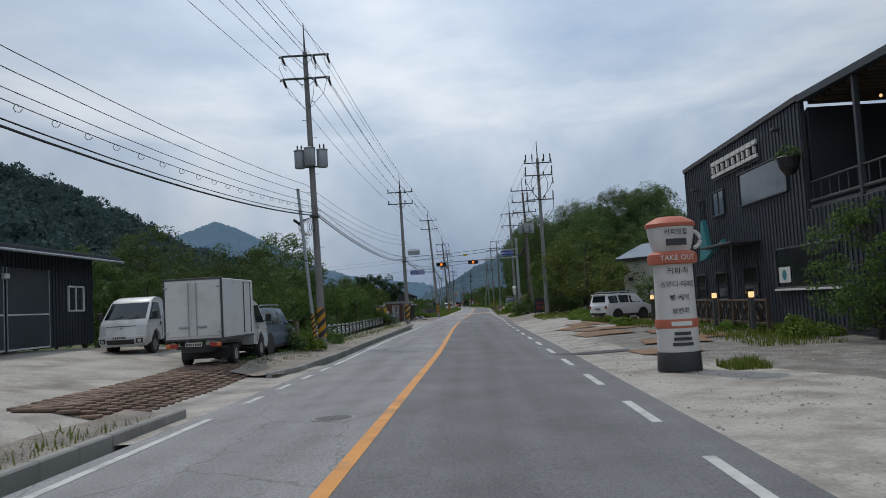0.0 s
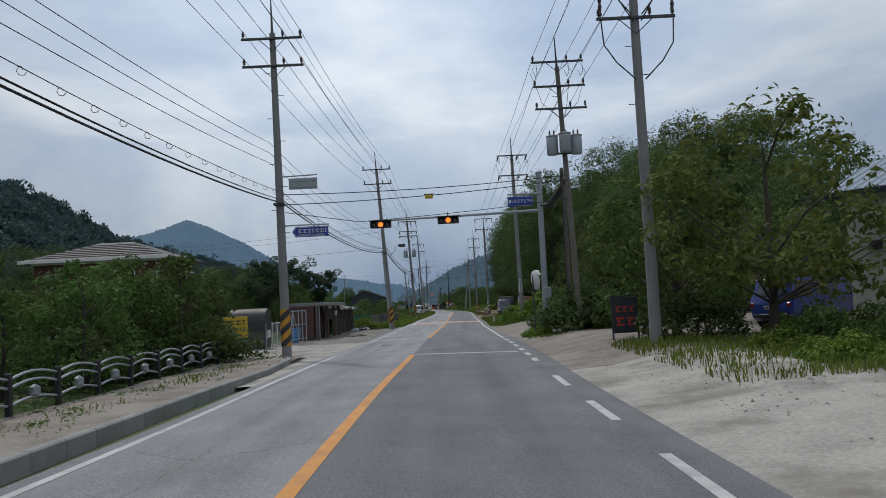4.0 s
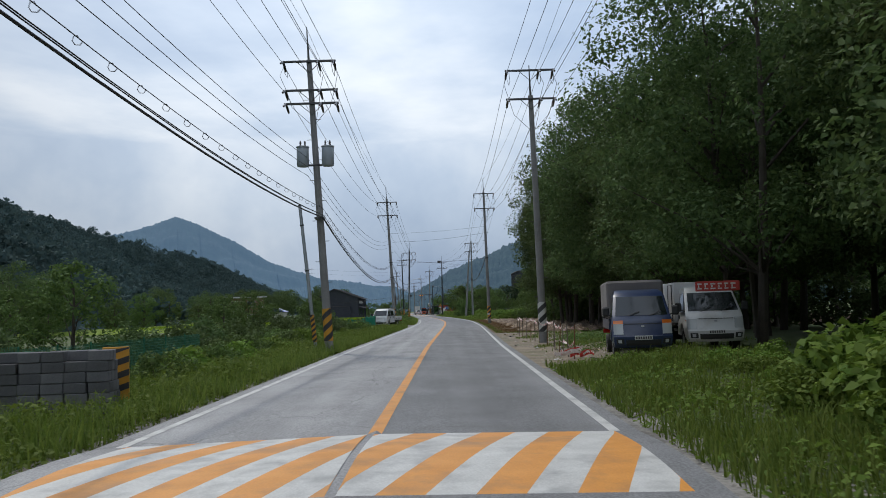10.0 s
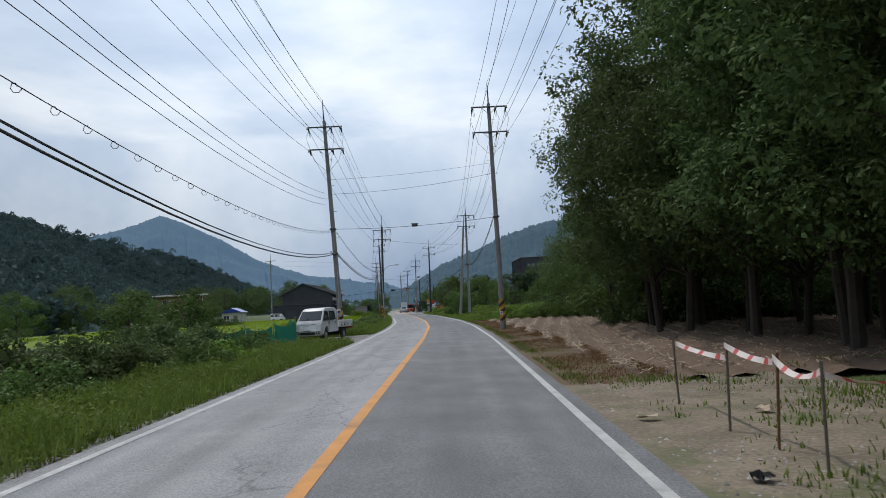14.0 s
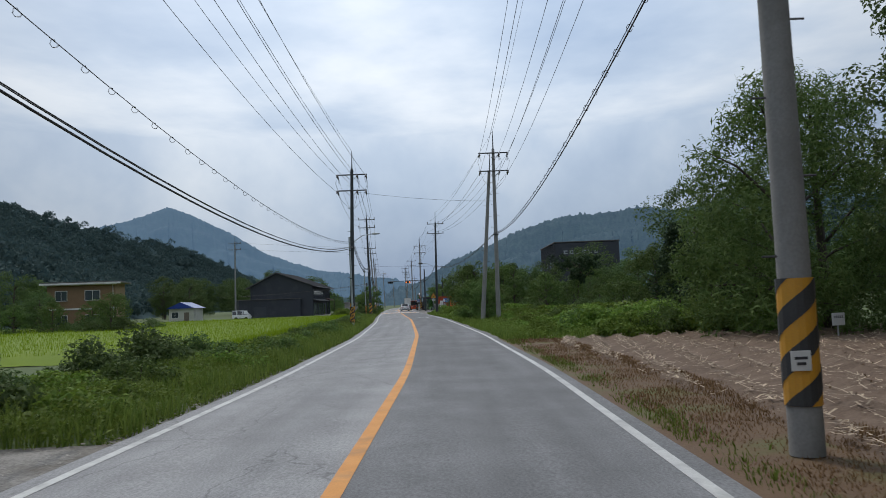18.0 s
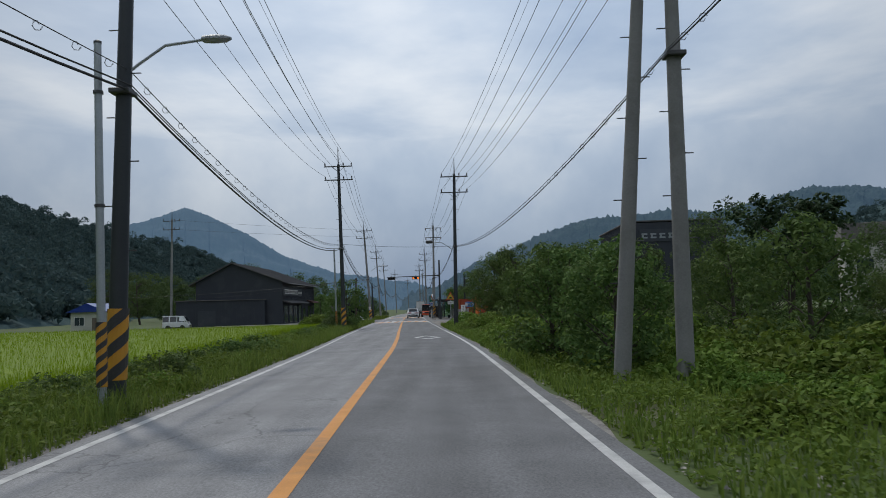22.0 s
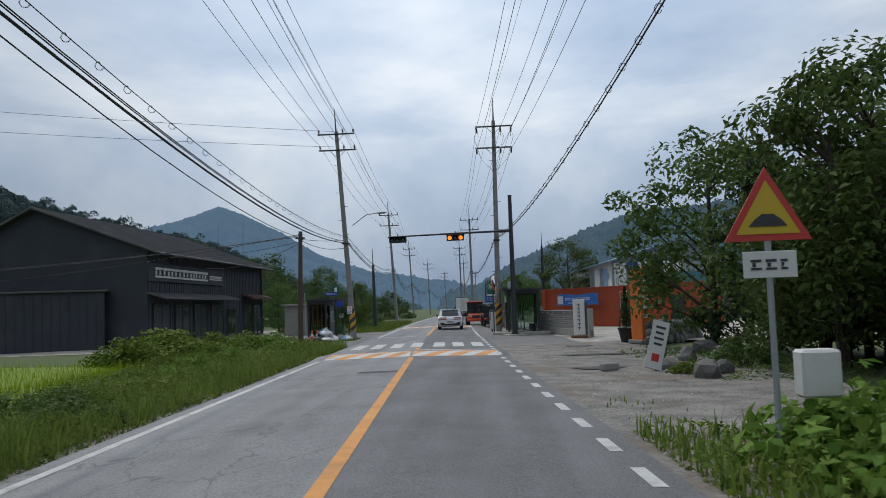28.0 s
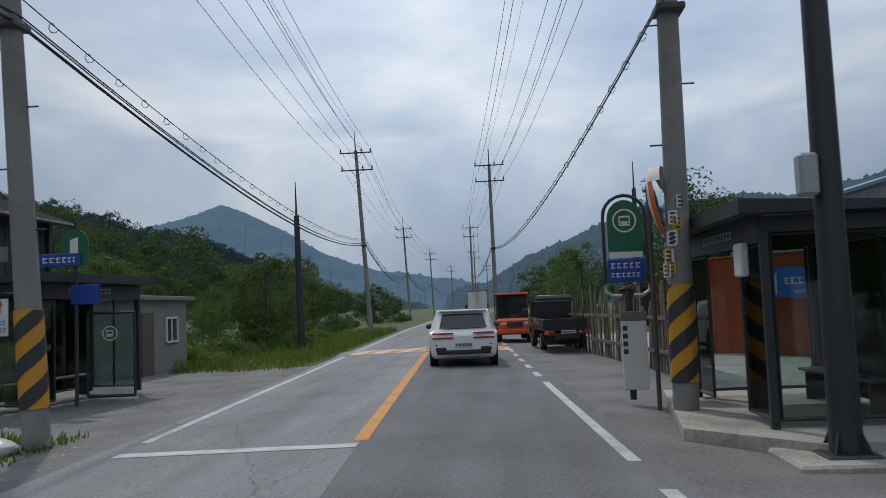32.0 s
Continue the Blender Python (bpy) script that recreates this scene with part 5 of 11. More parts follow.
POLES_RIGHT = [
    (7.0, 69.6, 6.97, 15.2, (13.3, 12.23, 10.13), dict()),
    (6.95, 82.5, 6.5, 14.0, (12.7, 11.55, 10.5), dict(wood=True, drums=3, drum_z=8.85)),
    (6.95, 109.6, 6.75, 14.9, (13.3, 11.7), dict(strain=True)),
    (6.9, 154.6, 6.73, 13.3, (13.0, 11.6), dict(strain=True, stripe="white")),
    (7.68, 208.5, 7.5, 16.4, (14.65, 12.95), dict(strain=True, brackets=(7.3,), stripe="yellow")),
    (8.1, 264.3, 8.24, 15.3, (13.45, 12.0), dict(strain=True, brackets=(6.9,))),
    (2.85, 318.5, 3.08, 14.8, (13.1, 11.7), dict(brackets=(6.9,), dark=True)),
    (-0.75, 367.0, -0.58, 15.2, (13.3, 11.9), dict(strain=True, brackets=(5.9,), stripe="yellow")),
    (-4.3, 421.0, -4.4, 14.6, (13.0, 11.7), dict(brackets=(6.2,))),
    (-8.6, 478.0, -8.7, 15.2, (13.4, 12.1), dict(brackets=(6.2,))),
    (-10.5, 535.0, -10.6, 15.2, (13.4, 12.1), dict(brackets=(6.2,))),
    (-9.5, 600.0, -9.6, 15.2, (13.4, 12.1), dict(brackets=(6.2,))),
]
made_left = [utility_pole("utility_pole", x, y, tx, tz, arms, **kw) for x, y, tx, tz, arms, kw in POLES_LEFT]
made_right = [utility_pole("utility_pole", x, y, tx, tz, arms, **kw) for x, y, tx, tz, arms, kw in POLES_RIGHT]
# the strut of the paired poles
strut = utility_pole("utility_pole", 6.86, 264.8, 8.0, 13.6, (), label="leaning concrete strut pole meeting its twin at the arms")
street_light(made_left[2], 6.95, 0.85, 1, "box")
street_light(made_left[5], 7.25, 1.85, 1)
street_light(made_left[7], 7.9, 1.8, 1)
for s in (-1, 1):
    for a in ([(1.1, 12.3), (1.14, 11.7), (0.8, 11.0), (0.15, 10.2)], [(1.1, 10.1), (1.05, 9.3), (0.7, 8.75), (0.14, 8.2)], [(0.5, 12.25), (0.72, 11.5), (0.6, 10.8), (0.12, 10.0)]):
        part("jumper_cable", Geo().tube([(s * x, -0.24, z + 0.1) for x, z in a], 0.022, 6), M["cable"], made_right[0])
    for x, z in ((1.04, 13.4), (0.5, 13.4), (1.12, 12.35), (1.1, 10.2)):
        part("stand_off_insulator", Geo().lathe((s * x, -0.2, z + 0.1), [(0.03, 0), (0.06, 0.06), (0.035, 0.14), (0.065, 0.3), (0.04, 0.4), (0.07, 0.52), (0.03, 0.66)], 7), M["insulator"], made_right[0])
    part("drop_insulator", Geo().lathe((s * 1.16, -0.2, 11.5), [(0.02, 0), (0.055, 0.1), (0.035, 0.2), (0.055, 0.4), (0.02, 0.6)], 7), M["insulator"], made_right[0])
street_light(made_right[6], 7.4, 1.9, -1, "box")


def steel_pole(x, y, tx, h, stripe=True):
    ob = thing("service_pole", x, y, -0.1, 0, "thin galvanized steel service pole with warning sleeve", "pole", "service poles")
    s = (tx - x) / h
    part("pole", Geo().tube([(0, 0, 0), (s * h, 0, h)], [0.085, 0.07], 10), M["galvanized"], ob, smooth=True)
    part("cap", Geo().lathe((s * h, 0, h), [(0.08, 0), (0.08, 0.04), (0.02, 0.07)], 8), M["steel_dark"], ob)
    for z in (h * 0.55, h * 0.86):
        part("band", Geo().tube([(s * z, 0, z), (s * (z + 0.06), 0, z + 0.06)], 0.095, 10), M["steel_dark"], ob)
    if stripe:
        stripes(ob, 0.085, s, 0.5, 1.7, "yellow")
    return ob


for a in ((-7.05, 38.4, -7.6, 7.6), (-3.75, 113.7, -4.1, 6.5), (-3.5, 152.3, -4.1, 6.6), (-3.2, 262.2, -3.3, 7.0), (-7.3, 316.6, -7.4, 6.9)):
    steel_pole(*a)


def wire(points, sag, r, material, label, n=14, category="overhead wire"):
    """One wire through its supports, sagging between them."""
    path = []
    for (a, b) in zip(points, points[1:]):
        a, b = np.array(a), np.array(b)
        span = np.linalg.norm(b - a)
        s = sag * (span / 50.0) ** 2
        for i in range(n):
            t = i / n
            p = a + (b - a) * t
            p[2] -= 4 * s * t * (1 - t)
            path.append(p)
    path.append(np.array(points[-1]))
    g = Geo().tube(path, r, 5, False)
    return solid("overhead_wire", g, material, label, category, group="overhead wires")


def arm_points(poles, level, off, start=None):
    out = []
    for x, y, tx, tz, arms, kw in poles:
        if not arms:
            continue
        z = arms[min(level, len(arms) - 1)]
        s = (tx - x) / (tz + 0.1)
        out.append((x + s * z + off, y - 0.16, z + (0.3 if not kw.get("strain") else -0.1)))
    return out


def extend(points, dy):
    a, b = np.array(points[0]), np.array(points[1])
    d = (b - a) / (b[1] - a[1])
    d[2] = 0
    return [tuple(a - d * dy)] + points


for level in (0, 1):
    for off in (-1.12, 0.43, 1.12):
        wire(extend(arm_points(POLES_LEFT, level, off), 48), 0.75, 0.011, M["cable"], "thin black power wire sagging between poles")
        wire(arm_points(POLES_RIGHT, level, off), 0.75, 0.011, M["cable"], "thin black power wire sagging between poles")
wire(extend([(tx, y, tz - 0.05) for x, y, tx, tz, arms, kw in POLES_LEFT], 48), 0.6, 0.008, M["cable"], "thin earth wire along the pole tops")
wire([(tx, y, tz - 0.05) for x, y, tx, tz, arms, kw in POLES_RIGHT if tz > 13.5], 0.6, 0.008, M["cable"], "thin earth wire along the pole tops")
LOW_Z = {39.5: 7.9, 114.6: 8.5}  # where the low wires are tied lower than usual
for dz, dx in ((0.0, -0.28), (-0.4, -0.28), (-0.8, -0.28)):
    wire(extend([(x + (tx - x) * 0.7 + dx, y, LOW_Z.get(y, arms[1] - 3.0) + dz) for x, y, tx, tz, arms, kw in POLES_LEFT[:5]], 48), 0.9, 0.010, M["cable"], "low-voltage wire below the cross arms")
CABLE_L = [(x + (tx - x) * 0.42 + 0.12, y, (kw.get("brackets") or (6.3,))[0] + 0.05) for x, y, tx, tz, arms, kw in POLES_LEFT]
CABLE_R = [(x + (tx - x) * 0.42 - 0.12, y, kw["brackets"][-1]) for x, y, tx, tz, arms, kw in POLES_RIGHT if kw.get("brackets")]


def bundle(points, sag, label, lashed=True, thick=0.028, extra=((0.05, 0.02), (-0.04, 0.05)), gap=0.42):
    """A thick communication cable lashed with rings to its carrier."""
    wire(points, sag, thick, M["cable"], label, 18, "overhead cable")
    for dx, dz in extra:
        wire([(a + dx, b, c + dz + 0.08) for a, b, c in points], sag * 0.98, 0.013, M["cable"], "slack cable beside the main bundle", 18, "overhead cable")
    if lashed:
        carrier = [(a, b, c + (1.6 if b == 210.4 else gap)) for a, b, c in points]
        wire(carrier, sag * 0.92, 0.01, M["cable"], "steel carrier wire with cable rings", 18, "overhead cable")
        g = Geo()
        for a, b in zip(carrier, carrier[1:]):
            a, b = np.array(a), np.array(b)
            span = np.linalg.norm(b - a)
            for t in np.arange(0.02, 1, 1.3 / span):
                p = a + (b - a) * t
                p[2] -= 4 * sag * 0.92 * (span / 50) ** 2 * t * (1 - t)
                w = np.linspace(0, 2 * math.pi, 7)
                g.tube([(p[0] + 0.07 * math.cos(v), p[1] + 0.02 * v, p[2] - 0.06 + 0.07 * math.sin(v)) for v in w], 0.009, 3, False)
        solid("cable_rings", g, M["cable"], "small lashing rings along a cable", "cable rings", "stuff")


bundle(extend(CABLE_L, 48), 1.15, "thick black communication cable bundle")
bundle([(a, b, c + 0.1) for a, b, c in CABLE_R], 1.0, "black communication cable along the road", True, 0.018, (), 0.05)


# slack coil and drooping jumpers on the first pole
coil = thing("cable_coil", -7.35, 38.6, 5.75, 0, "coiled slack cable hanging from a pole", "cable coil")
for k in range(5):
    w = np.linspace(0, 2 * math.pi, 20)
    part("loop", Geo().tube([(0.06 * k - 0.1 + (0.28 + 0.015 * k) * math.cos(a) * 0.8, 0.05 * k, (0.34 + 0.02 * k) * math.sin(a)) for a in w], 0.014, 5, False), M["cable"], coil)
part("splice_box", Geo().cyl((-0.55, 0, 0.35), (-0.15, 0, 0.05), 0.07, sides=10), M["trim_black"], coil)
jr0 = np.random.default_rng(9)
for x, y, tx, tz, arms, kw in POLES_LEFT[:8] + POLES_RIGHT[:8]:
    if kw.get("strain") or kw.get("drums"):
        jumper = thing("jumper_wires", x, y - 0.16, 0, 0, "drooping black jumper wires between pole arms", "jumper wires", "jumper wires")
        sl = (tx - x) / (tz + 0.1)
        for off in (-1.05, 0.42, 1.05):
            z = arms[0]
            part("jumper", Geo().tube([(sl * z + off, -0.55, z - 0.25), (sl * z + off + 0.05, -0.3, z - 0.62), (sl * z + off + 0.05, 0.3, z - 0.62), (sl * z + off, 0.6, z - 0.25)], 0.011, 5, False), M["cable"], jumper)
            if len(arms) > 1:
                z1 = arms[1]
                d = 0.22 if off > 0 else -0.22
                part("jumper", Geo().tube([(sl * z + off, 0.0, z - 0.1), (sl * z + off + d, -0.1, (z + z1) / 2), (sl * z1 + off, 0.0, z1 - 0.05), (sl * z1 + off * 0.8, 0.05, z1 - 0.75), (sl * (z1 - 1.4) + 0.12 * (1 if off > 0 else -1), 0.0, z1 - 1.5)], 0.011, 5, False), M["cable"], jumper)
tag = thing("pole_label", 7.58, 208.28, 0.85, 0, "small white number plate strip on a pole", "label")
part("plate", Geo().box((0, 0, 0.1), (0.22, 0.012, 0.22), 0.004), M["white_panel"], tag)
part("word_bar", Geo().box((0, -0.01, 0.13), (0.14, 0.006, 0.03)), M["ink"], tag)
part("word_bar", Geo().box((0, -0.01, 0.07), (0.1, 0.006, 0.03)), M["ink"], tag)
# ---- plants ----
def leaf_quads(centres, normals, size, rng, slim=0.5):
    """Pointed leaves: four-cornered blades, bent a little, one for each centre."""
    n = len(centres)
    normals = normals / (np.linalg.norm(normals, axis=1, keepdims=True) + 1e-9)
    any_way = rng.normal(size=(n, 3))
    a = np.cross(normals, any_way)
    a /= np.linalg.norm(a, axis=1, keepdims=True) + 1e-9
    b = np.cross(normals, a)
    s = (size * rng.uniform(0.65, 1.35, n))[:, None]
    tip = centres + a * s * 0.5 - normals * s * 0.12
    tail = centres - a * s * 0.5 - normals * s * 0.05
    left = centres + b * s * slim * 0.5 + normals * s * 0.06
    right = centres - b * s * slim * 0.5 + normals * s * 0.06
    v = np.stack([tail, left, tip, right], 1).reshape(-1, 3)
    f = np.arange(4 * n).reshape(n, 4)
    return v, f


def crown_points(rng, clumps, per, spread, squash=0.75):
    """Leaf places round clump centres, thicker on their upper outer sides."""
    c = np.repeat(np.asarray(clumps, float), per, axis=0)
    sp = np.repeat(np.broadcast_to(np.asarray(spread, float), (len(clumps),)), per)
    d = rng.normal(size=c.shape)
    d /= np.linalg.norm(d, axis=1, keepdims=True)
    r = rng.uniform(0.45, 1.05, len(c)) ** 0.6
    p = c + d * (sp * r)[:, None] * np.array([1, 1, squash])
    nrm = d * 0.7 + np.array([0, 0, 0.55]) + rng.normal(size=c.shape) * 0.45
    return p, nrm


def tree_meshes(name, seed, height, width, trunk_h, leaf, size, clumps, per, spread, lean=0.0, drop=0.0, shape="round", trunk_r=None):
    """Trunk with limbs, and a crown of many leaves in uneven clumps."""
    rng = np.random.default_rng(seed)
    tr = trunk_r or 0.022 * height
    g = Geo()
    bend = rng.normal(0, 0.02 * height, 2)
    zs = np.linspace(0, height * 0.82, 9)
    spine = np.array([(bend[0] * math.sin(z / height * 2.6) + lean * z, bend[1] * math.sin(z / height * 2.1), z) for z in zs])
    g.tube(spine, tr * (1 - 0.85 * zs / zs[-1]) + 0.015, 8)
    centres, spreads = [], []
    k = 0
    while len(centres) < clumps and k < clumps * 30:
        k += 1
        t = rng.uniform(0, 1)
        z = trunk_h + (height - trunk_h) * t
        if shape == "round":
            env = math.sqrt(max(0.0, 1 - (2 * t - 0.85) ** 2 / 1.35))
        elif shape == "cone":
            env = (1 - t) ** 0.8 * 0.95 + 0.08
        elif shape == "flat":
            env = 0.5 + 0.5 * t if t > 0.35 else 0.2
        else:
            env = min(1.0, 0.62 + 0.5 * t) * (1 - max(0, t - 0.72) * 2.4)
        r = width / 2 * env * rng.uniform(0.3, 1.0) ** 0.55 * rng.uniform(0.75, 1.15)
        w = rng.uniform(0, 2 * math.pi)
        if r <= 0.05:
            continue
        sp = np.array([np.interp(z, zs, spine[:, 0]), np.interp(z, zs, spine[:, 1])])
        centres.append((sp[0] + r * math.cos(w), sp[1] + r * math.sin(w), z - drop * r))
        spreads.append(spread * rng.uniform(0.6, 1.3))
    for i in range(0, len(centres), max(1, len(centres) // 16)):
        c = np.array(centres[i])
        z0 = max(trunk_h * 0.75, c[2] - np.hypot(c[0], c[1]) * 0.8)
        z0 = min(z0, height * 0.75)
        b = np.array([np.interp(z0, zs, spine[:, 0]), np.interp(z0, zs, spine[:, 1]), z0])
        mid = (b + c) / 2 + np.array([0, 0, 0.08 * height * rng.uniform(-0.3, 0.6)])
        g.tube([b, mid, c], [tr * 0.34, tr * 0.2, 0.012], 5)
    p, nrm = crown_points(rng, centres, per, spreads)
    if drop > 0.5:
        # hanging twigs
        p[:, 2] -= rng.uniform(0, 1.6, len(p)) * drop * 0.8
    v, f = leaf_quads(p, nrm, size, rng, 0.5 if drop < 0.5 else 0.24)
    keep = v.reshape(-1, 4, 3)[:, :, 2].min(1) > 0.05
    f = np.arange(keep.sum() * 4).reshape(-1, 4)
    v = v.reshape(-1, 4, 3)[keep].reshape(-1, 3)
    return g.mesh(name + "_wood", M["bark"], True), raw_mesh(name + "_leaves", v, f, M[leaf])


def bush_mesh(name, seed, height, width, leaf, size, clumps, per, spread):
    rng = np.random.default_rng(seed)
    c = []
    for _ in range(clumps):
        w, r = rng.uniform(0, 2 * math.pi), width / 2 * rng.uniform(0, 1) ** 0.5
        top = height * (1 - (2 * r / width) ** 2 * 0.6) * rng.uniform(0.45, 1.0)
        c.append((r * math.cos(w), r * math.sin(w), max(0.12, top - spread * 0.6)))
    p, nrm = crown_points(rng, c, per, spread, 0.8)
    v, f = leaf_quads(p, nrm, size, rng, 0.6)
    keep = v.reshape(-1, 4, 3)[:, :, 2].min(1) > 0.0
    v = v.reshape(-1, 4, 3)[keep].reshape(-1, 3)
    g = Geo()
    for q in c[:: max(1, len(c) // 12)]:
        g.tube([(q[0] * 0.25, q[1] * 0.25, 0), (q[0] * 0.7, q[1] * 0.7, q[2] * 0.6), q], [0.025, 0.016, 0.006], 4)
    return g.mesh(name + "_stems", M["bark"]), raw_mesh(name + "_leaves", v, np.arange(len(v)).reshape(-1, 4), M[leaf])


PLANTS = {
    "broad": tree_meshes("broad", 3, 9.0, 7.5, 1.6, "leaf_dark", 0.23, 95, 95, 0.85),
    "broad2": tree_meshes("broad2", 8, 11.0, 8.5, 2.6, "leaf_dark", 0.23, 105, 95, 0.95),
    "forest": tree_meshes("forest", 21, 13.5, 9.5, 3.4, "leaf_dark", 0.2, 150, 125, 0.95, shape="round", trunk_r=0.17),
    "forest2": tree_meshes("forest2", 22, 15.0, 10.5, 3.2, "leaf_dark", 0.2, 160, 125, 1.0, shape="round", trunk_r=0.18),
    "mid": tree_meshes("mid", 31, 6.0, 5.0, 0.8, "leaf_mid", 0.18, 75, 95, 0.65),
    "small": tree_meshes("small", 41, 4.0, 3.4, 0.5, "leaf_mid", 0.18, 48, 60, 0.5),
    "yellow": tree_meshes("yellow", 51, 6.0, 6.5, 1.2, "leaf_yellow", 0.24, 60, 55, 0.7),
    "willow": tree_meshes("willow", 61, 11.0, 9.0, 2.4, "leaf_willow", 0.26, 170, 150, 0.75, drop=0.75),
    "pine": tree_meshes("pine", 71, 7.0, 5.6, 3.9, "pine", 0.26, 60, 80, 0.6, lean=0.06, shape="flat"),
    "conifer": tree_meshes("conifer", 81, 8.0, 6.4, 0.3, "pine", 0.26, 100, 60, 0.5, shape="cone"),
    "bush": bush_mesh("bush", 91, 1.5, 2.6, "leaf_mid", 0.14, 34, 60, 0.42),
    "bush2": bush_mesh("bush2", 92, 2.2, 3.2, "leaf_dark", 0.17, 40, 60, 0.5),
    "weed": bush_mesh("weed", 93, 1.15, 2.4, "leaf_bright", 0.15, 36, 60, 0.36),
    "weed2": bush_mesh("weed2", 94, 0.8, 1.8, "leaf_bright", 0.12, 28, 50, 0.28),
    "vine": bush_mesh("vine", 95, 1.3, 3.0, "leaf_bright", 0.19, 40, 55, 0.42),
}
KIND = {"broad": ("tree", "dark green broadleaf tree with a dense crown"), "broad2": ("tree", "tall dark green broadleaf tree"), "forest": ("tree", "tall dark zelkova tree at the wood's edge"), "forest2": ("tree", "tall spreading dark zelkova tree at the wood's edge"), "mid": ("tree", "medium green leafy broadleaf tree"), "small": ("tree", "small leafy green roadside tree"), "yellow": ("tree", "broad tree with yellowing olive leaves"), "willow": ("tree", "pale green willow with hanging twigs"), "pine": ("pine tree", "crooked pine with a flat dark crown"), "conifer": ("conifer", "dark green conical conifer"), "bush": ("bush", "leafy green bush beside the road"), "bush2": ("bush", "dark green dense leafy bush"), "weed": ("weeds", "tall bright green roadside weeds"), "weed2": ("weeds", "low bright green roadside weeds"), "vine": ("weeds", "sprawling bright green vine over weeds")}
plant_rng = np.random.default_rng(77)
FAR = []  # plants so far off that they are joined into woods


def plant(kind, x, y, scale=1.0, z=None, rz=None, flat=1.0):
    """A plant of a kind at a place; the first is built, the rest are copies."""
    cat, lab = KIND[kind]
    if z is None:
        z = float(ground_z(x, y)) - 0.06
    rz = plant_rng.uniform(0, 360) if rz is None else rz
    m = pose(x, y, z, 0, 0, rz) @ Matrix.Diagonal((scale, scale, scale * flat, 1))
    if abs(x) > 70 or y > 425:
        FAR.append((kind, m))
        return None
    ob = new(cat.replace(" ", "_"))
    ob.matrix_basis = m
    tagged(ob, lab, cat, {"tree": "trees", "bush": "bushes", "weeds": "weeds"}.get(cat, "trees"))
    w, l = PLANTS[kind]
    part("trunk" if cat not in ("bush", "weeds") else "stem", w, None, ob)
    part("crown" if cat not in ("bush", "weeds") else "foliage", l, None, ob)
    return ob


def scatter(kinds, x0, x1, y0, y1, n, s0, s1, seed, road=True, flat=1.0):
    """Plants strewn over a stretch; x is from the road's centre line."""
    rng = np.random.default_rng(seed)
    for i in range(n):
        y = y0 + (y1 - y0) * (i + rng.uniform(0, 1)) / n
        x = rng.uniform(x0, x1) + (cx(y) if road else 0)
        plant(kinds[rng.integers(len(kinds))], float(x), float(y), rng.uniform(s0, s1), flat=flat)


def grass(name, spots, blades, height, seed, material, label, width=0.014, lean=0.6, bare=0.3):
    """Standing grass: blades over stretches (u0, u1, y0, y1, blades a square metre), as one mesh."""
    rng = np.random.default_rng(seed)
    V, F, base = [], [], 0
    for u0, u1, y0, y1, dens in spots:
        n = int(abs(u1 - u0) * (y1 - y0) * dens * blades)
        y = rng.uniform(y0, y1, n)
        u = rng.uniform(min(u0, u1), max(u0, u1), n)
        x = cx(y) + u
        patch = soft_noise(x, y, seed) * 0.6
        h = height * rng.uniform(0.45, 1.25, n) * (1 + 0.5 * patch)
        keep = rng.uniform(-0.6, 0.4, n) < patch + bare
        x, y, h, n = x[keep], y[keep], h[keep], int(keep.sum())
        z = ground_z(x, y) - 0.06
        w = rng.uniform(0, 2 * math.pi, n)
        d = np.stack([np.cos(w), np.sin(w), 0 * w], 1)
        o = np.stack([-np.sin(w), np.cos(w), 0 * w], 1)
        root = np.stack([x, y, z], 1)
        wd = (width * rng.uniform(0.7, 1.5, n))[:, None]
        ln = (lean * rng.uniform(0.2, 1.0, n) * h)[:, None]
        mid = root + np.array([0, 0, 1]) * (h * 0.6)[:, None] + d * ln * 0.35
        tip = root + np.array([0, 0, 1]) * (h * 0.95)[:, None] + d * ln
        V.append(np.stack([root - o * wd, root + o * wd, mid + o * wd * 0.8, mid - o * wd * 0.8, tip], 1).reshape(-1, 3))
        i = base + np.arange(n)[:, None] * 5
        F.append(np.concatenate([i + [0, 1, 2], i + [0, 2, 3], i + [3, 2, 4]]))
        base += 5 * n
    return tagged(new(name, raw_mesh(name, np.concatenate(V), np.concatenate(F), material)), label, "grass", kind="stuff")



def far_woods():
    """The distant trees, joined to one mesh."""
    V, F, base = [], [], 0
    for kind, m in FAR:
        me = PLANTS[kind][1]
        co = np.zeros(len(me.vertices) * 3, np.float32)
        me.vertices.foreach_get("co", co)
        co = co.reshape(-1, 4, 3)[::2]
        c = co.mean(1, keepdims=True)
        co = (c + (co - c) * 1.45).reshape(-1, 3)
        a = np.array(m)
        co = co @ a[:3, :3].T + a[:3, 3]
        V.append(co)
        F.append(np.arange(len(co)).reshape(-1, 4) + base)
        base += len(co)
    tagged(new("far_woods", raw_mesh("far_woods", np.concatenate(V), np.concatenate(F), M["leaf_dark"])), "distant dark green woods across the valley", "woods", kind="stuff")


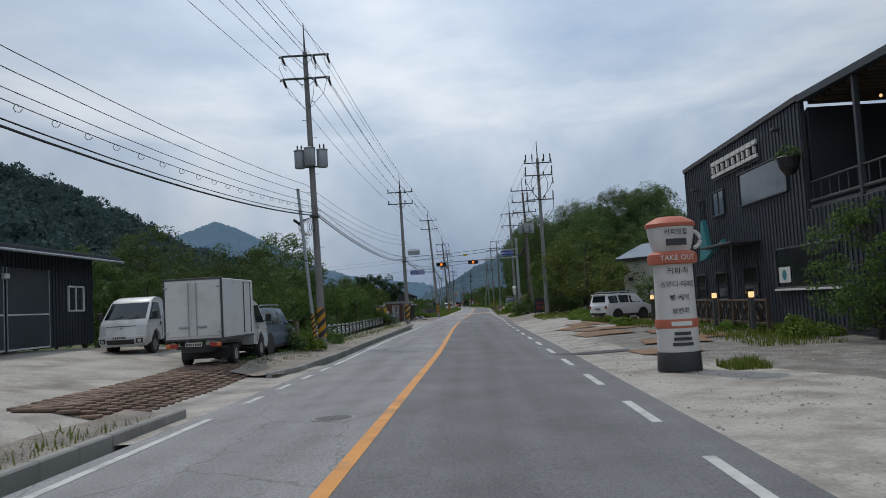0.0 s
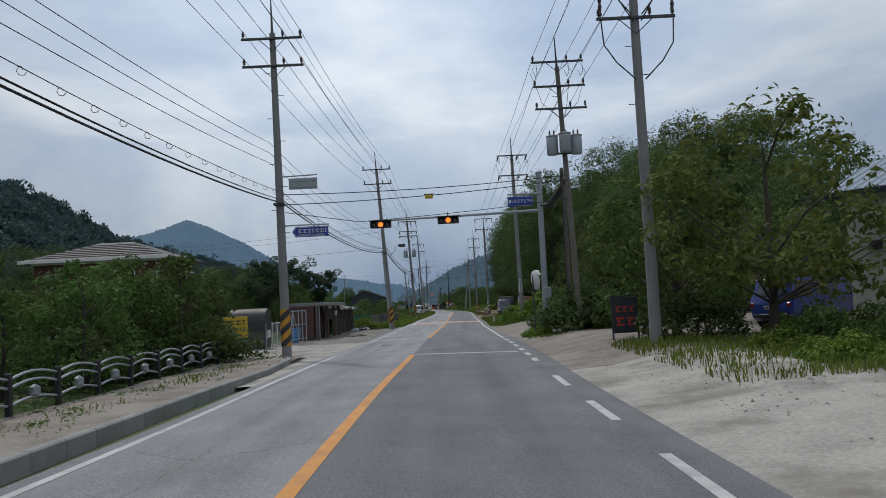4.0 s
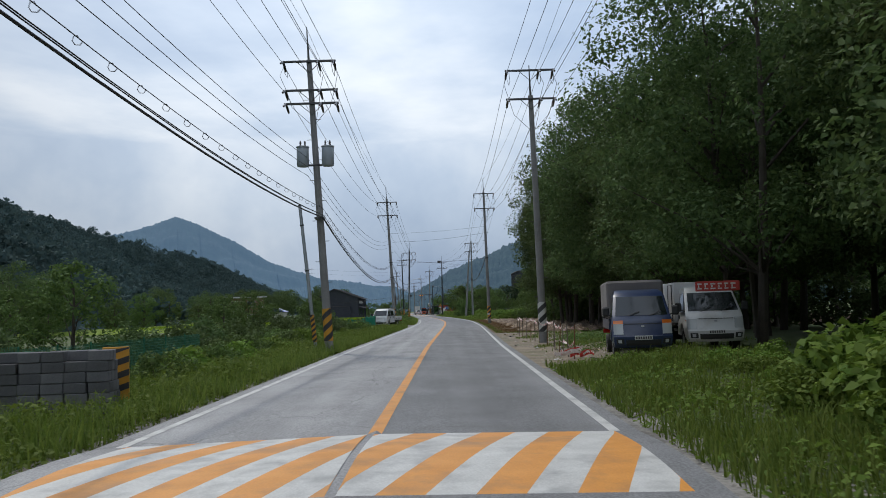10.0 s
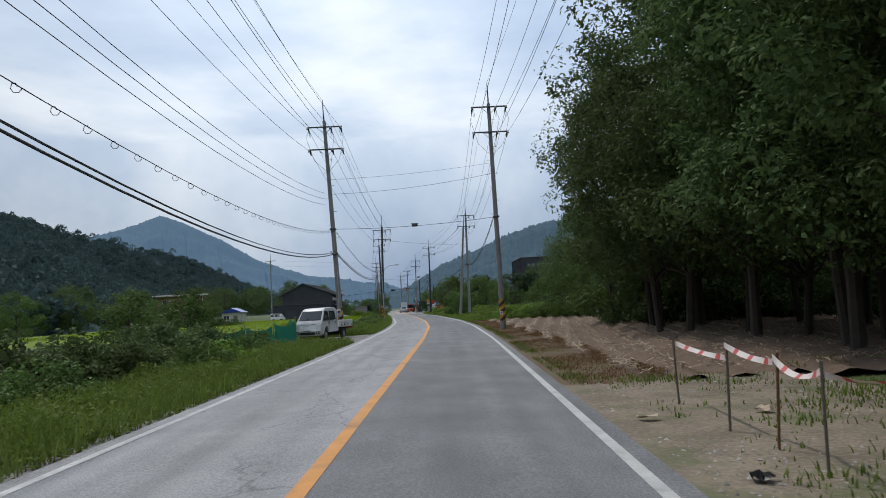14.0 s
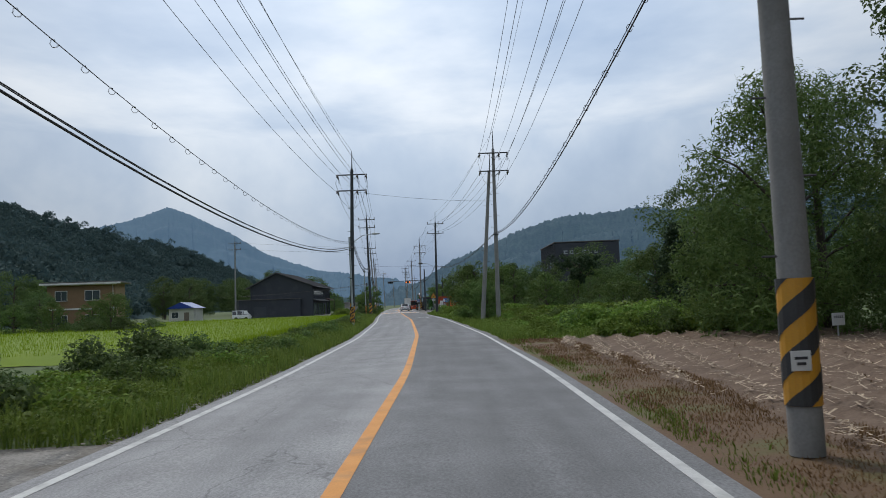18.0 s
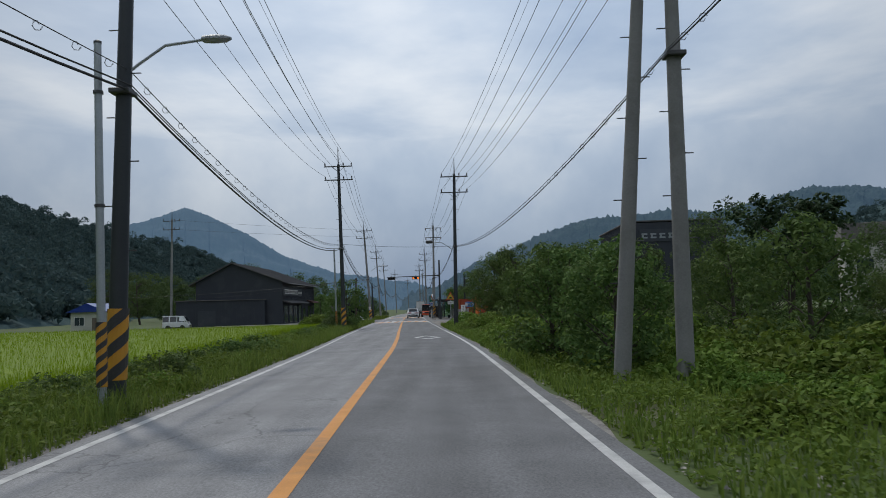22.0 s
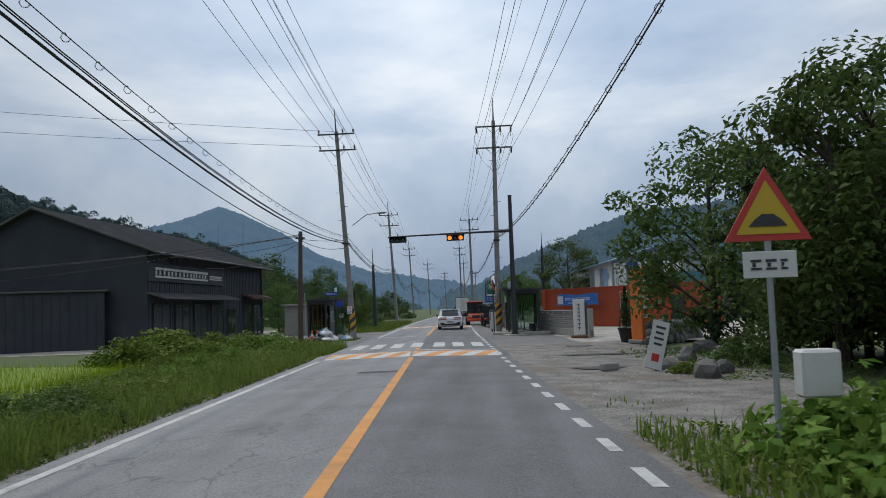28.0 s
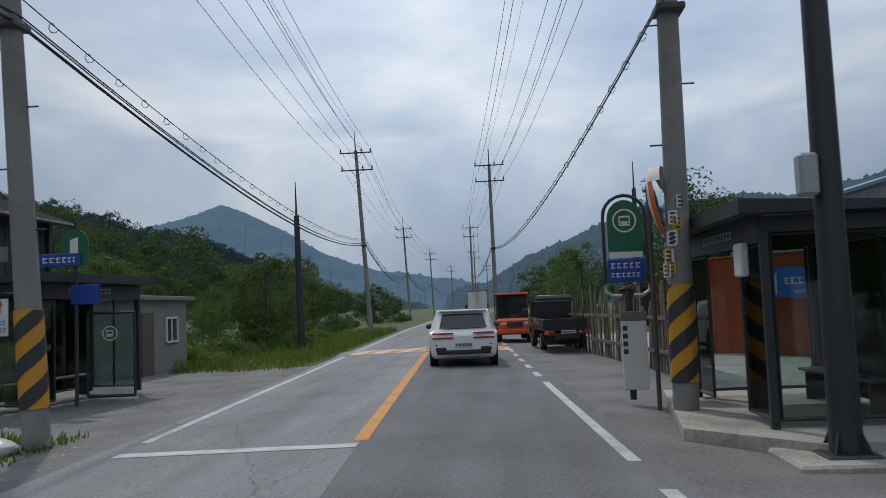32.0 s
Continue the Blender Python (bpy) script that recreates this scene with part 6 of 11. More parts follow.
def herbs(name, spots, per, height, seed, material, label, size=0.09):
    """Low leafy weeds: leaves on unseen stalks over stretches (u0, u1, y0, y1, thickness), as one mesh; they rise away from the road."""
    rng = np.random.default_rng(seed)
    P, N, S = [], [], []
    for u0, u1, y0, y1, dens in spots:
        n = int(abs(u1 - u0) * (y1 - y0) * dens * per)
        y, t = rng.uniform(y0, y1, n), rng.uniform(0, 1, n)
        x = cx(y) + u0 + (u1 - u0) * t
        lump = 0.55 + 0.45 * soft_noise(x * 1.3, y * 1.3, seed) + 0.25 * soft_noise(x * 3.1, y * 3.1, seed + 2)
        top = height * np.clip(lump, 0.12, 1.3) * np.clip(0.3 + t * abs(u1 - u0) * 0.8, 0, 1)
        z = ground_z(x, y) - 0.05 + top * np.sqrt(rng.uniform(0.05, 1, n))
        P.append(np.stack([x, y, z], 1))
        N.append(np.stack([rng.normal(0, 0.5, n), rng.normal(0, 0.5, n), np.full(n, 1.0)], 1))
        S.append(size * rng.uniform(0.6, 1.4, n))
    P, N, S = np.concatenate(P), np.concatenate(N), np.concatenate(S)
    v, f = leaf_quads(P, N, S, rng, 0.55)
    return tagged(new(name, raw_mesh(name, v, f, material)), label, "weeds", kind="stuff")
# left of the road
scatter(["mid", "broad", "mid"], -26, -15, 34, 58, 11, 0.5, 0.75, 1)
scatter(["bush2", "small"], -24, -13, 56, 86, 14, 0.5, 0.75, 101)
scatter(["small", "bush2", "small"], -12.5, -8.8, 38, 78, 24, 0.6, 0.95, 2)
scatter(["mid", "broad"], -17, -10.5, 35, 48, 6, 0.5, 0.65, 102)
scatter(["mid", "broad"], -16.5, -10.5, 49, 69, 11, 0.62, 0.85, 104)
scatter(["bush2", "small"], -9.6, -8.4, 66, 76.5, 5, 0.75, 0.95, 105)
plant("small", -8.7, 74.3, 1.0)
plant("small", -9.6, 71.5, 0.95)
plant("bush2", -7.9, 76.6, 0.95)
plant("bush2", -7.6, 32.6, 0.7)
plant("vine", -7.0, 34.2, 0.7)
plant("small", -9.2, 36.5, 0.7)
plant("small", -8.6, 42.0, 0.7)
plant("bush2", -8.2, 77.4, 0.6)
plant("mid", 16.6, 52.6, 0.95)
plant("small", 11.7, 51.6, 0.62)
plant("bush", 11.2, 50.2, 0.9)
plant("bush2", 12.6, 53.0, 0.8)
plant("yellow", 10.4, 69.2, 1.15)
plant("mid", 8.6, 73.0, 1.05)
plant("bush2", 8.4, 70.6, 0.9)
plant("bush", 10.9, 66.8, 0.75)
plant("bush", 13.4, 67.2, 0.7)
plant("weed", 15.6, 65.4, 0.8)
plant("weed", 12.0, 64.4, 0.7)
scatter(["broad", "broad2"], -60, -30, 60, 180, 26, 0.55, 0.85, 3)
scatter(["mid", "broad"], -24, -14, 120, 150, 9, 0.6, 0.8, 4)
scatter(["bush2", "bush", "small"], -18, -12, 126, 152, 16, 0.7, 1.2, 5)
scatter(["bush2", "bush", "small"], -16, -7.5, 152, 205, 32, 0.7, 1.15, 51)
scatter(["bush", "weed", "vine"], -9.5, -6.8, 152, 198, 16, 0.6, 0.9, 6)
scatter(["weed2", "vine"], -11.5, -7.5, 118, 152, 34, 0.5, 0.8, 61)
scatter(["broad", "mid"], -69, -48, 180, 345, 26, 0.8, 1.2, 7)
scatter(["bush2", "vine"], -12, -7.5, 212, 240, 10, 0.6, 1.0, 8)
scatter(["broad", "mid", "broad2"], -62, -26, 400, 520, 26, 0.8, 1.2, 9)
scatter(["small", "bush2", "mid"], -26, -6.8, 384, 470, 44, 0.55, 0.85, 10)
plant("small", -6.9, 319.5, 1.1)
plant("small", -7.8, 321.5, 0.9)
plant("bush2", -7.4, 317.0, 0.8)
# right of the road
scatter(["broad2", "broad"], 13, 27, 86, 112, 12, 0.85, 1.1, 11)
scatter(["yellow"], 10.5, 15, 80, 88, 3, 0.8, 0.95, 12)
scatter(["forest", "forest2"], 11.0, 15.5, 112, 203, 24, 0.85, 1.05, 13)
scatter(["forest", "forest2"], 15, 20, 106, 205, 22, 0.85, 1.05, 131)
scatter(["bush2", "small"], 20, 26, 104, 210, 24, 1.2, 1.7, 132)
scatter(["forest", "forest2"], 18, 32, 100, 215, 16, 0.9, 1.1, 14)
scatter(["bush2", "vine"], 8.6, 11.5, 108, 127, 13, 1.0, 1.5, 15)
scatter(["vine"], 7.4, 9.2, 108, 124, 9, 1.1, 1.5, 151)
for x, y, s in ((9.6, 111.5, 1.9), (10.6, 114.5, 2.1), (9.9, 118.5, 1.8), (11.5, 110.5, 2.0)):
    plant("vine", x, y, s)
scatter(["weed", "vine", "bush"], 5.8, 8.0, 110, 126, 18, 0.7, 1.05, 16)
scatter(["weed", "weed2"], 5.8, 9.0, 126, 137, 10, 0.5, 0.7, 161)
scatter(["vine"], 7.8, 9.4, 124, 130, 5, 0.95, 1.2, 162)
plant("willow", 17.9, 233.5, 1.05)
plant("willow", 21.0, 236, 1.1)
plant("conifer", 17.2, 246, 0.72)
plant("broad2", 23.0, 216, 1.0)
plant("forest", 22.0, 222, 0.85)
plant("broad2", 20.6, 243, 0.7)
plant("broad2", 19.8, 250, 0.78)
plant("willow", 21.8, 255, 0.72)
plant("mid", 16.6, 248.5, 0.8)
plant("small", 15.4, 252, 0.8)
plant("forest2", 20.0, 214, 1.05)
plant("forest", 23.0, 226, 1.05)
plant("conifer", 18.6, 244.5, 0.8)
scatter(["vine", "bush"], 8.5, 16, 236, 262, 20, 0.8, 1.2, 17)
scatter(["vine"], 10.5, 18, 236, 248, 14, 1.0, 1.35, 171)
scatter(["small"], 4.8, 6.4, 266, 274, 4, 0.75, 0.95, 18)
scatter(["bush2", "small", "bush"], 8.5, 18, 264, 326, 34, 0.7, 1.0, 19)
plant("broad", 16.2, 316, 0.72)
plant("mid", 13.6, 312, 1.1)
plant("broad", 19.5, 320, 0.8)
scatter(["mid", "small"], 11, 17, 324, 346, 11, 1.15, 1.4, 191)
scatter(["conifer"], 12, 18, 326, 345, 5, 0.8, 1.0, 192)
scatter(["weed", "vine", "weed2"], 5.6, 10, 272, 326, 62, 0.8, 1.15, 20)
scatter(["weed", "weed2"], 4.6, 5.6, 272, 322, 30, 0.5, 0.7, 201)
scatter(["broad", "mid"], 20, 60, 258, 300, 14, 0.4, 0.6, 21)
scatter(["broad", "mid"], 20, 60, 300, 345, 20, 0.75, 1.0, 211)
plant("mid", 9.1, 338.2, 0.95, rz=0)
plant("small", 8.2, 339.4, 0.8, rz=0)
plant("bush", 6.0, 337.0, 0.7)
plant("mid", 9.8, 338.5, 0.95)
plant("weed2", 4.2, 335.4, 0.6)
plant("mid", 9.5, 341, 0.9)
scatter(["mid", "broad"], 8, 40, 400, 520, 30, 0.7, 1.1, 22)
scatter(["broad", "broad2"], -200, -70, 50, 520, 60, 1.0, 1.4, 23, False)
scatter(["broad", "broad2"], 60, 200, 50, 520, 60, 1.0, 1.4, 24, False)

scatter(["weed", "vine", "bush"], -9.4, -6.2, 130, 166, 30, 0.7, 1.0, 136)
scatter(["weed", "vine"], 9.5, 14, 238, 300, 22, 0.9, 1.3, 137)

scatter(["weed2", "weed", "bush"], -6.9, -5.0, 213, 338, 90, 0.55, 0.85, 138, flat=0.85)
scatter(["weed", "weed2"], 6.2, 9.5, 238, 272, 26, 0.7, 1.0, 139)

# dense weeds and grass of the verges
def lv(y0, y1):
    return [(float(ul(0.5 * (y0 + y1))) - 0.4, -6.3, y0, y1, 1.0), (-6.3, -8.8, y0, y1, 0.5)]


def rv(y0, y1, u1=8.2):
    a = float(ur(0.5 * (y0 + y1))) + 0.5
    return [(a, a + 2.2, y0, y1, 1.0), (a + 2.2, u1, y0, y1, 0.55)]


LEFT_VERGE = [q for y in np.arange(119, 199, 16) for q in lv(y, y + 16)] + [q for y in np.arange(211, 343, 12) for q in lv(y, y + 12)] + lv(343, 355)
for x, y, s in ((14.6, 170, 1.1), (14.6, 177, 1.15), (14.8, 184.5, 1.15), (14.6, 191.5, 1.1), (15.4, 199, 1.05)):
    plant("forest2", x, y, s)
scatter(["bush2", "small"], 11, 30, 203, 214, 20, 1.2, 1.7, 133)
scatter(["vine", "weed"], 8.2, 15, 240, 300, 60, 0.8, 1.2, 134)
scatter(["bush2", "bush"], -14, -8.8, 160, 200, 20, 0.8, 1.2, 135)
WOOD_VERGE = [q for y in np.arange(108, 139, 8) for q in rv(y, y + 8)]
RIGHT_VERGE = [q for y in np.arange(236, 322, 10) for q in rv(y, y + 10)]
FAR_VERGE = [(-3.9, -8.0, 380, 420, 0.7), (-8.6, -11.5, 366, 369, 0.7), (4.5, 6.0, 421, 440, 0.5)]
grass("verge_grass", LEFT_VERGE, 130, 0.5, 5, M["grass_blade"], "long green verge grass and weeds", 0.009, 0.75)
herbs("verge_weeds", LEFT_VERGE, 150, 0.62, 15, M["leaf_bright"], "dense low leafy weeds along the verge", 0.1)
grass("verge_grass", RIGHT_VERGE, 80, 0.36, 6, M["grass_blade"], "long green verge grass and weeds")
herbs("verge_weeds", RIGHT_VERGE, 130, 0.6, 16, M["leaf_bright"], "dense low leafy weeds along the verge", 0.1)
grass("verge_grass", WOOD_VERGE, 180, 0.34, 36, M["grass_blade"], "long yellow-green verge grass", 0.01)
herbs("verge_weeds", WOOD_VERGE, 100, 0.42, 37, M["leaf_bright"], "low leafy weeds among the verge grass")
grass("verge_grass", FAR_VERGE, 70, 0.4, 7, M["grass_blade"], "long green verge grass and weeds")
herbs("verge_weeds", FAR_VERGE, 50, 0.45, 17, M["leaf_bright"], "dense low leafy weeds along the verge")
grass("dry_grass", [(4.2, 6.6, 172, 238, 1.0)], 420, 0.085, 8, M["grass_dry"], "short dry reddish grass beside the field", 0.007, 1.1, 0.35)
grass("verge_grass", [(3.95, 4.5, 172, 240, 1.0)], 260, 0.12, 28, M["grass_blade"], "short green grass at the field's edge", 0.007, 0.9, 0.05)
grass("tuft_grass", [(3.9, 4.9, 172, 238, 0.2), (4.6, 9.0, 140, 173, 1.6), (5.6, 9.4, 143, 158, 3.0), (4.0, 5.6, 322, 330, 0.7), (9.0, 13, 140, 176, 0.5)], 80, 0.13, 10, M["grass_blade"], "sparse green grass tufts on sandy soil", 0.012, 0.7, -0.42)
herbs("verge_weeds", [(6.5, 9.5, 144, 162, 1.1), (5.4, 6.6, 143, 152, 0.35), (7.4, 11, 333, 345, 1.0), (6.0, 8.0, 152, 158, 1.0), (-7.0, -5.5, 26, 78, 1.1), (-6.2, -4.6, 26, 78, 0.2), (-9.5, -6.5, 37, 80, 0.6)], 60, 0.3, 18, M["leaf_mid"], "low leafy weeds on dusty ground")
# ---- vehicles: x to the right, y ahead, origin under the middle ----
def wheel(ob, x, y, r=0.33, w=0.2):
    s = 1 if x > 0 else -1
    sec = [(0.62, -0.5), (0.94, -0.5), (1.0, -0.38), (1.0, 0.38), (0.94, 0.5), (0.62, 0.5)]
    def turned(profile, sides=20):
        v, f, n = [], [], len(profile)
        for i in range(sides):
            a = 2 * math.pi * i / sides
            v += [(x + b * w, y + k * r * math.cos(a), r + k * r * math.sin(a)) for k, b in profile]
        for i in range(sides):
            for j in range(n - 1):
                a, b = i * n, ((i + 1) % sides) * n
                f.append((a + j, a + j + 1, b + j + 1, b + j))
        return Geo().add(v, f)
    t = part("wheel", turned(sec), M["tyre"], ob, smooth=True)
    part("rim", turned([(0.02, s * 0.3), (0.2, s * 0.34), (0.5, s * 0.28), (0.62, s * 0.45), (0.64, -s * 0.3)]), M["rim"], t, smooth=True)
    for k in range(5):
        a = 2 * math.pi * k / 5
        part("spoke", Geo().box((x + s * w * 0.38, y + r * 0.33 * math.cos(a), r + r * 0.33 * math.sin(a)), (0.03, 0.07 + 0.12 * abs(math.cos(a)), 0.07 + 0.12 * abs(math.sin(a))), 0.01), M["rim"], t)
    return t


def number_plate(ob, x, y, z, s, w=0.5):
    """A plate whose characters are plain bars; s: 1 looks ahead, -1 back."""
    p = part("number_plate", Geo().box((x, y, z), (w, 0.015, 0.12), 0.004), M["plate"], ob, "white number plate")
    for i in range(7):
        part("plate_bar", Geo().box((x - w * 0.4 + i * w * 0.133, y + s * 0.011, z), (w * 0.085, 0.006, 0.07)), M["ink"], p)


def cab_truck(x, y, z, rz, colour, bed, double=False, label="", lights_amber=False):
    """A one-ton forward-control pickup truck."""
    ob = thing("truck", x, y, z, rz, label, "truck", "parked trucks")
    back = -0.25 if double else 0.75
    c = M[colour]
    FZ, FY = [0.3, 0.4, 0.62, 0.68, 1.0, 1.14, 1.22, 1.8, 1.9, 1.97], [2.42, 2.5, 2.53, 2.49, 2.44, 2.36, 2.27, 1.78, 1.62, 1.3]

    def half(z):
        return float(np.interp(z, [0.3, 0.6, 1.15, 1.85, 1.97], [0.80, 0.84, 0.84, 0.735, 0.66]))

    def skin(q, y, z, off=0.0):
        """A point of the cab: q from -1 to 1 across; the front bows and the sides lean in."""
        bow = 0.13 * abs(q) ** 3.5 * min(1.0, max(0.0, (y - 1.3) / 0.5))
        return (q * half(z), y - bow + off, z)

    def front_patch(q0, q1, zs, off, nx=5):
        """A closed plate that follows the cab's front."""
        g, qs = Geo(), np.linspace(q0, q1, nx)
        top = [skin(q, float(np.interp(z, FZ, FY)), z, off) for z in zs for q in qs]
        low = [skin(q, float(np.interp(z, FZ, FY)), z, -0.02) for z in zs for q in qs]
        n, r = nx, len(zs)
        f = []
        for i in range(r - 1):
            for k in range(n - 1):
                a = i * n + k
                f += [(a, a + 1, a + n + 1, a + n), (r * n + a, r * n + a + n, r * n + a + n + 1, r * n + a + 1)]
        rim = [k for k in range(n)] + [i * n + n - 1 for i in range(1, r)] + [(r - 1) * n + k for k in range(n - 2, -1, -1)] + [i * n for i in range(r - 2, 0, -1)]
        f += [(rim[k], rim[(k + 1) % len(rim)], r * n + rim[(k + 1) % len(rim)], r * n + rim[k]) for k in range(len(rim))]
        return g.add(top + low, f)

    prof = [(y, z) for z, y in zip(FZ, FY)] + [(back + 0.35, 2.0), (back + 0.08, 1.98), (back, 1.88), (back, 0.5), (1.2, 0.46)]
    prof += [(1.62 - 0.42 * math.cos(a), 0.46 + 0.4 * math.sin(a)) for a in np.linspace(0.15, math.pi - 0.15, 8)] + [(2.06, 0.42)]
    qs = [-1, -0.97, -0.9, -0.75, -0.5, -0.2, 0.2, 0.5, 0.75, 0.9, 0.97, 1]
    g, n = Geo(), len(prof)
    v = []
    for q in qs:
        k = 1 - 0.012 * max(0.0, (abs(q) - 0.9) / 0.1)
        v += [skin(q, 1.0 + (y - 1.0) * k, 1.0 + (z - 1.0) * k) for y, z in prof]
    f = [(i * n + k, i * n + (k + 1) % n, (i + 1) * n + (k + 1) % n, (i + 1) * n + k) for i in range(len(qs) - 1) for k in range(n)]
    f += [tuple(range(n)), tuple(range((len(qs) - 1) * n, len(qs) * n))]
    body = part("cab", g.add(v, f), c, ob, smooth=True)
    part("wheel_well", Geo().box((0, 1.62, 0.62), (1.5, 0.8, 0.5), 0.02), M["trim_black"], body)
    part("windscreen", front_patch(-0.9, 0.9, [1.235, 1.4, 1.6, 1.79], 0.012, 9), M["glass_dark"], body, "dark windscreen")
    for s in (-1, 1):
        def pane(pts, s=s):
            return Geo().add([(s * (half(z) + d), y, z) for d in (0.006, -0.01) for y, z in pts], [(0, 1, 2, 3), (4, 5, 6, 7), (0, 1, 5, 4), (1, 2, 6, 5), (2, 3, 7, 6), (3, 0, 4, 7)])
        part("side_window", pane([(1.98, 1.2), (1.14, 1.2), (1.14, 1.78), (1.56, 1.79)]), M["glass_dark"], body)
        if double:
            part("side_window", pane([(0.98, 1.2), (0.12, 1.24), (0.12, 1.76), (0.98, 1.78)]), M["glass_dark"], body)
            part("door_handle", Geo().box((s * 0.845, 0.18, 1.04), (0.03, 0.06, 0.14), 0.012), M["trim_black"], body)
            part("door_seam", Geo().box((s * 0.842, 0.02, 1.0), (0.008, 0.012, 0.9)), M["trim_black"], body)
        part("door_handle", Geo().box((s * 0.845, 1.2, 1.04), (0.03, 0.06, 0.14), 0.012), M["trim_black"], body)
        part("door_seam", Geo().box((s * 0.842, 1.07, 0.95), (0.008, 0.012, 0.8)), M["trim_black"], body)
        arm = part("mirror", Geo().box((s * 1.0, 1.98, 1.36), (0.2, 0.1, 0.28), 0.04), M["trim_black"], body, "black wing mirror")
        part("mirror_arm", Geo().tube([(s * 0.8, 2.0, 1.22), (s * 0.98, 2.0, 1.3)], 0.02, 6), M["trim_black"], arm)
        part("headlight", front_patch(s * 0.66, s * 0.985, [0.7, 0.8, 0.9, 1.0, 1.04], 0.016, 4), M["lamp_clear"], body, "clear headlight")
        if lights_amber:
            part("indicator", front_patch(s * 0.66, s * 0.985, [1.0, 1.06, 1.1], 0.018, 4), M["lamp_amber"], body, "amber indicator")
        part("side_marker", Geo().box((s * 0.842, 2.2, 0.96), (0.02, 0.1, 0.04), 0.008), M["lamp_amber"], body)
        pod = part("fog_pod", front_patch(s * 0.66, s * 0.92, [0.42, 0.5, 0.57], 0.05, 4), M["trim_black"], body)
        part("fog_lamp", front_patch(s * 0.74, s * 0.86, [0.45, 0.54], 0.06, 3), M["lamp_clear"], pod)
        wheel(ob, s * 0.72, 1.62, 0.32)
        wheel(ob, s * 0.72, -1.15, 0.3)
        part("wiper", Geo().tube([(s * 0.3 + 0.1, 2.31, 1.22), (s * 0.3 - 0.25, 2.2, 1.36)], 0.012, 4), M["trim_black"], body)
    part("bumper", front_patch(-0.99, 0.99, [0.32, 0.4, 0.52, 0.63, 0.66], 0.035, 13), c, ob)
    part("grille", front_patch(-0.6, 0.6, [0.38, 0.45, 0.54], 0.05, 9), M["trim_black"], ob, "black lower grille")
    part("grille_line", front_patch(-0.62, 0.62, [0.985, 1.005], 0.012, 7), M["trim_black"], ob)
    part("badge", front_patch(-0.05, 0.05, [0.9, 0.95], 0.016, 3), M["rim"], ob)
    number_plate(ob, 0, 2.595, 0.6, 1)
    part("chassis", Geo().box((0, -0.9, 0.5), (0.8, 3.3, 0.16), 0.02), M["trim_black"], ob)
    part("mudguard", Geo().box((0, -1.62, 0.36), (1.5, 0.03, 0.3), 0.005), M["trim_black"], ob)
    front = back - 0.12
    mid, ln = (front - 2.55) / 2, front + 2.55
    if bed == "flat":
        part("bed_floor", Geo().box((0, mid, 0.76), (1.62, ln, 0.08), 0.01), c, ob)
        for s in (-1, 1):
            g = part("bed_side", Geo().box((s * 0.83, mid, 0.96), (0.04, ln, 0.36), 0.01), c, ob)
            for q in np.linspace(-2.3, front - 0.3, 4):
                part("hinge", Geo().box((s * 0.86, q, 0.86), (0.03, 0.06, 0.12), 0.005), M["trim_black"], g)
        part("tailgate", Geo().box((0, -2.53, 0.96), (1.62, 0.04, 0.36), 0.01), c, ob)
        part("guard_frame", Geo().tube([(-0.75, front, 0.95), (-0.75, front, 1.75), (0.75, front, 1.75), (0.75, front, 0.95)], 0.025, 6), c, ob)
    else:
        top = {"box": 2.62, "lowbox": 2.16}.get(bed, 2.3)
        boxed = bed in ("box", "lowbox")
        m2 = M["white_panel"] if boxed else M["canvas"]
        base = 0.84 if boxed else 1.12
        part("cargo_box", Geo().box((0, mid, (base + top) / 2), (1.74, ln, top - base), 0.02 if boxed else 0.07), m2, ob, "white boxed cargo body" if boxed else "grey canvas cargo cover")
        if boxed:
            for s in (-1, 1):
                d = part("rear_door", Geo().box((s * 0.43, -2.56, (base + top) / 2), (0.78, 0.03, top - base - 0.16), 0.01), m2, ob)
                part("lock_rod", Geo().cyl((s * 0.12, -2.6, base + 0.1), (s * 0.12, -2.6, top - 0.12), 0.016, sides=6), M["galvanized"], d)
                part("latch", Geo().box((s * 0.27, -2.6, base + 0.36), (0.3, 0.04, 0.06), 0.01), M["galvanized"], d)
                for hz in (base + 0.2, top - 0.25):
                    part("hinge", Geo().box((s * 0.8, -2.59, hz), (0.12, 0.03, 0.05), 0.006), M["galvanized"], d)
                part("corner_post", Geo().box((s * 0.865, -2.52, (base + top) / 2), (0.05, 0.09, top - base + 0.03), 0.01), M["steel_dark"], ob)
            part("roof_edge", Geo().box((0, -2.53, top), (1.78, 0.09, 0.06), 0.01), M["steel_dark"], ob)
            part("floor_edge", Geo().box((0, mid, base - 0.02), (1.76, ln, 0.07), 0.01), M["steel_dark"], ob)
            part("side_door", Geo().box((0.875, front - 0.7, (base + top) / 2), (0.02, 0.66, top - base - 0.2), 0.008), m2, ob)
            part("door_frame", Geo().tube([(0.885, front - 1.05, base + 0.08), (0.885, front - 1.05, top - 0.08), (0.885, front - 0.35, top - 0.08), (0.885, front - 0.35, base + 0.08)], 0.018, 5), M["steel_dark"], ob)
        else:
            part("bed_side", Geo().box((0, mid, 0.96), (1.68, ln, 0.34), 0.015), c, ob)
            for k in range(3):
                part("strap", Geo().box((0, -2.1 + k * 1.05, 1.14), (1.76, 0.05, 0.05), 0.01), M["trim_black"], ob)
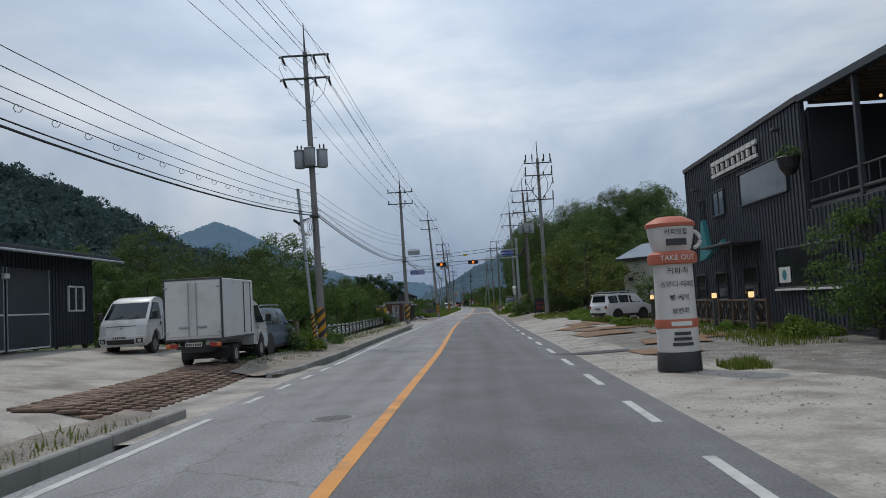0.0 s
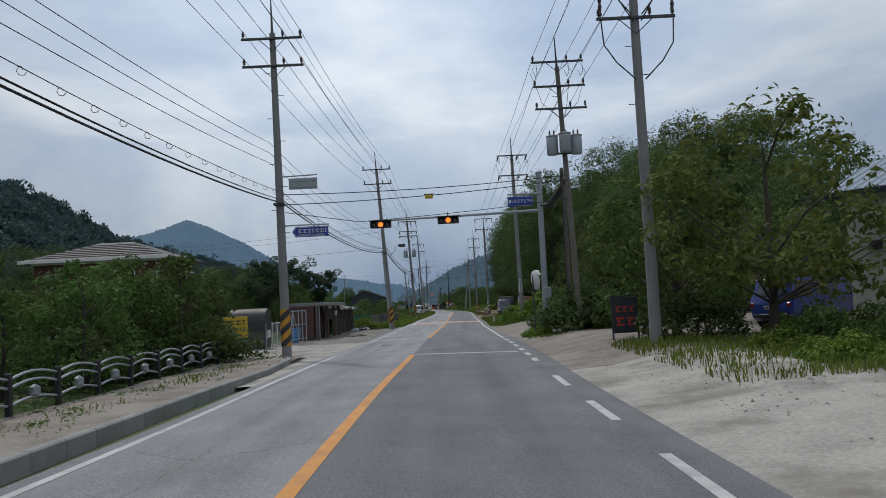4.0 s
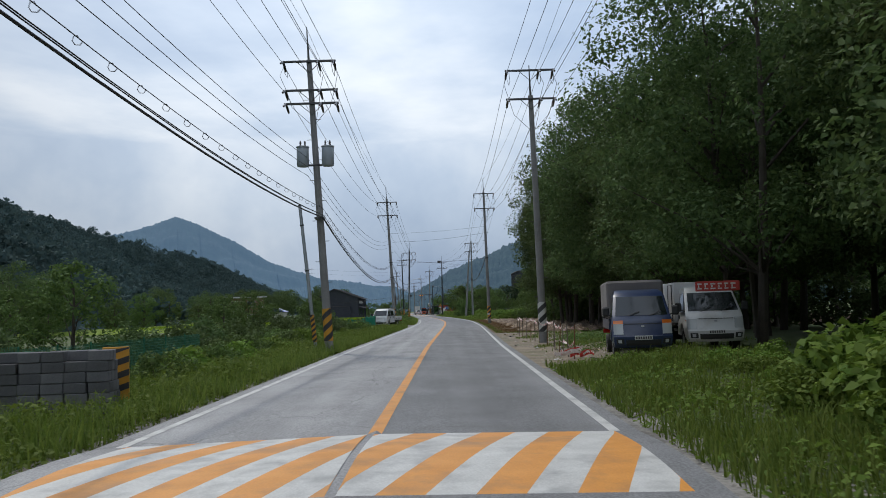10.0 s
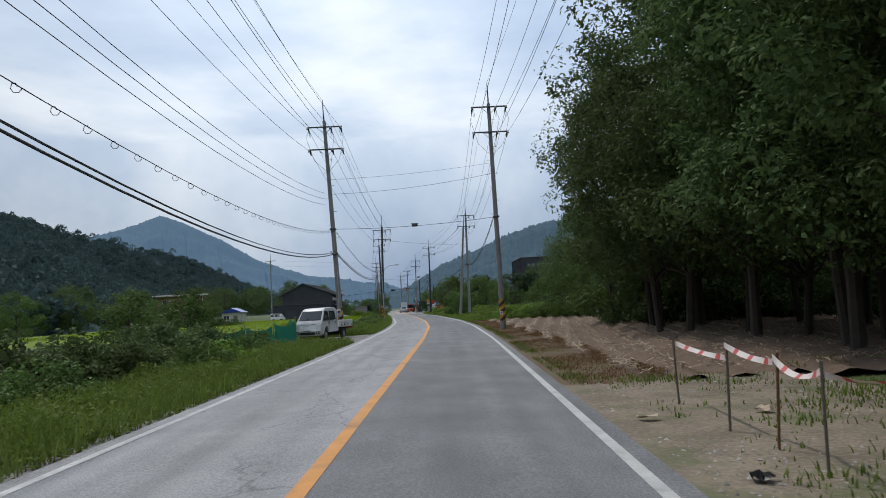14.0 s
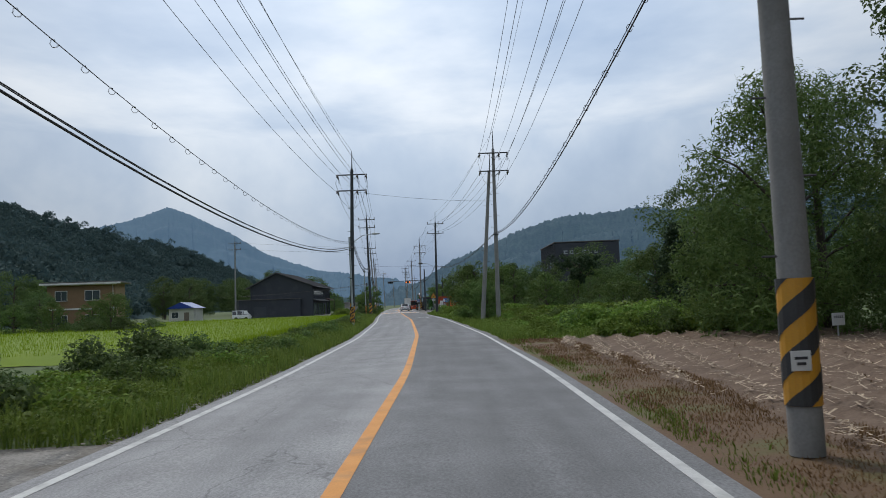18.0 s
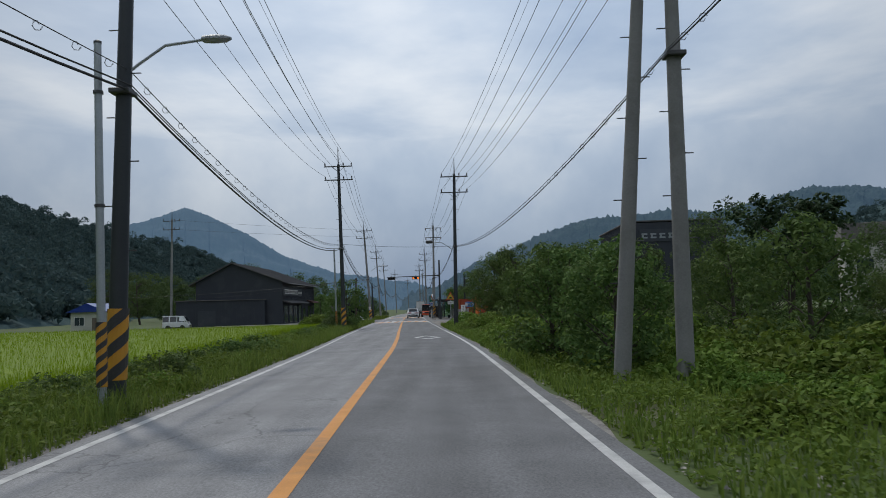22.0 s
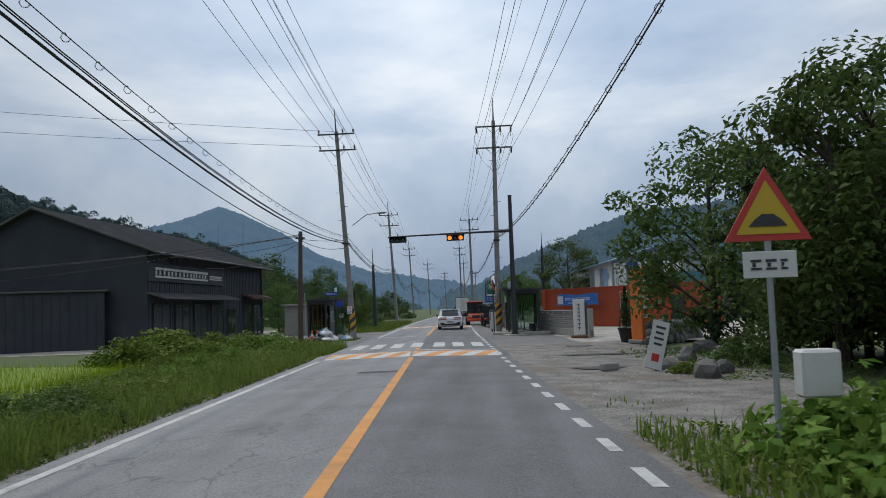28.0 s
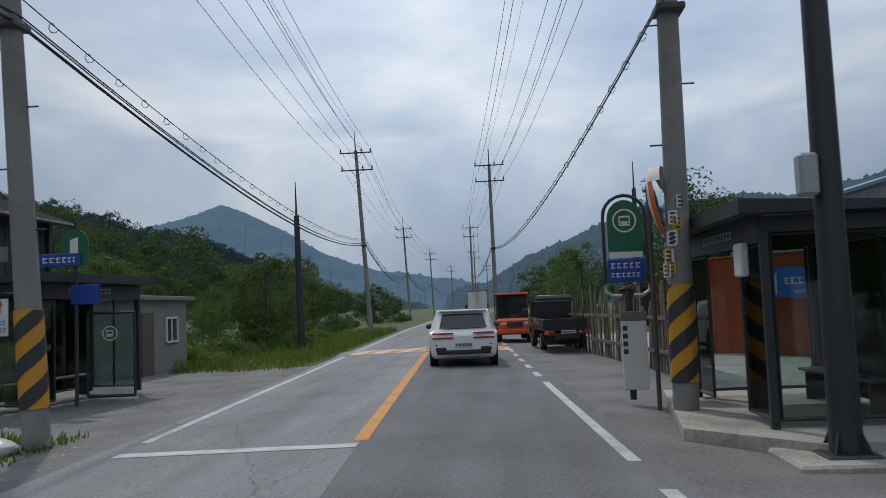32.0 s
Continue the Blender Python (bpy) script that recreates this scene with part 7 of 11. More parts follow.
    for s in (-1, 1):
        part("tail_light", Geo().box((s * 0.66, -2.56, 0.66), (0.36, 0.07, 0.14), 0.02), M["lamp_red"], ob, "red tail light")
        part("turn_light", Geo().box((s * 0.76, -2.58, 0.66), (0.12, 0.07, 0.12), 0.02), M["lamp_amber"], ob)
    part("rear_bar", Geo().box((0, -2.5, 0.6), (1.1, 0.1, 0.1), 0.02), M["trim_black"], ob)
    number_plate(ob, 0, -2.58, 0.68, -1)
    return ob


def loft(sections):
    """A body through cross sections: y, half width at sill, half width at waist, half width at roof, sill, waist, roof heights."""
    v, f, m = [], [], 10
    for y, ws, ww, wr, zs, zw, zr in sections:
        v += [(-ws * 0.9, y, zs), (-ws, y, zs + 0.08), (-ww, y, (zs + zw) / 2 + 0.05), (-ww, y, zw), (-wr, y, zr - 0.04), (wr, y, zr - 0.04), (ww, y, zw), (ww, y, (zs + zw) / 2 + 0.05), (ws, y, zs + 0.08), (ws * 0.9, y, zs)]
        v[-6] = (-wr, y, zr - 0.04)
    for i in range(len(sections) - 1):
        for k in range(m):
            f.append((i * m + k, i * m + (k + 1) % m, (i + 1) * m + (k + 1) % m, (i + 1) * m + k))
    f += [tuple(range(m)), tuple(range((len(sections) - 1) * m, len(sections) * m))]
    return Geo().add(v, f)


def car(x, y, z, rz, colour, kind, label, name="car", brake=False):
    """A passenger car of a kind: rear to -y, front to +y."""
    L, W, H, belt, nose, wheelr, tail_rake, wind_rake = {"suv": (4.7, 1.9, 1.63, 0.98, 1.15, 0.37, 0.55, 0.75), "mini_suv": (3.6, 1.6, 1.58, 0.98, 0.75, 0.31, 0.18, 0.45), "jeep": (4.5, 1.84, 1.78, 1.06, 1.1, 0.37, 0.2, 0.55), "van": (3.5, 1.42, 1.9, 1.02, 0.22, 0.27, 0.08, 0.55), "sedan": (4.5, 1.8, 1.45, 0.92, 1.15, 0.32, 0.95, 0.85), "minivan": (4.8, 1.85, 1.75, 1.02, 0.75, 0.33, 0.3, 0.85)}[kind]
    ob = thing(name, x, y, z, rz, label, "car", "cars")
    h, w = L / 2, W / 2
    wr = w * 0.78
    hood = belt - 0.02
    y_roof0, y_roof1 = -h + tail_rake, h - nose - wind_rake
    secs = [(-h, w * 0.84, w * 0.9, w * 0.84, 0.36, 0.78, 0.9), (-h + 0.08, w * 0.92, w * 0.97, w * 0.84, 0.28, belt - 0.06, belt + 0.04)]
    if tail_rake > 0.4:
        secs.append((-h + 0.2, w * 0.95, w, w * 0.8, 0.24, belt, belt + 0.12))
    secs += [(y_roof0, w * 0.96, w, wr, 0.22, belt, H - 0.05), (y_roof0 + 0.5, w * 0.96, w, wr, 0.22, belt, H), ((y_roof0 + y_roof1) / 2, w * 0.96, w, wr, 0.22, belt, H), (y_roof1, w * 0.96, w, wr, 0.22, belt - 0.02, H - 0.06), (h - nose, w * 0.96, w * 0.99, w * 0.86, 0.22, hood - 0.02, hood + 0.06), (h - 0.25, w * 0.93, w * 0.95, w * 0.8, 0.26, hood - 0.14, hood - 0.07), (h, w * 0.84, w * 0.86, w * 0.72, 0.34, 0.62, 0.72)]
    body = part("body", loft(secs), M[colour], ob, smooth=True)
    body.data.shade_smooth()
    body.data.set_sharp_from_angle(angle=radians(30))
    def inset(ya, yb, o=0.012, z0=0.05, z1=0.1):
        out = []
        for yy in (ya, yb):
            i = max(k for k in range(len(secs)) if secs[k][0] <= yy + 1e-6)
            a, b = secs[i], secs[min(i + 1, len(secs) - 1)]
            t = 0 if b[0] == a[0] else (yy - a[0]) / (b[0] - a[0])
            out.append([a[k] + (b[k] - a[k]) * t for k in range(7)])
        return out
    cabin = (y_roof1 - y_roof0)
    cuts = [y_roof0 + 0.02, y_roof0 + cabin * 0.3, y_roof0 + cabin * 0.36, y_roof0 + cabin * 0.68, y_roof0 + cabin * 0.72, y_roof1 + 0.18]
    for s in (-1, 1):
        for a, b in ((cuts[0], cuts[1]), (cuts[2], cuts[3]), (cuts[4], cuts[5])):
            sa, sb = inset(a, b)
            quad = []
            for q in (sa, sb):
                zl, zh = q[5] + 0.03, q[6] - 0.14
                if zh < zl + 0.05:
                    zh = zl + 0.05
                tl, th = 0.03 / (q[6] - 0.04 - q[5]), (zh - q[5]) / (q[6] - 0.04 - q[5])
                quad.append(((s * (q[2] + (q[3] - q[2]) * tl + 0.008), q[0], zl), (s * (q[2] + (q[3] - q[2]) * th + 0.008), q[0], zh)))
            part("side_window", Geo().add([quad[0][0], quad[1][0], quad[1][1], quad[0][1]], [(0, 1, 2, 3)]), M["glass_dark"], body)
        part("mirror", Geo().box((s * (w + 0.1), y_roof1 + 0.35, belt + 0.1), (0.2, 0.14, 0.15), 0.05), M["trim_black"], body)
        for yy in (-h + 0.78, h - 0.85):
            wheel(ob, s * (w - 0.1), yy, wheelr, 0.21)
            part("wheel_arch", Geo().lathe((0, 0, 0), [(wheelr + 0.07, -0.02), (wheelr + 0.07, 0.02)], 18), M["trim_black"], ob).matrix_basis = pose(s * (w - 0.008), yy, wheelr, 0, 90, 0)
        part("sill_trim", Geo().box((s * w * 0.965, 0, 0.3), (0.05, L * 0.5, 0.14), 0.02), M["trim_black"], body)
        part("headlight", Geo().box((s * w * 0.66, h - 0.1, hood - 0.2), (w * 0.42, 0.16, 0.1), 0.03), M["lamp_clear"], body)
        if kind == "suv":
            for k, zz in enumerate((belt - 0.04, belt - 0.17)):
                part("tail_light", Geo().box((s * w * 0.6, -h - 0.005, zz), (w * 0.62, 0.06, 0.045), 0.012), M["lamp_red"], body, "slim red tail light")
            part("exhaust_trim", Geo().box((s * w * 0.66, -h + 0.0, 0.5), (0.3, 0.07, 0.12), 0.03), M["trim_black"], body)
            part("reflector", Geo().box((s * w * 0.8, -h + 0.02, 0.62), (0.08, 0.05, 0.05), 0.01), M["lamp_red"], body)
        else:
            part("tail_light", Geo().box((s * w * 0.82, -h + 0.02, 0.78), (0.16, 0.1, 0.2), 0.04), M["lamp_red"], body, "red tail light")
    # rear window and windscreen
    za, zb = belt + 0.1, H - 0.16
    yo = -h - 0.012
    def rear_y(z):
        pts = [(q[6], q[0]) for q in secs[: 3 if tail_rake <= 0.4 else 4]]
        return float(np.interp(z, [p[0] for p in pts], [p[1] for p in pts])) - 0.02
    part("rear_window", Geo().add([(-w * 0.7, rear_y(za), za), (w * 0.7, rear_y(za), za), (w * 0.6, rear_y(zb), zb), (-w * 0.6, rear_y(zb), zb)], [(0, 1, 2, 3)]), M["glass_dark"], body, "dark rear window")
    z1, z2 = hood + 0.09, H - 0.13
    def front_y(z):
        return float(np.interp(z, [hood + 0.06, H - 0.06], [h - nose, y_roof1])) + 0.02
    part("windscreen", Geo().add([(-w * 0.8, front_y(z1), z1), (w * 0.8, front_y(z1), z1), (w * 0.7, front_y(z2), z2), (-w * 0.7, front_y(z2), z2)], [(0, 1, 2, 3)]), M["glass_dark"], body, "dark windscreen")
    part("rear_bumper", Geo().box((0, -h + 0.03, 0.42), (W * 0.8, 0.12, 0.14), 0.04), M["trim_black"], body)
    part("diffuser", Geo().box((0, -h + 0.04, 0.32), (W * 0.5, 0.1, 0.08), 0.02), M["rim" if kind == "suv" else "trim_black"], body)
    part("spoiler", Geo().box((0, y_roof0 - 0.05, H - 0.07), (wr * 1.85, 0.24, 0.05), 0.02), M[colour], body)
    part("grille", Geo().box((0, h - 0.03, 0.55), (W * 0.5, 0.08, 0.2), 0.03), M["trim_black"], body)
    number_plate(ob, 0, -h - 0.03, 0.62 if kind == "suv" else 0.7, -1)
    number_plate(ob, 0, h + 0.02, 0.45, 1)
    if kind in ("jeep", "mini_suv"):
        for s in (-1, 1):
            part("roof_rail", Geo().tube([(s * wr * 0.95, y_roof0 + 0.2, H + 0.01), (s * wr * 0.95, y_roof0 + 0.3, H + 0.06), (s * wr * 0.95, y_roof1 - 0.2, H + 0.05), (s * wr * 0.95, y_roof1 - 0.1, H)], 0.018, 5), M["rim"], ob)
    return ob


cab_truck(-7.95, 26.6, 0.24, -2, "white_truck", "box", label="white box truck parked on the yard, rear doors closed")
cab_truck(-11.6, 30.2, 0.56, 176, "white_truck", "flat", label="white pickup truck parked before a dark shed")
car(-8.0, 31.5, 0.2, -4, "blue_grey_car", "jeep", "blue-grey off-road car parked by the bushes")
car(9.2, 48.3, 0.22, -58, "white_car", "mini_suv", "small white off-road car parked on the gravel")
car(14.3, 75.2, 0.36, -60, "blue_van", "minivan", "blue passenger van half hidden behind bushes", "van")
cab_truck(8.2, 141.9, 0.06, 172, "blue_truck", "canvas", label="blue pickup truck with a grey canvas cover", lights_amber=True)
cab_truck(10.6, 143.0, 0.12, 174, "white_truck", "lowbox", label="white box truck with a red signboard beside the blue one")
cab_truck(-3.8, 207.0, -0.1, 163, "white_truck", "flat", True, label="white double-cab pickup truck parked on the verge")
car(-34.5, 354.8, -0.35, -87, "white_car", "van", "small white van parked by a dark wall", "van")
car(-4.68, 380.0, -0.03, 3.6, "white_car", "suv", "white sport utility car driving ahead in the lane")
car(-5.5, 398.5, -0.03, 4, "dark_car", "sedan", "dark car driving further ahead")
cab_truck(-1.45, 386.0, -0.05, 5, "dark_car", "flat", label="dark pickup truck with a loaded bed at the roadside")

# ---- the start: dark shed, cafe with its cup tower, white shed ----
def ribbed_wall(name, parent, length, h, material, pitch=0.3, top=None, rib=0.035):
    """Cladding along local x with standing ribs, looking to -y; top gives the height at each end."""
    t0, t1 = top or (h, h)
    g = Geo().prism([(0, 0), (length, 0), (length, t1), (0, t0)], 0.0, 0.16)
    w = part(name, g, material, parent)
    n = int(length / pitch)
    for i in range(n + 1):
        x = min(length - 0.02, i * pitch + 0.02)
        z = t0 + (t1 - t0) * x / length
        part("rib", Geo().box((x, -rib / 2, z / 2), (0.05, rib, z - 0.02), 0.008), material, w)
    return w


def window_unit(parent, x, y, z, w, h, frame="white_paint", glass="glass_window", bars=1, depth=0.08):
    """A framed window in a face that looks to -y; x, z are its lower left corner."""
    ob = part("window", Geo().box((x + w / 2, y + 0.02, z + h / 2), (w - 0.06, 0.03, h - 0.06)), M[glass], parent)
    for a, b, sx, sz in ((x + w / 2, z, w, 0.07), (x + w / 2, z + h, w, 0.07), (x, z + h / 2, 0.07, h), (x + w, z + h / 2, 0.07, h)):
        part("window_frame", Geo().box((a, y - 0.01, b), (sx, depth, sz), 0.01), M[frame], ob)
    for i in range(bars):
        part("window_bar", Geo().box((x + w * (i + 1) / (bars + 1), y - 0.005, z + h / 2), (0.045, 0.05, h - 0.05), 0.008), M[frame], ob)
    return ob


# dark shed: its front looks to the road
shed = thing("shed", -15.4, 15.0, 0.9, 90, "dark blue-black clad shed with closed sliding doors", "shed")
ribbed_wall("wall", shed, 18.6, 3.5, M["clad_navy"], 0.25)
part("end_wall", Geo().box((18.5, 4.0, 1.75), (0.2, 7.8, 3.5), 0.01), M["clad_navy"], shed)
part("roof", Geo().prism([(-0.9, 3.35), (8.5, 4.6), (8.5, 4.75), (-0.9, 3.5)], -0.4, 19.3, "x"), M["roof_dark"], shed, "low dark metal roof")
part("fascia", Geo().box((9.4, -0.92, 3.42), (19.8, 0.05, 0.2), 0.01), M["clad_dark"], shed)
part("gutter", Geo().cyl((-0.4, -1.0, 3.32), (19.4, -1.0, 3.32), 0.05, sides=8), M["galvanized"], shed)
for x in (9.0, 12.0):
    dd = part("sliding_door", Geo().box((x + 1.45, -0.05, 1.45), (2.85, 0.06, 2.85), 0.01), M["clad_dark"], shed, "dark sliding door with pale edges")
    for q in (x + 0.05, x + 2.85):
        part("edge", Geo().box((q, -0.09, 1.45), (0.05, 0.02, 2.85)), M["galvanized"], dd)
    part("rail", Geo().box((x + 1.45, -0.09, 1.25), (2.8, 0.02, 0.05)), M["white_paint"], dd)
    part("rail", Geo().box((x + 1.45, -0.09, 0.06), (2.8, 0.02, 0.06)), M["white_paint"], dd)
window_unit(shed, 16.4, -0.04, 1.35, 1.25, 0.95)
part("wall_lamp", Geo().box((11.9, -0.14, 2.55), (0.3, 0.16, 0.2), 0.03), M["white_paint"], shed)

# cafe: dark ribbed front towards the road, open terrace at the near end
cafe = thing("cafe_building", 12.45, 44.6, 0.25, -90, "two-storey cafe with dark ribbed metal cladding", "building")
ribbed_wall("front_wall", cafe, 15.3, 8.0, M["clad_dark"], 0.33, (7.85, 8.1))
part("far_end_wall", Geo().box((0.1, 5.0, 3.9), (0.2, 9.7, 7.8), 0.01), M["clad_dark"], cafe)
part("parapet", Geo().prism([(-0.05, 7.82), (15.35, 8.07), (15.35, 8.27), (-0.05, 8.02)], -0.1, 0.25), M["roof_dark"], cafe)
part("roof", Geo().prism([(0.1, 7.5), (15.3, 7.6), (15.3, 7.7), (0.1, 7.6)], 0.2, 9.9), M["roof_dark"], cafe)
lower = part("terrace_wall", Geo().box((20.6, 0.08, 2.05), (10.6, 0.2, 4.1), 0.01), M["clad_dark"], cafe, "ribbed wall below an open terrace")
for i in range(32):
    part("rib", Geo().box((15.4 + i * 0.33, -0.04, 2.05), (0.05, 0.035, 4.05), 0.008), M["clad_dark"], lower)
part("terrace_floor", Geo().box((20.6, 5.0, 4.15), (10.6, 9.8, 0.16), 0.02), M["roof_dark"], cafe)
part("terrace_back", Geo().box((20.6, 9.8, 6.0), (10.6, 0.2, 3.6), 0.01), M["clad_navy"], cafe)
part("terrace_side", Geo().box((15.4, 5.0, 5.9), (0.16, 9.6, 3.7), 0.01), M["clad_navy"], cafe)
for x in (19.2, 25.6):
    part("post", Geo().box((x, 0.1, 6.0), (0.16, 0.16, 3.9), 0.01), M["clad_dark"], cafe)
part("canopy_beam", Geo().prism([(15.3, 8.0), (26.0, 7.75), (26.0, 8.0), (15.3, 8.25)], -0.1, 0.15), M["clad_dark"], cafe)
for i in range(22):
    part("canopy_slat", Geo().box((15.6 + i * 0.48, 4.9, 7.9), (0.14, 9.4, 0.12)), M["wood_dark"], cafe, "brown canopy slat")
part("canopy_roof", Geo().box((20.6, 4.9, 8.03), (10.6, 9.6, 0.06), 0.01), M["clad_navy"], cafe)
part("terrace_rail", Geo().box((20.6, 0.1, 4.38), (10.4, 0.1, 0.1), 0.02), M["steel_dark"], cafe)
for i in range(16):
    part("baluster", Geo().box((15.6 + i * 0.67, 0.1, 4.7), (0.03, 0.03, 0.7)), M["steel_dark"], cafe)
part("handrail", Geo().box((20.6, 0.1, 5.05), (10.4, 0.06, 0.06), 0.01), M["steel_dark"], cafe)
lrng = np.random.default_rng(4)
for i in range(22):
    bx, by, bz = lrng.uniform(15.9, 25), lrng.uniform(0.6, 6), lrng.uniform(5.3, 7.6)
    part("string_bulb", Geo().lathe((bx, by, bz), [(0.02, 0), (0.05, 0.04), (0.045, 0.09), (0.015, 0.12)], 8), M["bulb"], cafe, "small warm light bulb")
part("parasol", Geo().lathe((20.6, 2.6, 6.1), [(1.5, 0.0), (0.8, 0.38), (0.05, 0.7)], 8), M["canvas"], cafe, "grey parasol on the terrace")
part("parasol_pole", Geo().cyl((20.6, 2.6, 4.2), (20.6, 2.6, 6.7), 0.03, sides=6), M["steel_dark"], cafe)
window_unit(cafe, 2.5, -0.05, 4.8, 0.6, 1.2, "clad_dark")
window_unit(cafe, 4.6, -0.05, 4.95, 1.75, 1.15, "clad_dark", "glass_window", 1)
window_unit(cafe, 8.5, -0.05, 5.0, 5.3, 1.4, "clad_dark", "glass_window", 0)
window_unit(cafe, 1.1, -0.05, 0.95, 1.5, 1.25, "clad_dark", "glass_dark", 0)
window_unit(cafe, 4.4, -0.05, 0.95, 1.6, 1.25, "clad_dark", "glass_dark", 0)
window_unit(cafe, 12.1, -0.05, 1.35, 5.4, 1.5, "clad_dark", "glass_dark", 0)
part("sill", Geo().box((14.8, -0.12, 1.28), (5.5, 0.14, 0.08), 0.01), M["white_paint"], cafe)
notice = part("notice", Geo().box((12.9, -0.08, 1.85), (1.1, 0.02, 0.6)), M["white_panel"], cafe, "small printed notice in the window")
part("picture", Geo().lathe((0, 0, 0), [(0.2, 0), (0.2, 0.01)], 14), M["teal"], notice).matrix_basis = pose(12.9, -0.09, 1.85, 90, 0, 0)
dr = part("door", Geo().box((9.1, -0.03, 1.15), (1.6, 0.1, 2.2), 0.01), M["glass_dark"], cafe, "dark glazed entrance door")
part("door_frame", Geo().tube([(8.25, -0.06, 0.05), (8.25, -0.06, 2.3), (9.95, -0.06, 2.3), (9.95, -0.06, 0.05)], 0.05, 4), M["clad_dark"], dr)
part("door_handle", Geo().cyl((9.6, -0.12, 0.9), (9.6, -0.12, 1.4), 0.015, sides=6), M["rim"], dr)
part("porch_roof", Geo().box((8.4, -0.65, 3.35), (4.2, 1.3, 0.1), 0.02), M["clad_dark"], cafe)
part("porch_post", Geo().cyl((10.3, -1.2, 0.0), (10.3, -1.2, 3.35), 0.03, sides=6), M["steel_dark"], cafe)
part("folded_awning", Geo().prism([(4.2, 2.85), (4.75, 4.75), (5.0, 4.8), (5.75, 3.1), (5.6, 2.95)], -0.75, -0.55), M["teal"], cafe, "folded teal awning by the door")
part("awning_arm", Geo().tube([(5.3, -0.7, 3.0), (7.4, -0.9, 3.3), (8.6, -0.9, 3.55)], 0.09, 6), M["teal"], cafe, "teal folded awning arm")
part("wall_lamp", Geo().box((2.2, -0.2, 6.6), (0.35, 0.3, 0.12), 0.03), M["steel_dark"], cafe)
part("wall_lamp", Geo().box((13.4, -0.2, 7.4), (0.35, 0.3, 0.12), 0.03), M["steel_dark"], cafe)
pot = part("hanging_planter", Geo().lathe((15.2, -0.5, 5.4), [(0.16, 0), (0.34, 0.25), (0.42, 0.62), (0.38, 0.66)], 14), M["trim_black"], cafe, "dark hanging planter")
prn = np.random.default_rng(8)
pp, nn = crown_points(prn, [(15.2, -0.5, 6.25), (14.95, -0.6, 6.1), (15.5, -0.45, 6.15)], 60, 0.34)
pv, pf = leaf_quads(pp, nn, 0.16, prn)
part("plant", raw_mesh("plant", pv, pf, M["leaf_dark"]), None, pot)
# the cafe's sign: plain raised shapes
sg = part("sign_back", Geo().box((8.2, -0.05, 6.68), (6.2, 0.05, 0.1), 0.01), M["steel_dark"], cafe)
bars("sign_shape", M["white_paint"], cafe, 5.2, 11.2, -0.14, 7.12, 0.82, random.Random(3), 0.1, 0.14)
for i, x in enumerate((1.0, 3.4, 7.6, 11.8, 16.0)):
    lam = part("bollard_lamp", Geo().box((x, -2.5, 0.55), (0.14, 0.14, 1.1), 0.01), M["steel_dark"], cafe)
    part("lamp_glow", Geo().box((x, -2.5, 1.2), (0.16, 0.16, 0.2), 0.02), M["bulb"], lam, "small warm garden lamp")

fence = thing("fence", 11.15, 46.7, 0.22, -92, "dark wooden fence with crossed braces", "fence")
for i in range(10):
    x = i * 2.0
    part("post", Geo().box((x, 0, 0.55), (0.12, 0.12, 1.1), 0.01), M["wood_dark"], fence)
    if i < 9:
        part("rail", Geo().box((x + 1, 0, 1.0), (1.9, 0.07, 0.08), 0.01), M["wood_dark"], fence)
        part("rail", Geo().box((x + 1, 0, 0.18), (1.9, 0.07, 0.08), 0.01), M["wood_dark"], fence)
        for k in range(2):
            a = x + 0.05 + k * 0.95
            for s in (0, 1):
                z0, z1 = (0.2, 0.98) if s else (0.98, 0.2)
                part("brace", Geo().tube([(a, 0.03 - 0.06 * s, z0), (a + 0.95, 0.03 - 0.06 * s, z1)], 0.04, 4), M["wood_dark"], fence)

# the tall cup-shaped signboard
cup = thing("cup_tower", 4.85, 18.95, -0.1, 0, "tall inflatable coffee cup tower with white and coral bands", "advertising tower")
part("base", Geo().lathe((0, 0, 0), [(0.50, 0), (0.50, 0.06), (0.485, 0.42), (0.47, 0.44)], 28), M["trim_black"], cup, "black base", True)
part("column", Geo().lathe((0, 0, 0.44), [(0.46, 0), (0.475, 0.06), (0.455, 1.0), (0.44, 1.95), (0.45, 2.0)], 32), M["cup_white"], cup, "white printed column", True)
part("phone_band", Geo().lathe((0, 0, 0.98), [(0.476, 0), (0.482, 0.02), (0.482, 0.18), (0.476, 0.2)], 32), M["cup_coral"], cup, "coral band", True)
part("neck_band", Geo().lathe((0, 0, 2.42), [(0.44, 0), (0.55, 0.03), (0.56, 0.12), (0.55, 0.24), (0.46, 0.3)], 32), M["cup_coral"], cup, "coral neck ring", True)
part("cup_bowl", Geo().lathe((0, 0, 2.70), [(0.40, 0), (0.47, 0.2), (0.52, 0.45), (0.53, 0.6)], 32), M["cup_white"], cup, "white cup", True)
part("lid", Geo().lathe((0, 0, 3.26), [(0.5, 0), (0.56, 0.03), (0.57, 0.1), (0.5, 0.16), (0.44, 0.19), (0.3, 0.26), (0.1, 0.28)], 32), M["cup_coral"], cup, "coral lid", True)
w8 = np.linspace(-1.5, 1.5, 12)
part("cup_handle", Geo().tube([(0.5 + 0.17 * math.cos(t), 0, 2.98 + 0.19 * math.sin(t)) for t in w8], 0.045, 8), M["cup_white"], cup, "round handle", True)


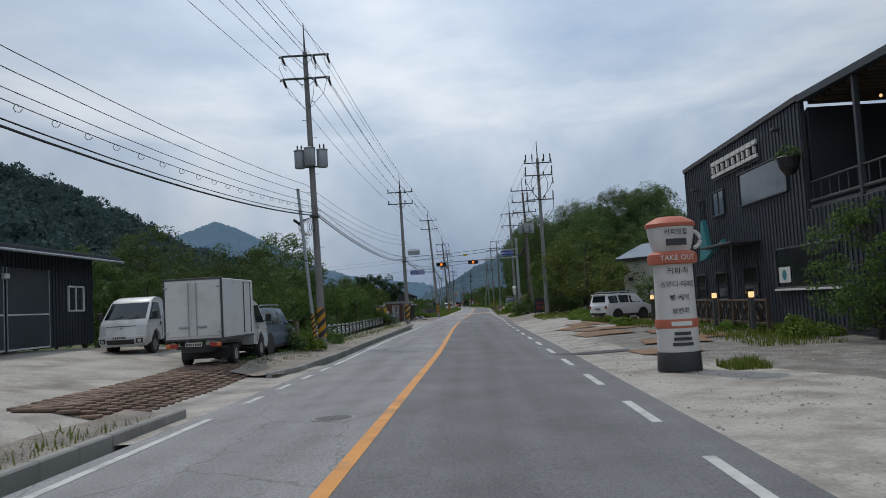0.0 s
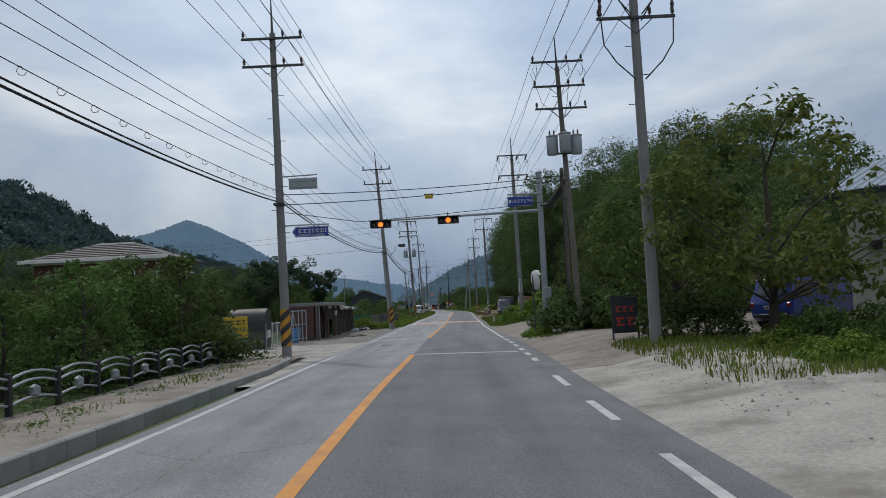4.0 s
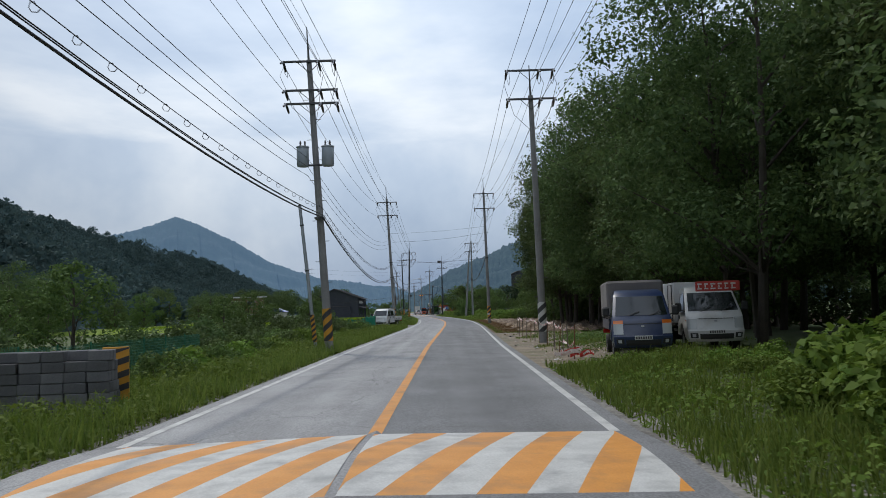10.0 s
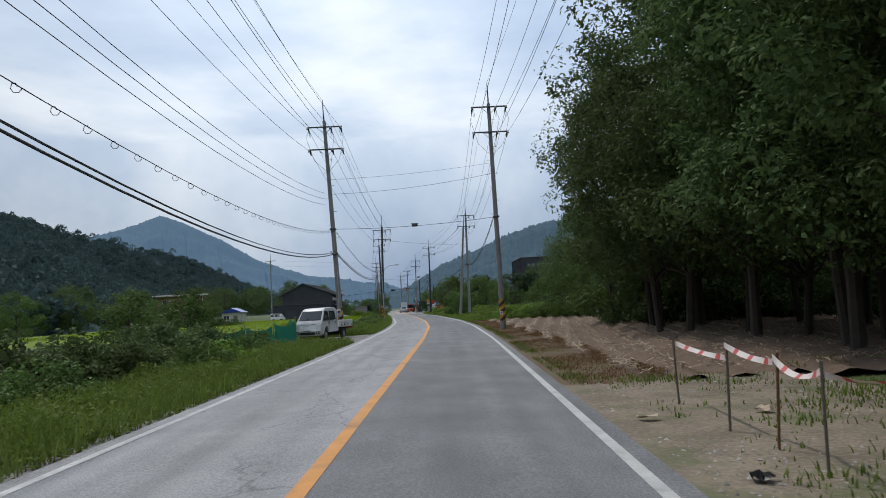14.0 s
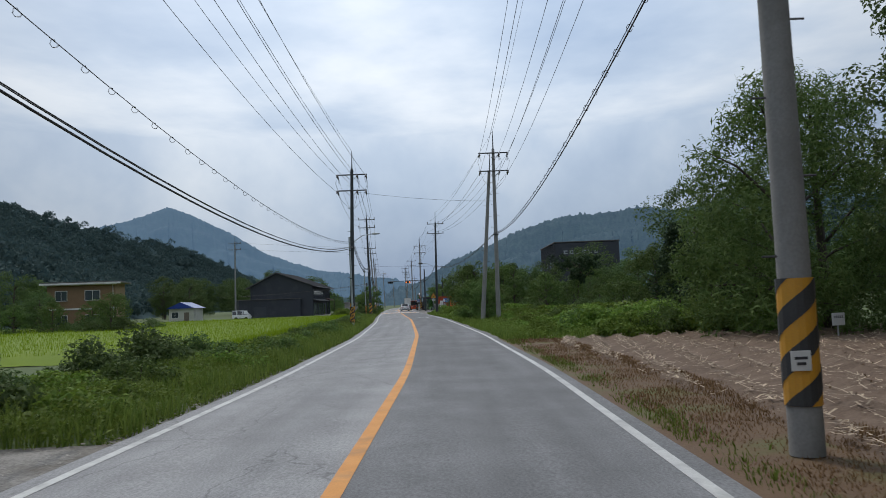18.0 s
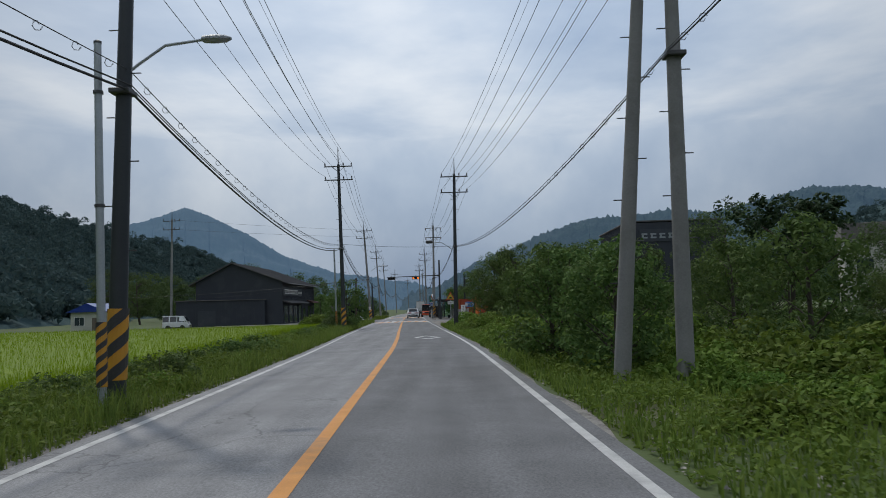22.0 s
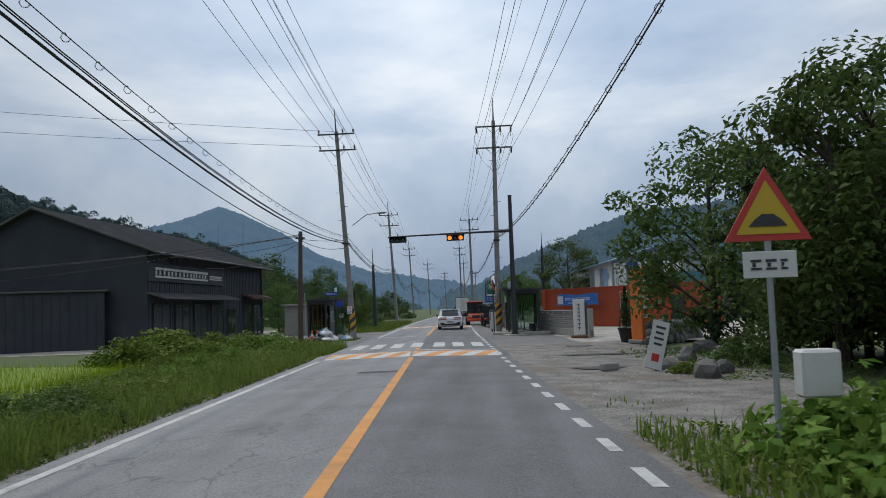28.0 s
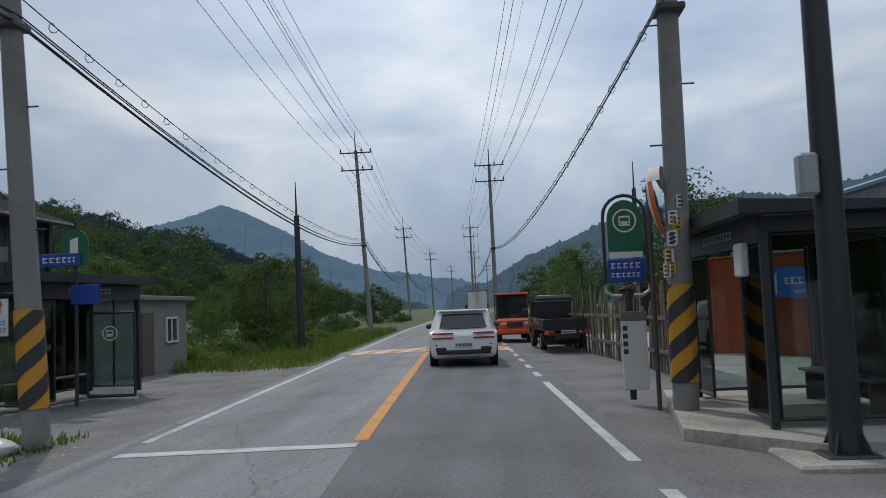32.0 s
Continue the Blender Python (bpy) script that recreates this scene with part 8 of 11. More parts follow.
def on_column(text, z, size, r, material, label):
    """Writing bent round the column, looking to the road's near end."""
    ob = letters(text, size, 0.004, material, "lettering", cup, (0, 0, 0), 0, 0, label)
    for v in ob.data.vertices:
        a = v.co.x / r
        v.co = Vector((r * math.sin(a), -r * math.cos(a) - v.co.z, z + v.co.y))
    return ob


on_column("TAKE OUT", 2.56, 0.17, 0.572, M["white_paint"], "white words TAKE OUT")
on_column("커피맛집", 3.14, 0.15, 0.535, M["ink"], "black Korean words")
on_column("커피·차", 2.26, 0.17, 0.468, M["ink"], "black Korean words")
on_column("스무디·에이드", 1.96, 0.155, 0.472, M["ink"], "black Korean words")
on_column("빵·케익", 1.66, 0.155, 0.476, M["ink"], "black Korean words")
on_column("브런치", 1.36, 0.15, 0.48, M["ink"], "black Korean word")
for z, n, hh, c in ((2.92, 5, 0.15, "ink"), (1.08, 8, 0.10, "white_paint"), (0.86, 4, 0.07, "ink"), (0.74, 7, 0.07, "ink"), (0.62, 8, 0.07, "ink")):
    for i in range(n):
        a = (i - (n - 1) / 2) * (0.17 if n < 6 else 0.115)
        r = 0.52 if z > 2.5 else 0.49
        m = pose(r * math.sin(a), -r * math.cos(a), z, 0, 0, math.degrees(a))
        part("word_bar", Geo().box((0, 0, 0), (0.075 if n > 5 else 0.12, 0.012, hh), 0.0, m), M[c], cup)

# white shed with a ribbed metal roof
ws = thing("white_shed", 14.08, 71.76, 0.35, -54, "white plastered shed with a blue-grey ribbed metal roof", "shed")
part("front_wall", Geo().box((6.0, 0.1, 2.25), (12.0, 0.2, 4.5), 0.02), M["plaster"], ws)
part("side_wall", Geo().prism([(0.1, 0), (6.3, 0), (6.3, 4.5), (3.15, 5.6), (0.1, 4.5)], -0.1, 0.1, "x"), M["plaster"], ws)
part("back_wall", Geo().box((6.0, 6.3, 2.25), (12.0, 0.2, 4.5), 0.02), M["plaster"], ws)
part("side_wall", Geo().prism([(0.1, 0), (6.2, 0), (6.2, 4.45), (3.15, 5.55), (0.1, 4.45)], 11.9, 12.0, "x"), M["plaster"], ws)
for s in (0, 1):
    y0, y1, z0, z1 = (-0.45, 3.15, 4.42, 5.75) if s == 0 else (6.75, 3.15, 4.42, 5.75)
    rf = part("roof", Geo().add([(-0.5, y0, z0), (12.5, y0, z0), (12.5, y1, z1), (-0.5, y1, z1), (-0.5, y0, z0 - 0.08), (12.5, y0, z0 - 0.08), (12.5, y1, z1 - 0.08), (-0.5, y1, z1 - 0.08)], [(0, 1, 2, 3), (4, 5, 6, 7), (0, 1, 5, 4), (1, 2, 6, 5), (2, 3, 7, 6), (3, 0, 4, 7)]), M["roof_blue"], ws, "ribbed metal roof slope")
    for i in range(40):
        x = -0.45 + i * 0.33
        part("roof_rib", Geo().add([(x - 0.04, y0, z0 + 0.002), (x + 0.04, y0, z0 + 0.002), (x + 0.04, y1, z1 + 0.002), (x - 0.04, y1, z1 + 0.002), (x, y0, z0 + 0.05), (x, y1, z1 + 0.05)], [(0, 4, 5, 3), (1, 2, 5, 4), (0, 1, 4), (3, 5, 2)]), M["roof_blue"], rf)
# eave board painted navy to hold the shade below the roof edge
part("eave_trim", Geo().box((6.0, -0.45, 4.3), (13.0, 0.05, 0.2), 0.01), M["clad_navy"], ws, "eave board with shade in its dark colour")
part("drainpipe", Geo().cyl((3.05, -0.06, 0), (3.05, -0.06, 4.4), 0.05, sides=8), M["white_paint"], ws)
window_unit(ws, 4.2, -0.02, 1.6, 1.1, 1.25, "sign_blue")
part("vent_hood", Geo().box((0.9, -0.15, 2.6), (0.35, 0.3, 0.3), 0.05), M["trim_black"], ws)
for k, (a, b) in enumerate(((0.4, 0.3), (0.55, 0.55), (0.75, 0.4), (0.95, 0.7))):
    part("stain_mark", Geo().prism([(0.9 + a * 0.9, 1.0 + b * 0.3), (1.1 + a * 0.9, 1.0 + b * 0.3), (1.25 + a * 0.7, 1.3 + b * 0.5), (1.0 + a * 0.8, 1.2 + b * 0.4)], -0.012, -0.004), M["ink"], ws)
ct = thing("container", 11.85, 46.6, 0.3, -3.5, "grey corrugated steel container with one window", "container")
part("body", Geo().box((3.0, 1.6, 1.45), (6.0, 3.2, 2.9), 0.03), M["steel_dark"], ct)
for i in range(11):
    part("corrugation", Geo().box((-0.02, 0.2 + i * 0.28, 1.45), (0.07, 0.15, 2.6), 0.02), M["mast_grey"], ct)
for i in range(20):
    part("corrugation", Geo().box((0.25 + i * 0.29, -0.02, 1.45), (0.14, 0.06, 2.6), 0.02), M["steel_dark"], ct)
for c, d in (((0.06, 1.6, 2.86), (0.2, 3.3, 0.12)), ((3.0, 0.02, 2.86), (6.1, 0.14, 0.12)), ((0.03, 0.03, 1.45), (0.13, 0.13, 2.9)), ((0.03, 3.17, 1.45), (0.13, 0.13, 2.9))):
    part("frame_bar", Geo().box(c, d, 0.02), M["mast_grey"], ct)
window_unit(ct, 1.05, -0.08, 1.2, 0.75, 0.95, "white_panel")

# red notice board on legs
rb = thing("notice_board", 6.6, 71.8, 0.35, 5, "dark framed board with red faded lettering", "sign board")
part("panel", Geo().box((0, 0, 0.75), (0.82, 0.05, 1.15), 0.01), M["clad_navy"], rb)
for s in (-1, 1):
    part("leg", Geo().box((s * 0.42, 0, 0.65), (0.05, 0.06, 1.4), 0.01), M["trim_black"], rb)
part("top_bar", Geo().box((0, 0, 1.37), (0.95, 0.1, 0.05), 0.01), M["trim_black"], rb)
bars("word_bar", M["tape_red"], rb, -0.3, 0.3, -0.032, 0.95, 0.2, random.Random(5), 0.008)
bars("word_bar", M["tape_red"], rb, -0.3, 0.3, -0.032, 0.55, 0.3, random.Random(6), 0.008)

# pavement railing of wave-shaped bars between dark posts
rail = thing("guard_railing", 0, 0, 0, 0, "low railing of silver wave bars between dark posts", "railing")
for y in np.arange(39.0, 75.5, 2.0):
    def rx(q):
        return float(cx(q) + np.interp(q, [40, 60, 88], [-6.3, -6.9, -7.3]))
    x0, x1 = rx(y), rx(y + 2)
    z = float(ground_z(x0, y)) + 0.06
    part("post", Geo().box((x0, y, z + 0.42), (0.12, 0.12, 0.86), 0.02), M["trim_black"], rail)
    for k, (z0, amp) in enumerate(((0.72, 0.12), (0.55, 0.12), (0.22, 0.1))):
        path = [(x0 + (x1 - x0) * t, y + 2 * t, z + z0 + amp * math.sin(math.pi * t)) for t in np.linspace(0.03, 0.97, 9)]
        part("wave_bar", Geo().tube(path, 0.028, 6), M["galvanized"], rail, smooth=True)
    part("badge", Geo().lathe(((x0 + x1) / 2, y + 1, z + 0.42), [(0.02, -0.16), (0.11, -0.06), (0.11, 0.08), (0.02, 0.14)], 10), M["galvanized"], rail)
post_rust = thing("marker_post", -6.9, 33.5, 0.2, 0, "short brown concrete marker post", "post")
part("post", Geo().box((0, 0, 0.55), (0.13, 0.13, 1.1), 0.02), M["wood_grey"], post_rust)
part("cap", Geo().box((0, 0, 1.12), (0.15, 0.15, 0.06), 0.015), M["rust"], post_rust)
scatter(["bush", "weed"], 9.2, 13.5, 60, 71, 9, 0.5, 0.9, 31)
scatter(["weed2", "weed"], 8.3, 9.2, 40, 58, 9, 0.4, 0.7, 32)
plant("mid", 12.2, 24.4, 0.68)
plant("weed", 11.2, 27.2, 0.8)
plant("weed2", 11.0, 30.0, 0.7)
plant("weed2", 10.6, 33.0, 0.7)
scatter(["weed", "bush"], -7.6, -6.4, 33, 42, 7, 0.5, 0.9, 33)
grass("tuft_grass", [(9.0, 11.0, 38, 60, 1.0), (-5.2, -4.2, 4, 15, 0.6), (-6.2, -5.2, 24, 78, 0.7), (7.0, 7.9, 18.2, 19.4, 9), (9.6, 12.4, 24, 44, 0.9), (6.4, 13, 59, 72, 1.2)], 90, 0.24, 9, M["grass_blade"], "tufts of green and dry grass", 0.012, 0.6, 0.1)
# ---- the first junction: signal mast, street signs, sheds and the brick houses ----
def signal_head(parent, x, z, lit, y=-0.2, w=1.05, h=0.34):
    """A horizontal three-lamp signal in a black case with hoods; lit lists the glowing lamps."""
    c = part("signal_head", Geo().box((x, y, z), (w, 0.2, h), 0.03), M["trim_black"], parent, "black three-lamp traffic signal")
    part("hanger", Geo().box((x, y + 0.08, z + 0.26), (0.06, 0.08, 0.3), 0.01), M["steel_dark"], c)
    part("top_plate", Geo().box((x, y - 0.05, z + h / 2 + 0.02), (w + 0.1, 0.34, 0.03), 0.01), M["mast_dark"], c)
    for i in range(3):
        lx = x + (i - 1) * w * 0.315
        on = i in lit
        ob = part("signal_lamp", Geo().lathe((0, 0, 0), [(0.125, 0), (0.12, 0.03), (0.06, 0.055)], 18), M["signal_on" if on else "glass_dark"], c, "glowing amber lamp" if on else "unlit dark lamp")
        ob.matrix_basis = pose(lx, y - 0.1, z, 90, 0, 0)
        g = Geo()
        a0 = np.linspace(0.15, math.pi - 0.15, 9)
        g.sheet([(lx + 0.14 * math.cos(a), y - 0.1 - d, z + 0.14 * math.sin(a)) for d in (0, 0.2) for a in a0], 9)
        part("hood", g, M["trim_black"], c)
    return c


mast = thing("signal_mast", 5.8, 85.6, 0.3, 0, "grey steel mast arm with two amber flashing signals", "traffic signal", "traffic signals")
part("mast", Geo().tube([(0, 0, 0), (0, 0, 7.75)], [0.16, 0.13], 14), M["mast_grey"], mast, smooth=True)
part("mast_cap", Geo().lathe((0, 0, 7.75), [(0.17, 0), (0.17, 0.05), (0.05, 0.1)], 14), M["mast_grey"], mast)
part("base_plate", Geo().box((0, 0, 0.03), (0.5, 0.5, 0.06), 0.02), M["mast_grey"], mast)
part("collar", Geo().cyl((-0.55, 0, 5.86), (0.02, 0, 5.88), 0.09, sides=10), M["mast_grey"], mast)
part("mast_arm", Geo().tube([(0, 0, 5.88), (-3, 0, 5.82), (-8.5, 0, 5.73)], [0.075, 0.065, 0.045], 10), M["mast_grey"], mast, smooth=True)
signal_head(mast, -7.96, 5.52, (1,))
signal_head(mast, -4.62, 5.58, (1,))
part("control_box", Geo().box((0.1, -0.22, 1.75), (0.35, 0.25, 0.55), 0.03), M["mast_grey"], mast)
arm = part("sign_arm", Geo().tube([(0, -0.1, 6.72), (-0.3, -0.12, 6.72), (-1.62, -0.12, 6.72)], [0.1, 0.04, 0.04], 8), M["mast_grey"], mast)
sgn = part("name_sign", Geo().box((-1.0, -0.12, 6.36), (1.25, 0.06, 0.5), 0.02), M["sign_blue"], mast, "blue junction name sign with white words")
part("sign_edge", Geo().tube([(-1.6, -0.155, 6.13), (-0.4, -0.155, 6.13), (-0.4, -0.155, 6.59), (-1.6, -0.155, 6.59), (-1.6, -0.155, 6.13)], 0.008, 4, False), M["white_paint"], sgn)
letters("막골입구삼거리", 0.185, 0.004, M["white_paint"], "lettering", sgn, (-0.93, -0.155, 6.36), 90, 0, "white Korean words")
part("word_bar", Geo().box((-1.51, -0.154, 6.36), (0.12, 0.008, 0.15)), M["white_paint"], sgn)
for x in (-1.45, -0.6):
    part("sign_clamp", Geo().box((x, -0.12, 6.66), (0.05, 0.05, 0.1)), M["galvanized"], sgn)

for y, z in ((85.6, 8.05), (85.7, 7.92)):
    wire([(-5.3, 76.8, 5.9 if z < 8 else 6.3), (6.7, 82.4, 7.2 if z < 8 else 7.4)], 2.2, 0.018, M["cable"], "black span cable across the road", 10, "overhead cable")
wire([(-5.25, 76.8, 5.6), (-2.5, 78.2, 5.25), (6.7, 82.4, 6.3)], 1.6, 0.014, M["cable"], "slack black cable across the junction", 12, "overhead cable")
jb = thing("cable_box", 0.35, 79.4, 6.3, 4, "small yellow-grey cable junction box on a wire", "cable box")
part("box", Geo().box((0, 0, 0), (0.34, 0.14, 0.16), 0.03), M["sign_yellow"], jb)
part("clamp", Geo().box((0, 0, 0.1), (0.42, 0.05, 0.05), 0.01), M["steel_dark"], jb)
# drooping black cable sleeve between the mast and the wooden pole
solid("cable_sleeve", Geo().tube([(5.85, 85.4, 6.4), (6.1, 84.6, 6.3), (6.4, 83.6, 6.7), (6.7, 82.7, 7.2)], [0.07, 0.15, 0.14, 0.08], 10), M["cable"], "thick black cable bundle between mast and pole", "overhead cable", group="overhead wires", smooth=True)
wp = thing("wooden_pole", 6.65, 83.4, 0.2, 0, "short weathered wooden pole leaning on its twin", "utility pole", "utility poles")
part("pole", Geo().tube([(0, 0, 0), (-0.05, -0.3, 4), (-0.12, -0.6, 7.6)], [0.12, 0.11, 0.09], 10), M["wood_pole"], wp, smooth=True)
part("riser_cable", Geo().tube([(-0.1, -0.16, 0.2), (-0.16, -0.4, 3), (-0.18, -0.55, 5), (-0.2, -0.72, 7.4)], 0.025, 6), M["cable"], wp)

# street signs on the left pole
st = thing("street_sign", -5.4, 76.5, 4.78, 0, "blue arrow-shaped street sign on a steel arm", "street sign")
part("arm", Geo().tube([(0.0, 0.15, 0.27), (0.45, 0.0, 0.27), (1.88, 0, 0.27)], 0.03, 8), M["galvanized"], st)
part("plate", Geo().prism([(0.45, 0.0), (0.6, -0.2), (1.85, -0.2), (1.85, 0.2), (0.6, 0.2)], -0.02, 0.02), M["sign_blue"], st)
part("plate_edge", Geo().tube([(0.5, -0.024, 0.0), (0.62, -0.024, -0.17), (1.82, -0.024, -0.17), (1.82, -0.024, 0.17), (0.62, -0.024, 0.17), (0.5, -0.024, 0.0)], 0.007, 4, False), M["white_paint"], st)
bars("word_bar", M["white_paint"], st, 0.7, 1.78, -0.03, 0.03, 0.15, random.Random(2), 0.01)
bars("word_bar", M["white_paint"], st, 0.7, 1.7, -0.03, -0.12, 0.06, random.Random(9), 0.01)
for x in (0.7, 1.7):
    part("bracket", Geo().box((x, 0, 0.23), (0.05, 0.06, 0.1)), M["galvanized"], st)
bb = thing("blank_board", -5.4, 76.5, 6.65, 0, "grey back of a road sign on a pole arm", "road sign")
part("arm", Geo().tube([(0, 0.1, 0.32), (1.5, 0.0, 0.34)], 0.03, 8), M["galvanized"], bb)
part("board", Geo().box((0.95, -0.05, 0.0), (1.1, 0.03, 0.44), 0.01), M["mast_grey"], bb)
for z in (-0.12, 0.12):
    part("stiffener", Geo().box((0.95, -0.08, z), (1.05, 0.03, 0.04)), M["galvanized"], bb)


def convex_mirror(x, y, z0, h, facing, r=0.42):
    """A road mirror: rimmed dome on a post. facing: degrees that the glass is turned from looking to -y."""
    ob = thing("convex_mirror", x, y, z0, 0, "round convex road mirror on a thin steel post", "road mirror", "road mirrors")
    part("post", Geo().cyl((0, 0, 0), (0, 0, h), 0.035, sides=8), M["steel_dark"], ob)
    m = pose(0, 0, h - 0.25, 82, 0, facing) @ Matrix.Translation((0, 0, 0.14))
    d = part("glass", Geo().lathe((0, 0, 0), [(r, 0.0), (r * 0.8, 0.04), (r * 0.45, 0.075), (0.02, 0.09)], 24), M["mirror"], ob, "convex mirror glass", True)
    d.matrix_basis = m
    for nm, prof, mt in (("back_shell", [(r + 0.01, 0.0), (r * 0.9, -0.07), (r * 0.3, -0.12), (0.03, -0.12)], "white_paint"), ("rim", [(r + 0.05, -0.02), (r + 0.05, 0.03), (r, 0.035), (r, -0.03)], "sign_orange" if r > 0.43 else "white_paint")):
        q = part(nm, Geo().lathe((0, 0, 0), prof, 24), M[mt], ob, smooth=True)
        q.matrix_basis = m
    hood = part("visor", Geo().sheet([((r + 0.06) * math.cos(a), (r + 0.06) * math.sin(a), d) for d in (-0.02, 0.16) for a in np.linspace(0.5, math.pi - 0.5, 12)], 12), M["white_paint"], ob)
    hood.matrix_basis = m
    return ob


convex_mirror(5.05, 84.1, 0.3, 2.6, 105)


def trash_bag(x, y, z, s, material, seed, flat=0.8):
    """A tied plastic bag: a slack lumpy body with a knotted neck."""
    rng = np.random.default_rng(seed)
    n, k = 11, 16
    pts = []
    off = rng.uniform(0, 50, 3)
    for i in range(n):
        t = i / (n - 1)
        r = s * (0.15 + 0.85 * math.sin(math.pi * min(1, t * 1.25 + 0.16)) ** 0.6) if t < 0.78 else s * np.interp(t, [0.78, 0.88, 1.0], [0.42, 0.1, 0.22])
        for j in range(k):
            w = 2 * math.pi * j / k
            f = 1 + 0.28 * noise.noise(Vector((math.cos(w) * 1.7 + off[0], math.sin(w) * 1.7 + off[1], t * 3.1 + off[2]))) + 0.06 * math.sin(w * 7 + t * 9)
            pts.append((r * f * math.cos(w), r * f * math.sin(w), s * 1.5 * flat * t))
    f = [(i * k + j, i * k + (j + 1) % k, (i + 1) * k + (j + 1) % k, (i + 1) * k + j) for i in range(n - 1) for j in range(k)] + [tuple(range(k - 1, -1, -1))]
    me = Geo().add(pts, f).mesh("trash_bag", M[material], True)
    col = material.split("_")[1]
    ob = tagged(new("trash_bag", me), "%s plastic trash bag tied and dumped at the roadside" % col, "trash bag", "trash bags")
    ob.matrix_basis = pose(x, y, z, rng.uniform(-12, 12), rng.uniform(-12, 12), rng.uniform(0, 360))
    return ob


for i, (x, y, s, c) in enumerate(((6.0, 83.2, 0.27, "bag_white"), (6.35, 83.0, 0.3, "bag_black"), (6.65, 83.0, 0.28, "bag_white"), (6.2, 83.6, 0.33, "bag_black"), (6.3, 83.3, 0.22, "bag_blue"))):
    trash_bag(x, y, float(ground_z(x, y)) - 0.02, s, c, i)
scatter(["bush", "bush2", "weed"], 6.0, 9.5, 82.5, 88.5, 11, 0.7, 1.15, 41)
scatter(["weed2", "weed"], 5.2, 6.6, 83.8, 88.5, 8, 0.4, 0.7, 42)
plant("bush2", 7.4, 83.2, 1.2)
plant("mid", 8.8, 86.0, 0.75)
plant("bush2", 9.6, 84.5, 1.3)
plant("bush", 8.6, 83.6, 1.3)
plant("bush", 10.4, 83.2, 1.2)
plant("vine", 7.9, 83.0, 0.8)
plant("mid", 9.3, 95.0, 0.6)
plant("weed", 8.8, 93.6, 0.9)
grass("tuft_grass", [(4.9, 7.2, 82.0, 89, 1.4), (8.0, 11, 84, 89, 0.8)], 60, 0.28, 19, M["grass_blade"], "tufts of green and dry grass")

# tank shed with a half-round black cover
tank = thing("tank_shed", -8.5, 88.3, -0.1, 90, "black half-round covered tank on a steel base", "tank")
a12 = np.linspace(0, math.pi, 13)
part("cover", Geo().prism([(0.75 * math.cos(a), 1.35 + 0.75 * math.sin(a)) for a in a12] + [(-0.75, 0.9), (0.75, 0.9)], 0.0, 1.9, "y"), M["trim_black"], tank, "black half-round cover", True)
part("base_panel", Geo().box((0, 0.9, 0.5), (1.45, 1.7, 0.95), 0.02), M["steel_dark"], tank)
part("plastic_sheet", Geo().sheet([(-0.5 + 0.16 * i, -0.02 - 0.02 * math.sin(i * 2 + j), 0.95 - 0.13 * j - 0.03 * math.sin(i * 1.3)) for j in range(4) for i in range(7)], 7), M["bag_white"], tank, "torn white plastic sheet")
for x in (-0.72, 0.72):
    part("frame_post", Geo().cyl((x, -0.02, 0), (x, -0.02, 1.3), 0.025, sides=6), M["galvanized"], tank)

wf = thing("wire_fence", -8.6, 89.7, -0.12, 88, "white wire mesh fence round a small garden", "fence")
for x in (0.0, 1.1, 2.0):
    part("post", Geo().cyl((x, 0, 0), (x, 0, 1.35), 0.03, sides=8), M["white_paint"], wf)
for z in np.arange(0.15, 1.3, 0.12):
    part("wire", Geo().cyl((0, 0, z), (2.0, 0, z), 0.006, sides=4), M["galvanized"], wf)
for x in np.arange(0.1, 2.0, 0.15):
    part("wire", Geo().cyl((x, 0, 0.1), (x, 0, 1.3), 0.005, sides=4), M["galvanized"], wf)
part("top_rail", Geo().cyl((0, 0, 1.3), (2, 0, 1.3), 0.02, sides=6), M["white_paint"], wf)

gt = thing("gate_frame", -8.05, 91.75, -0.12, 84, "rusty steel gate frame with crossed bars", "gate")
for x in (0, 0.75, 1.9, 2.7, 3.55):
    part("post", Geo().cyl((x, 0, 0), (x, 0, 1.95), 0.035, sides=8), M["galvanized"], gt)
for z in (0.25, 1.1, 1.9):
    part("rail", Geo().cyl((0, 0, z), (3.55, 0, z), 0.025, sides=6), M["galvanized"], gt)
part("brace", Geo().cyl((0, 0, 0.25), (0.75, 0, 1.9), 0.025, sides=6), M["galvanized"], gt)
part("brace", Geo().cyl((0.75, 0, 1.9), (1.9, 0, 0.25), 0.025, sides=6), M["galvanized"], gt)
part("brace", Geo().cyl((0, 0, 1.9), (0.75, 0, 0.25), 0.02, sides=6), M["galvanized"], gt)
tub = thing("plastic_tub", -8.5, 94.6, -0.1, 0, "large blue plastic water tub", "tub")
part("body", Geo().lathe((0, 0, 0), [(0.5, 0), (0.56, 0.4), (0.6, 0.8), (0.64, 0.82), (0.64, 0.87), (0.57, 0.87), (0.5, 0.1)], 20), M["bag_blue"], tub, smooth=True)
part("rim_band", Geo().lathe((0, 0, 0.4), [(0.57, 0), (0.59, 0.03), (0.58, 0.06)], 20), M["bag_blue"], tub)

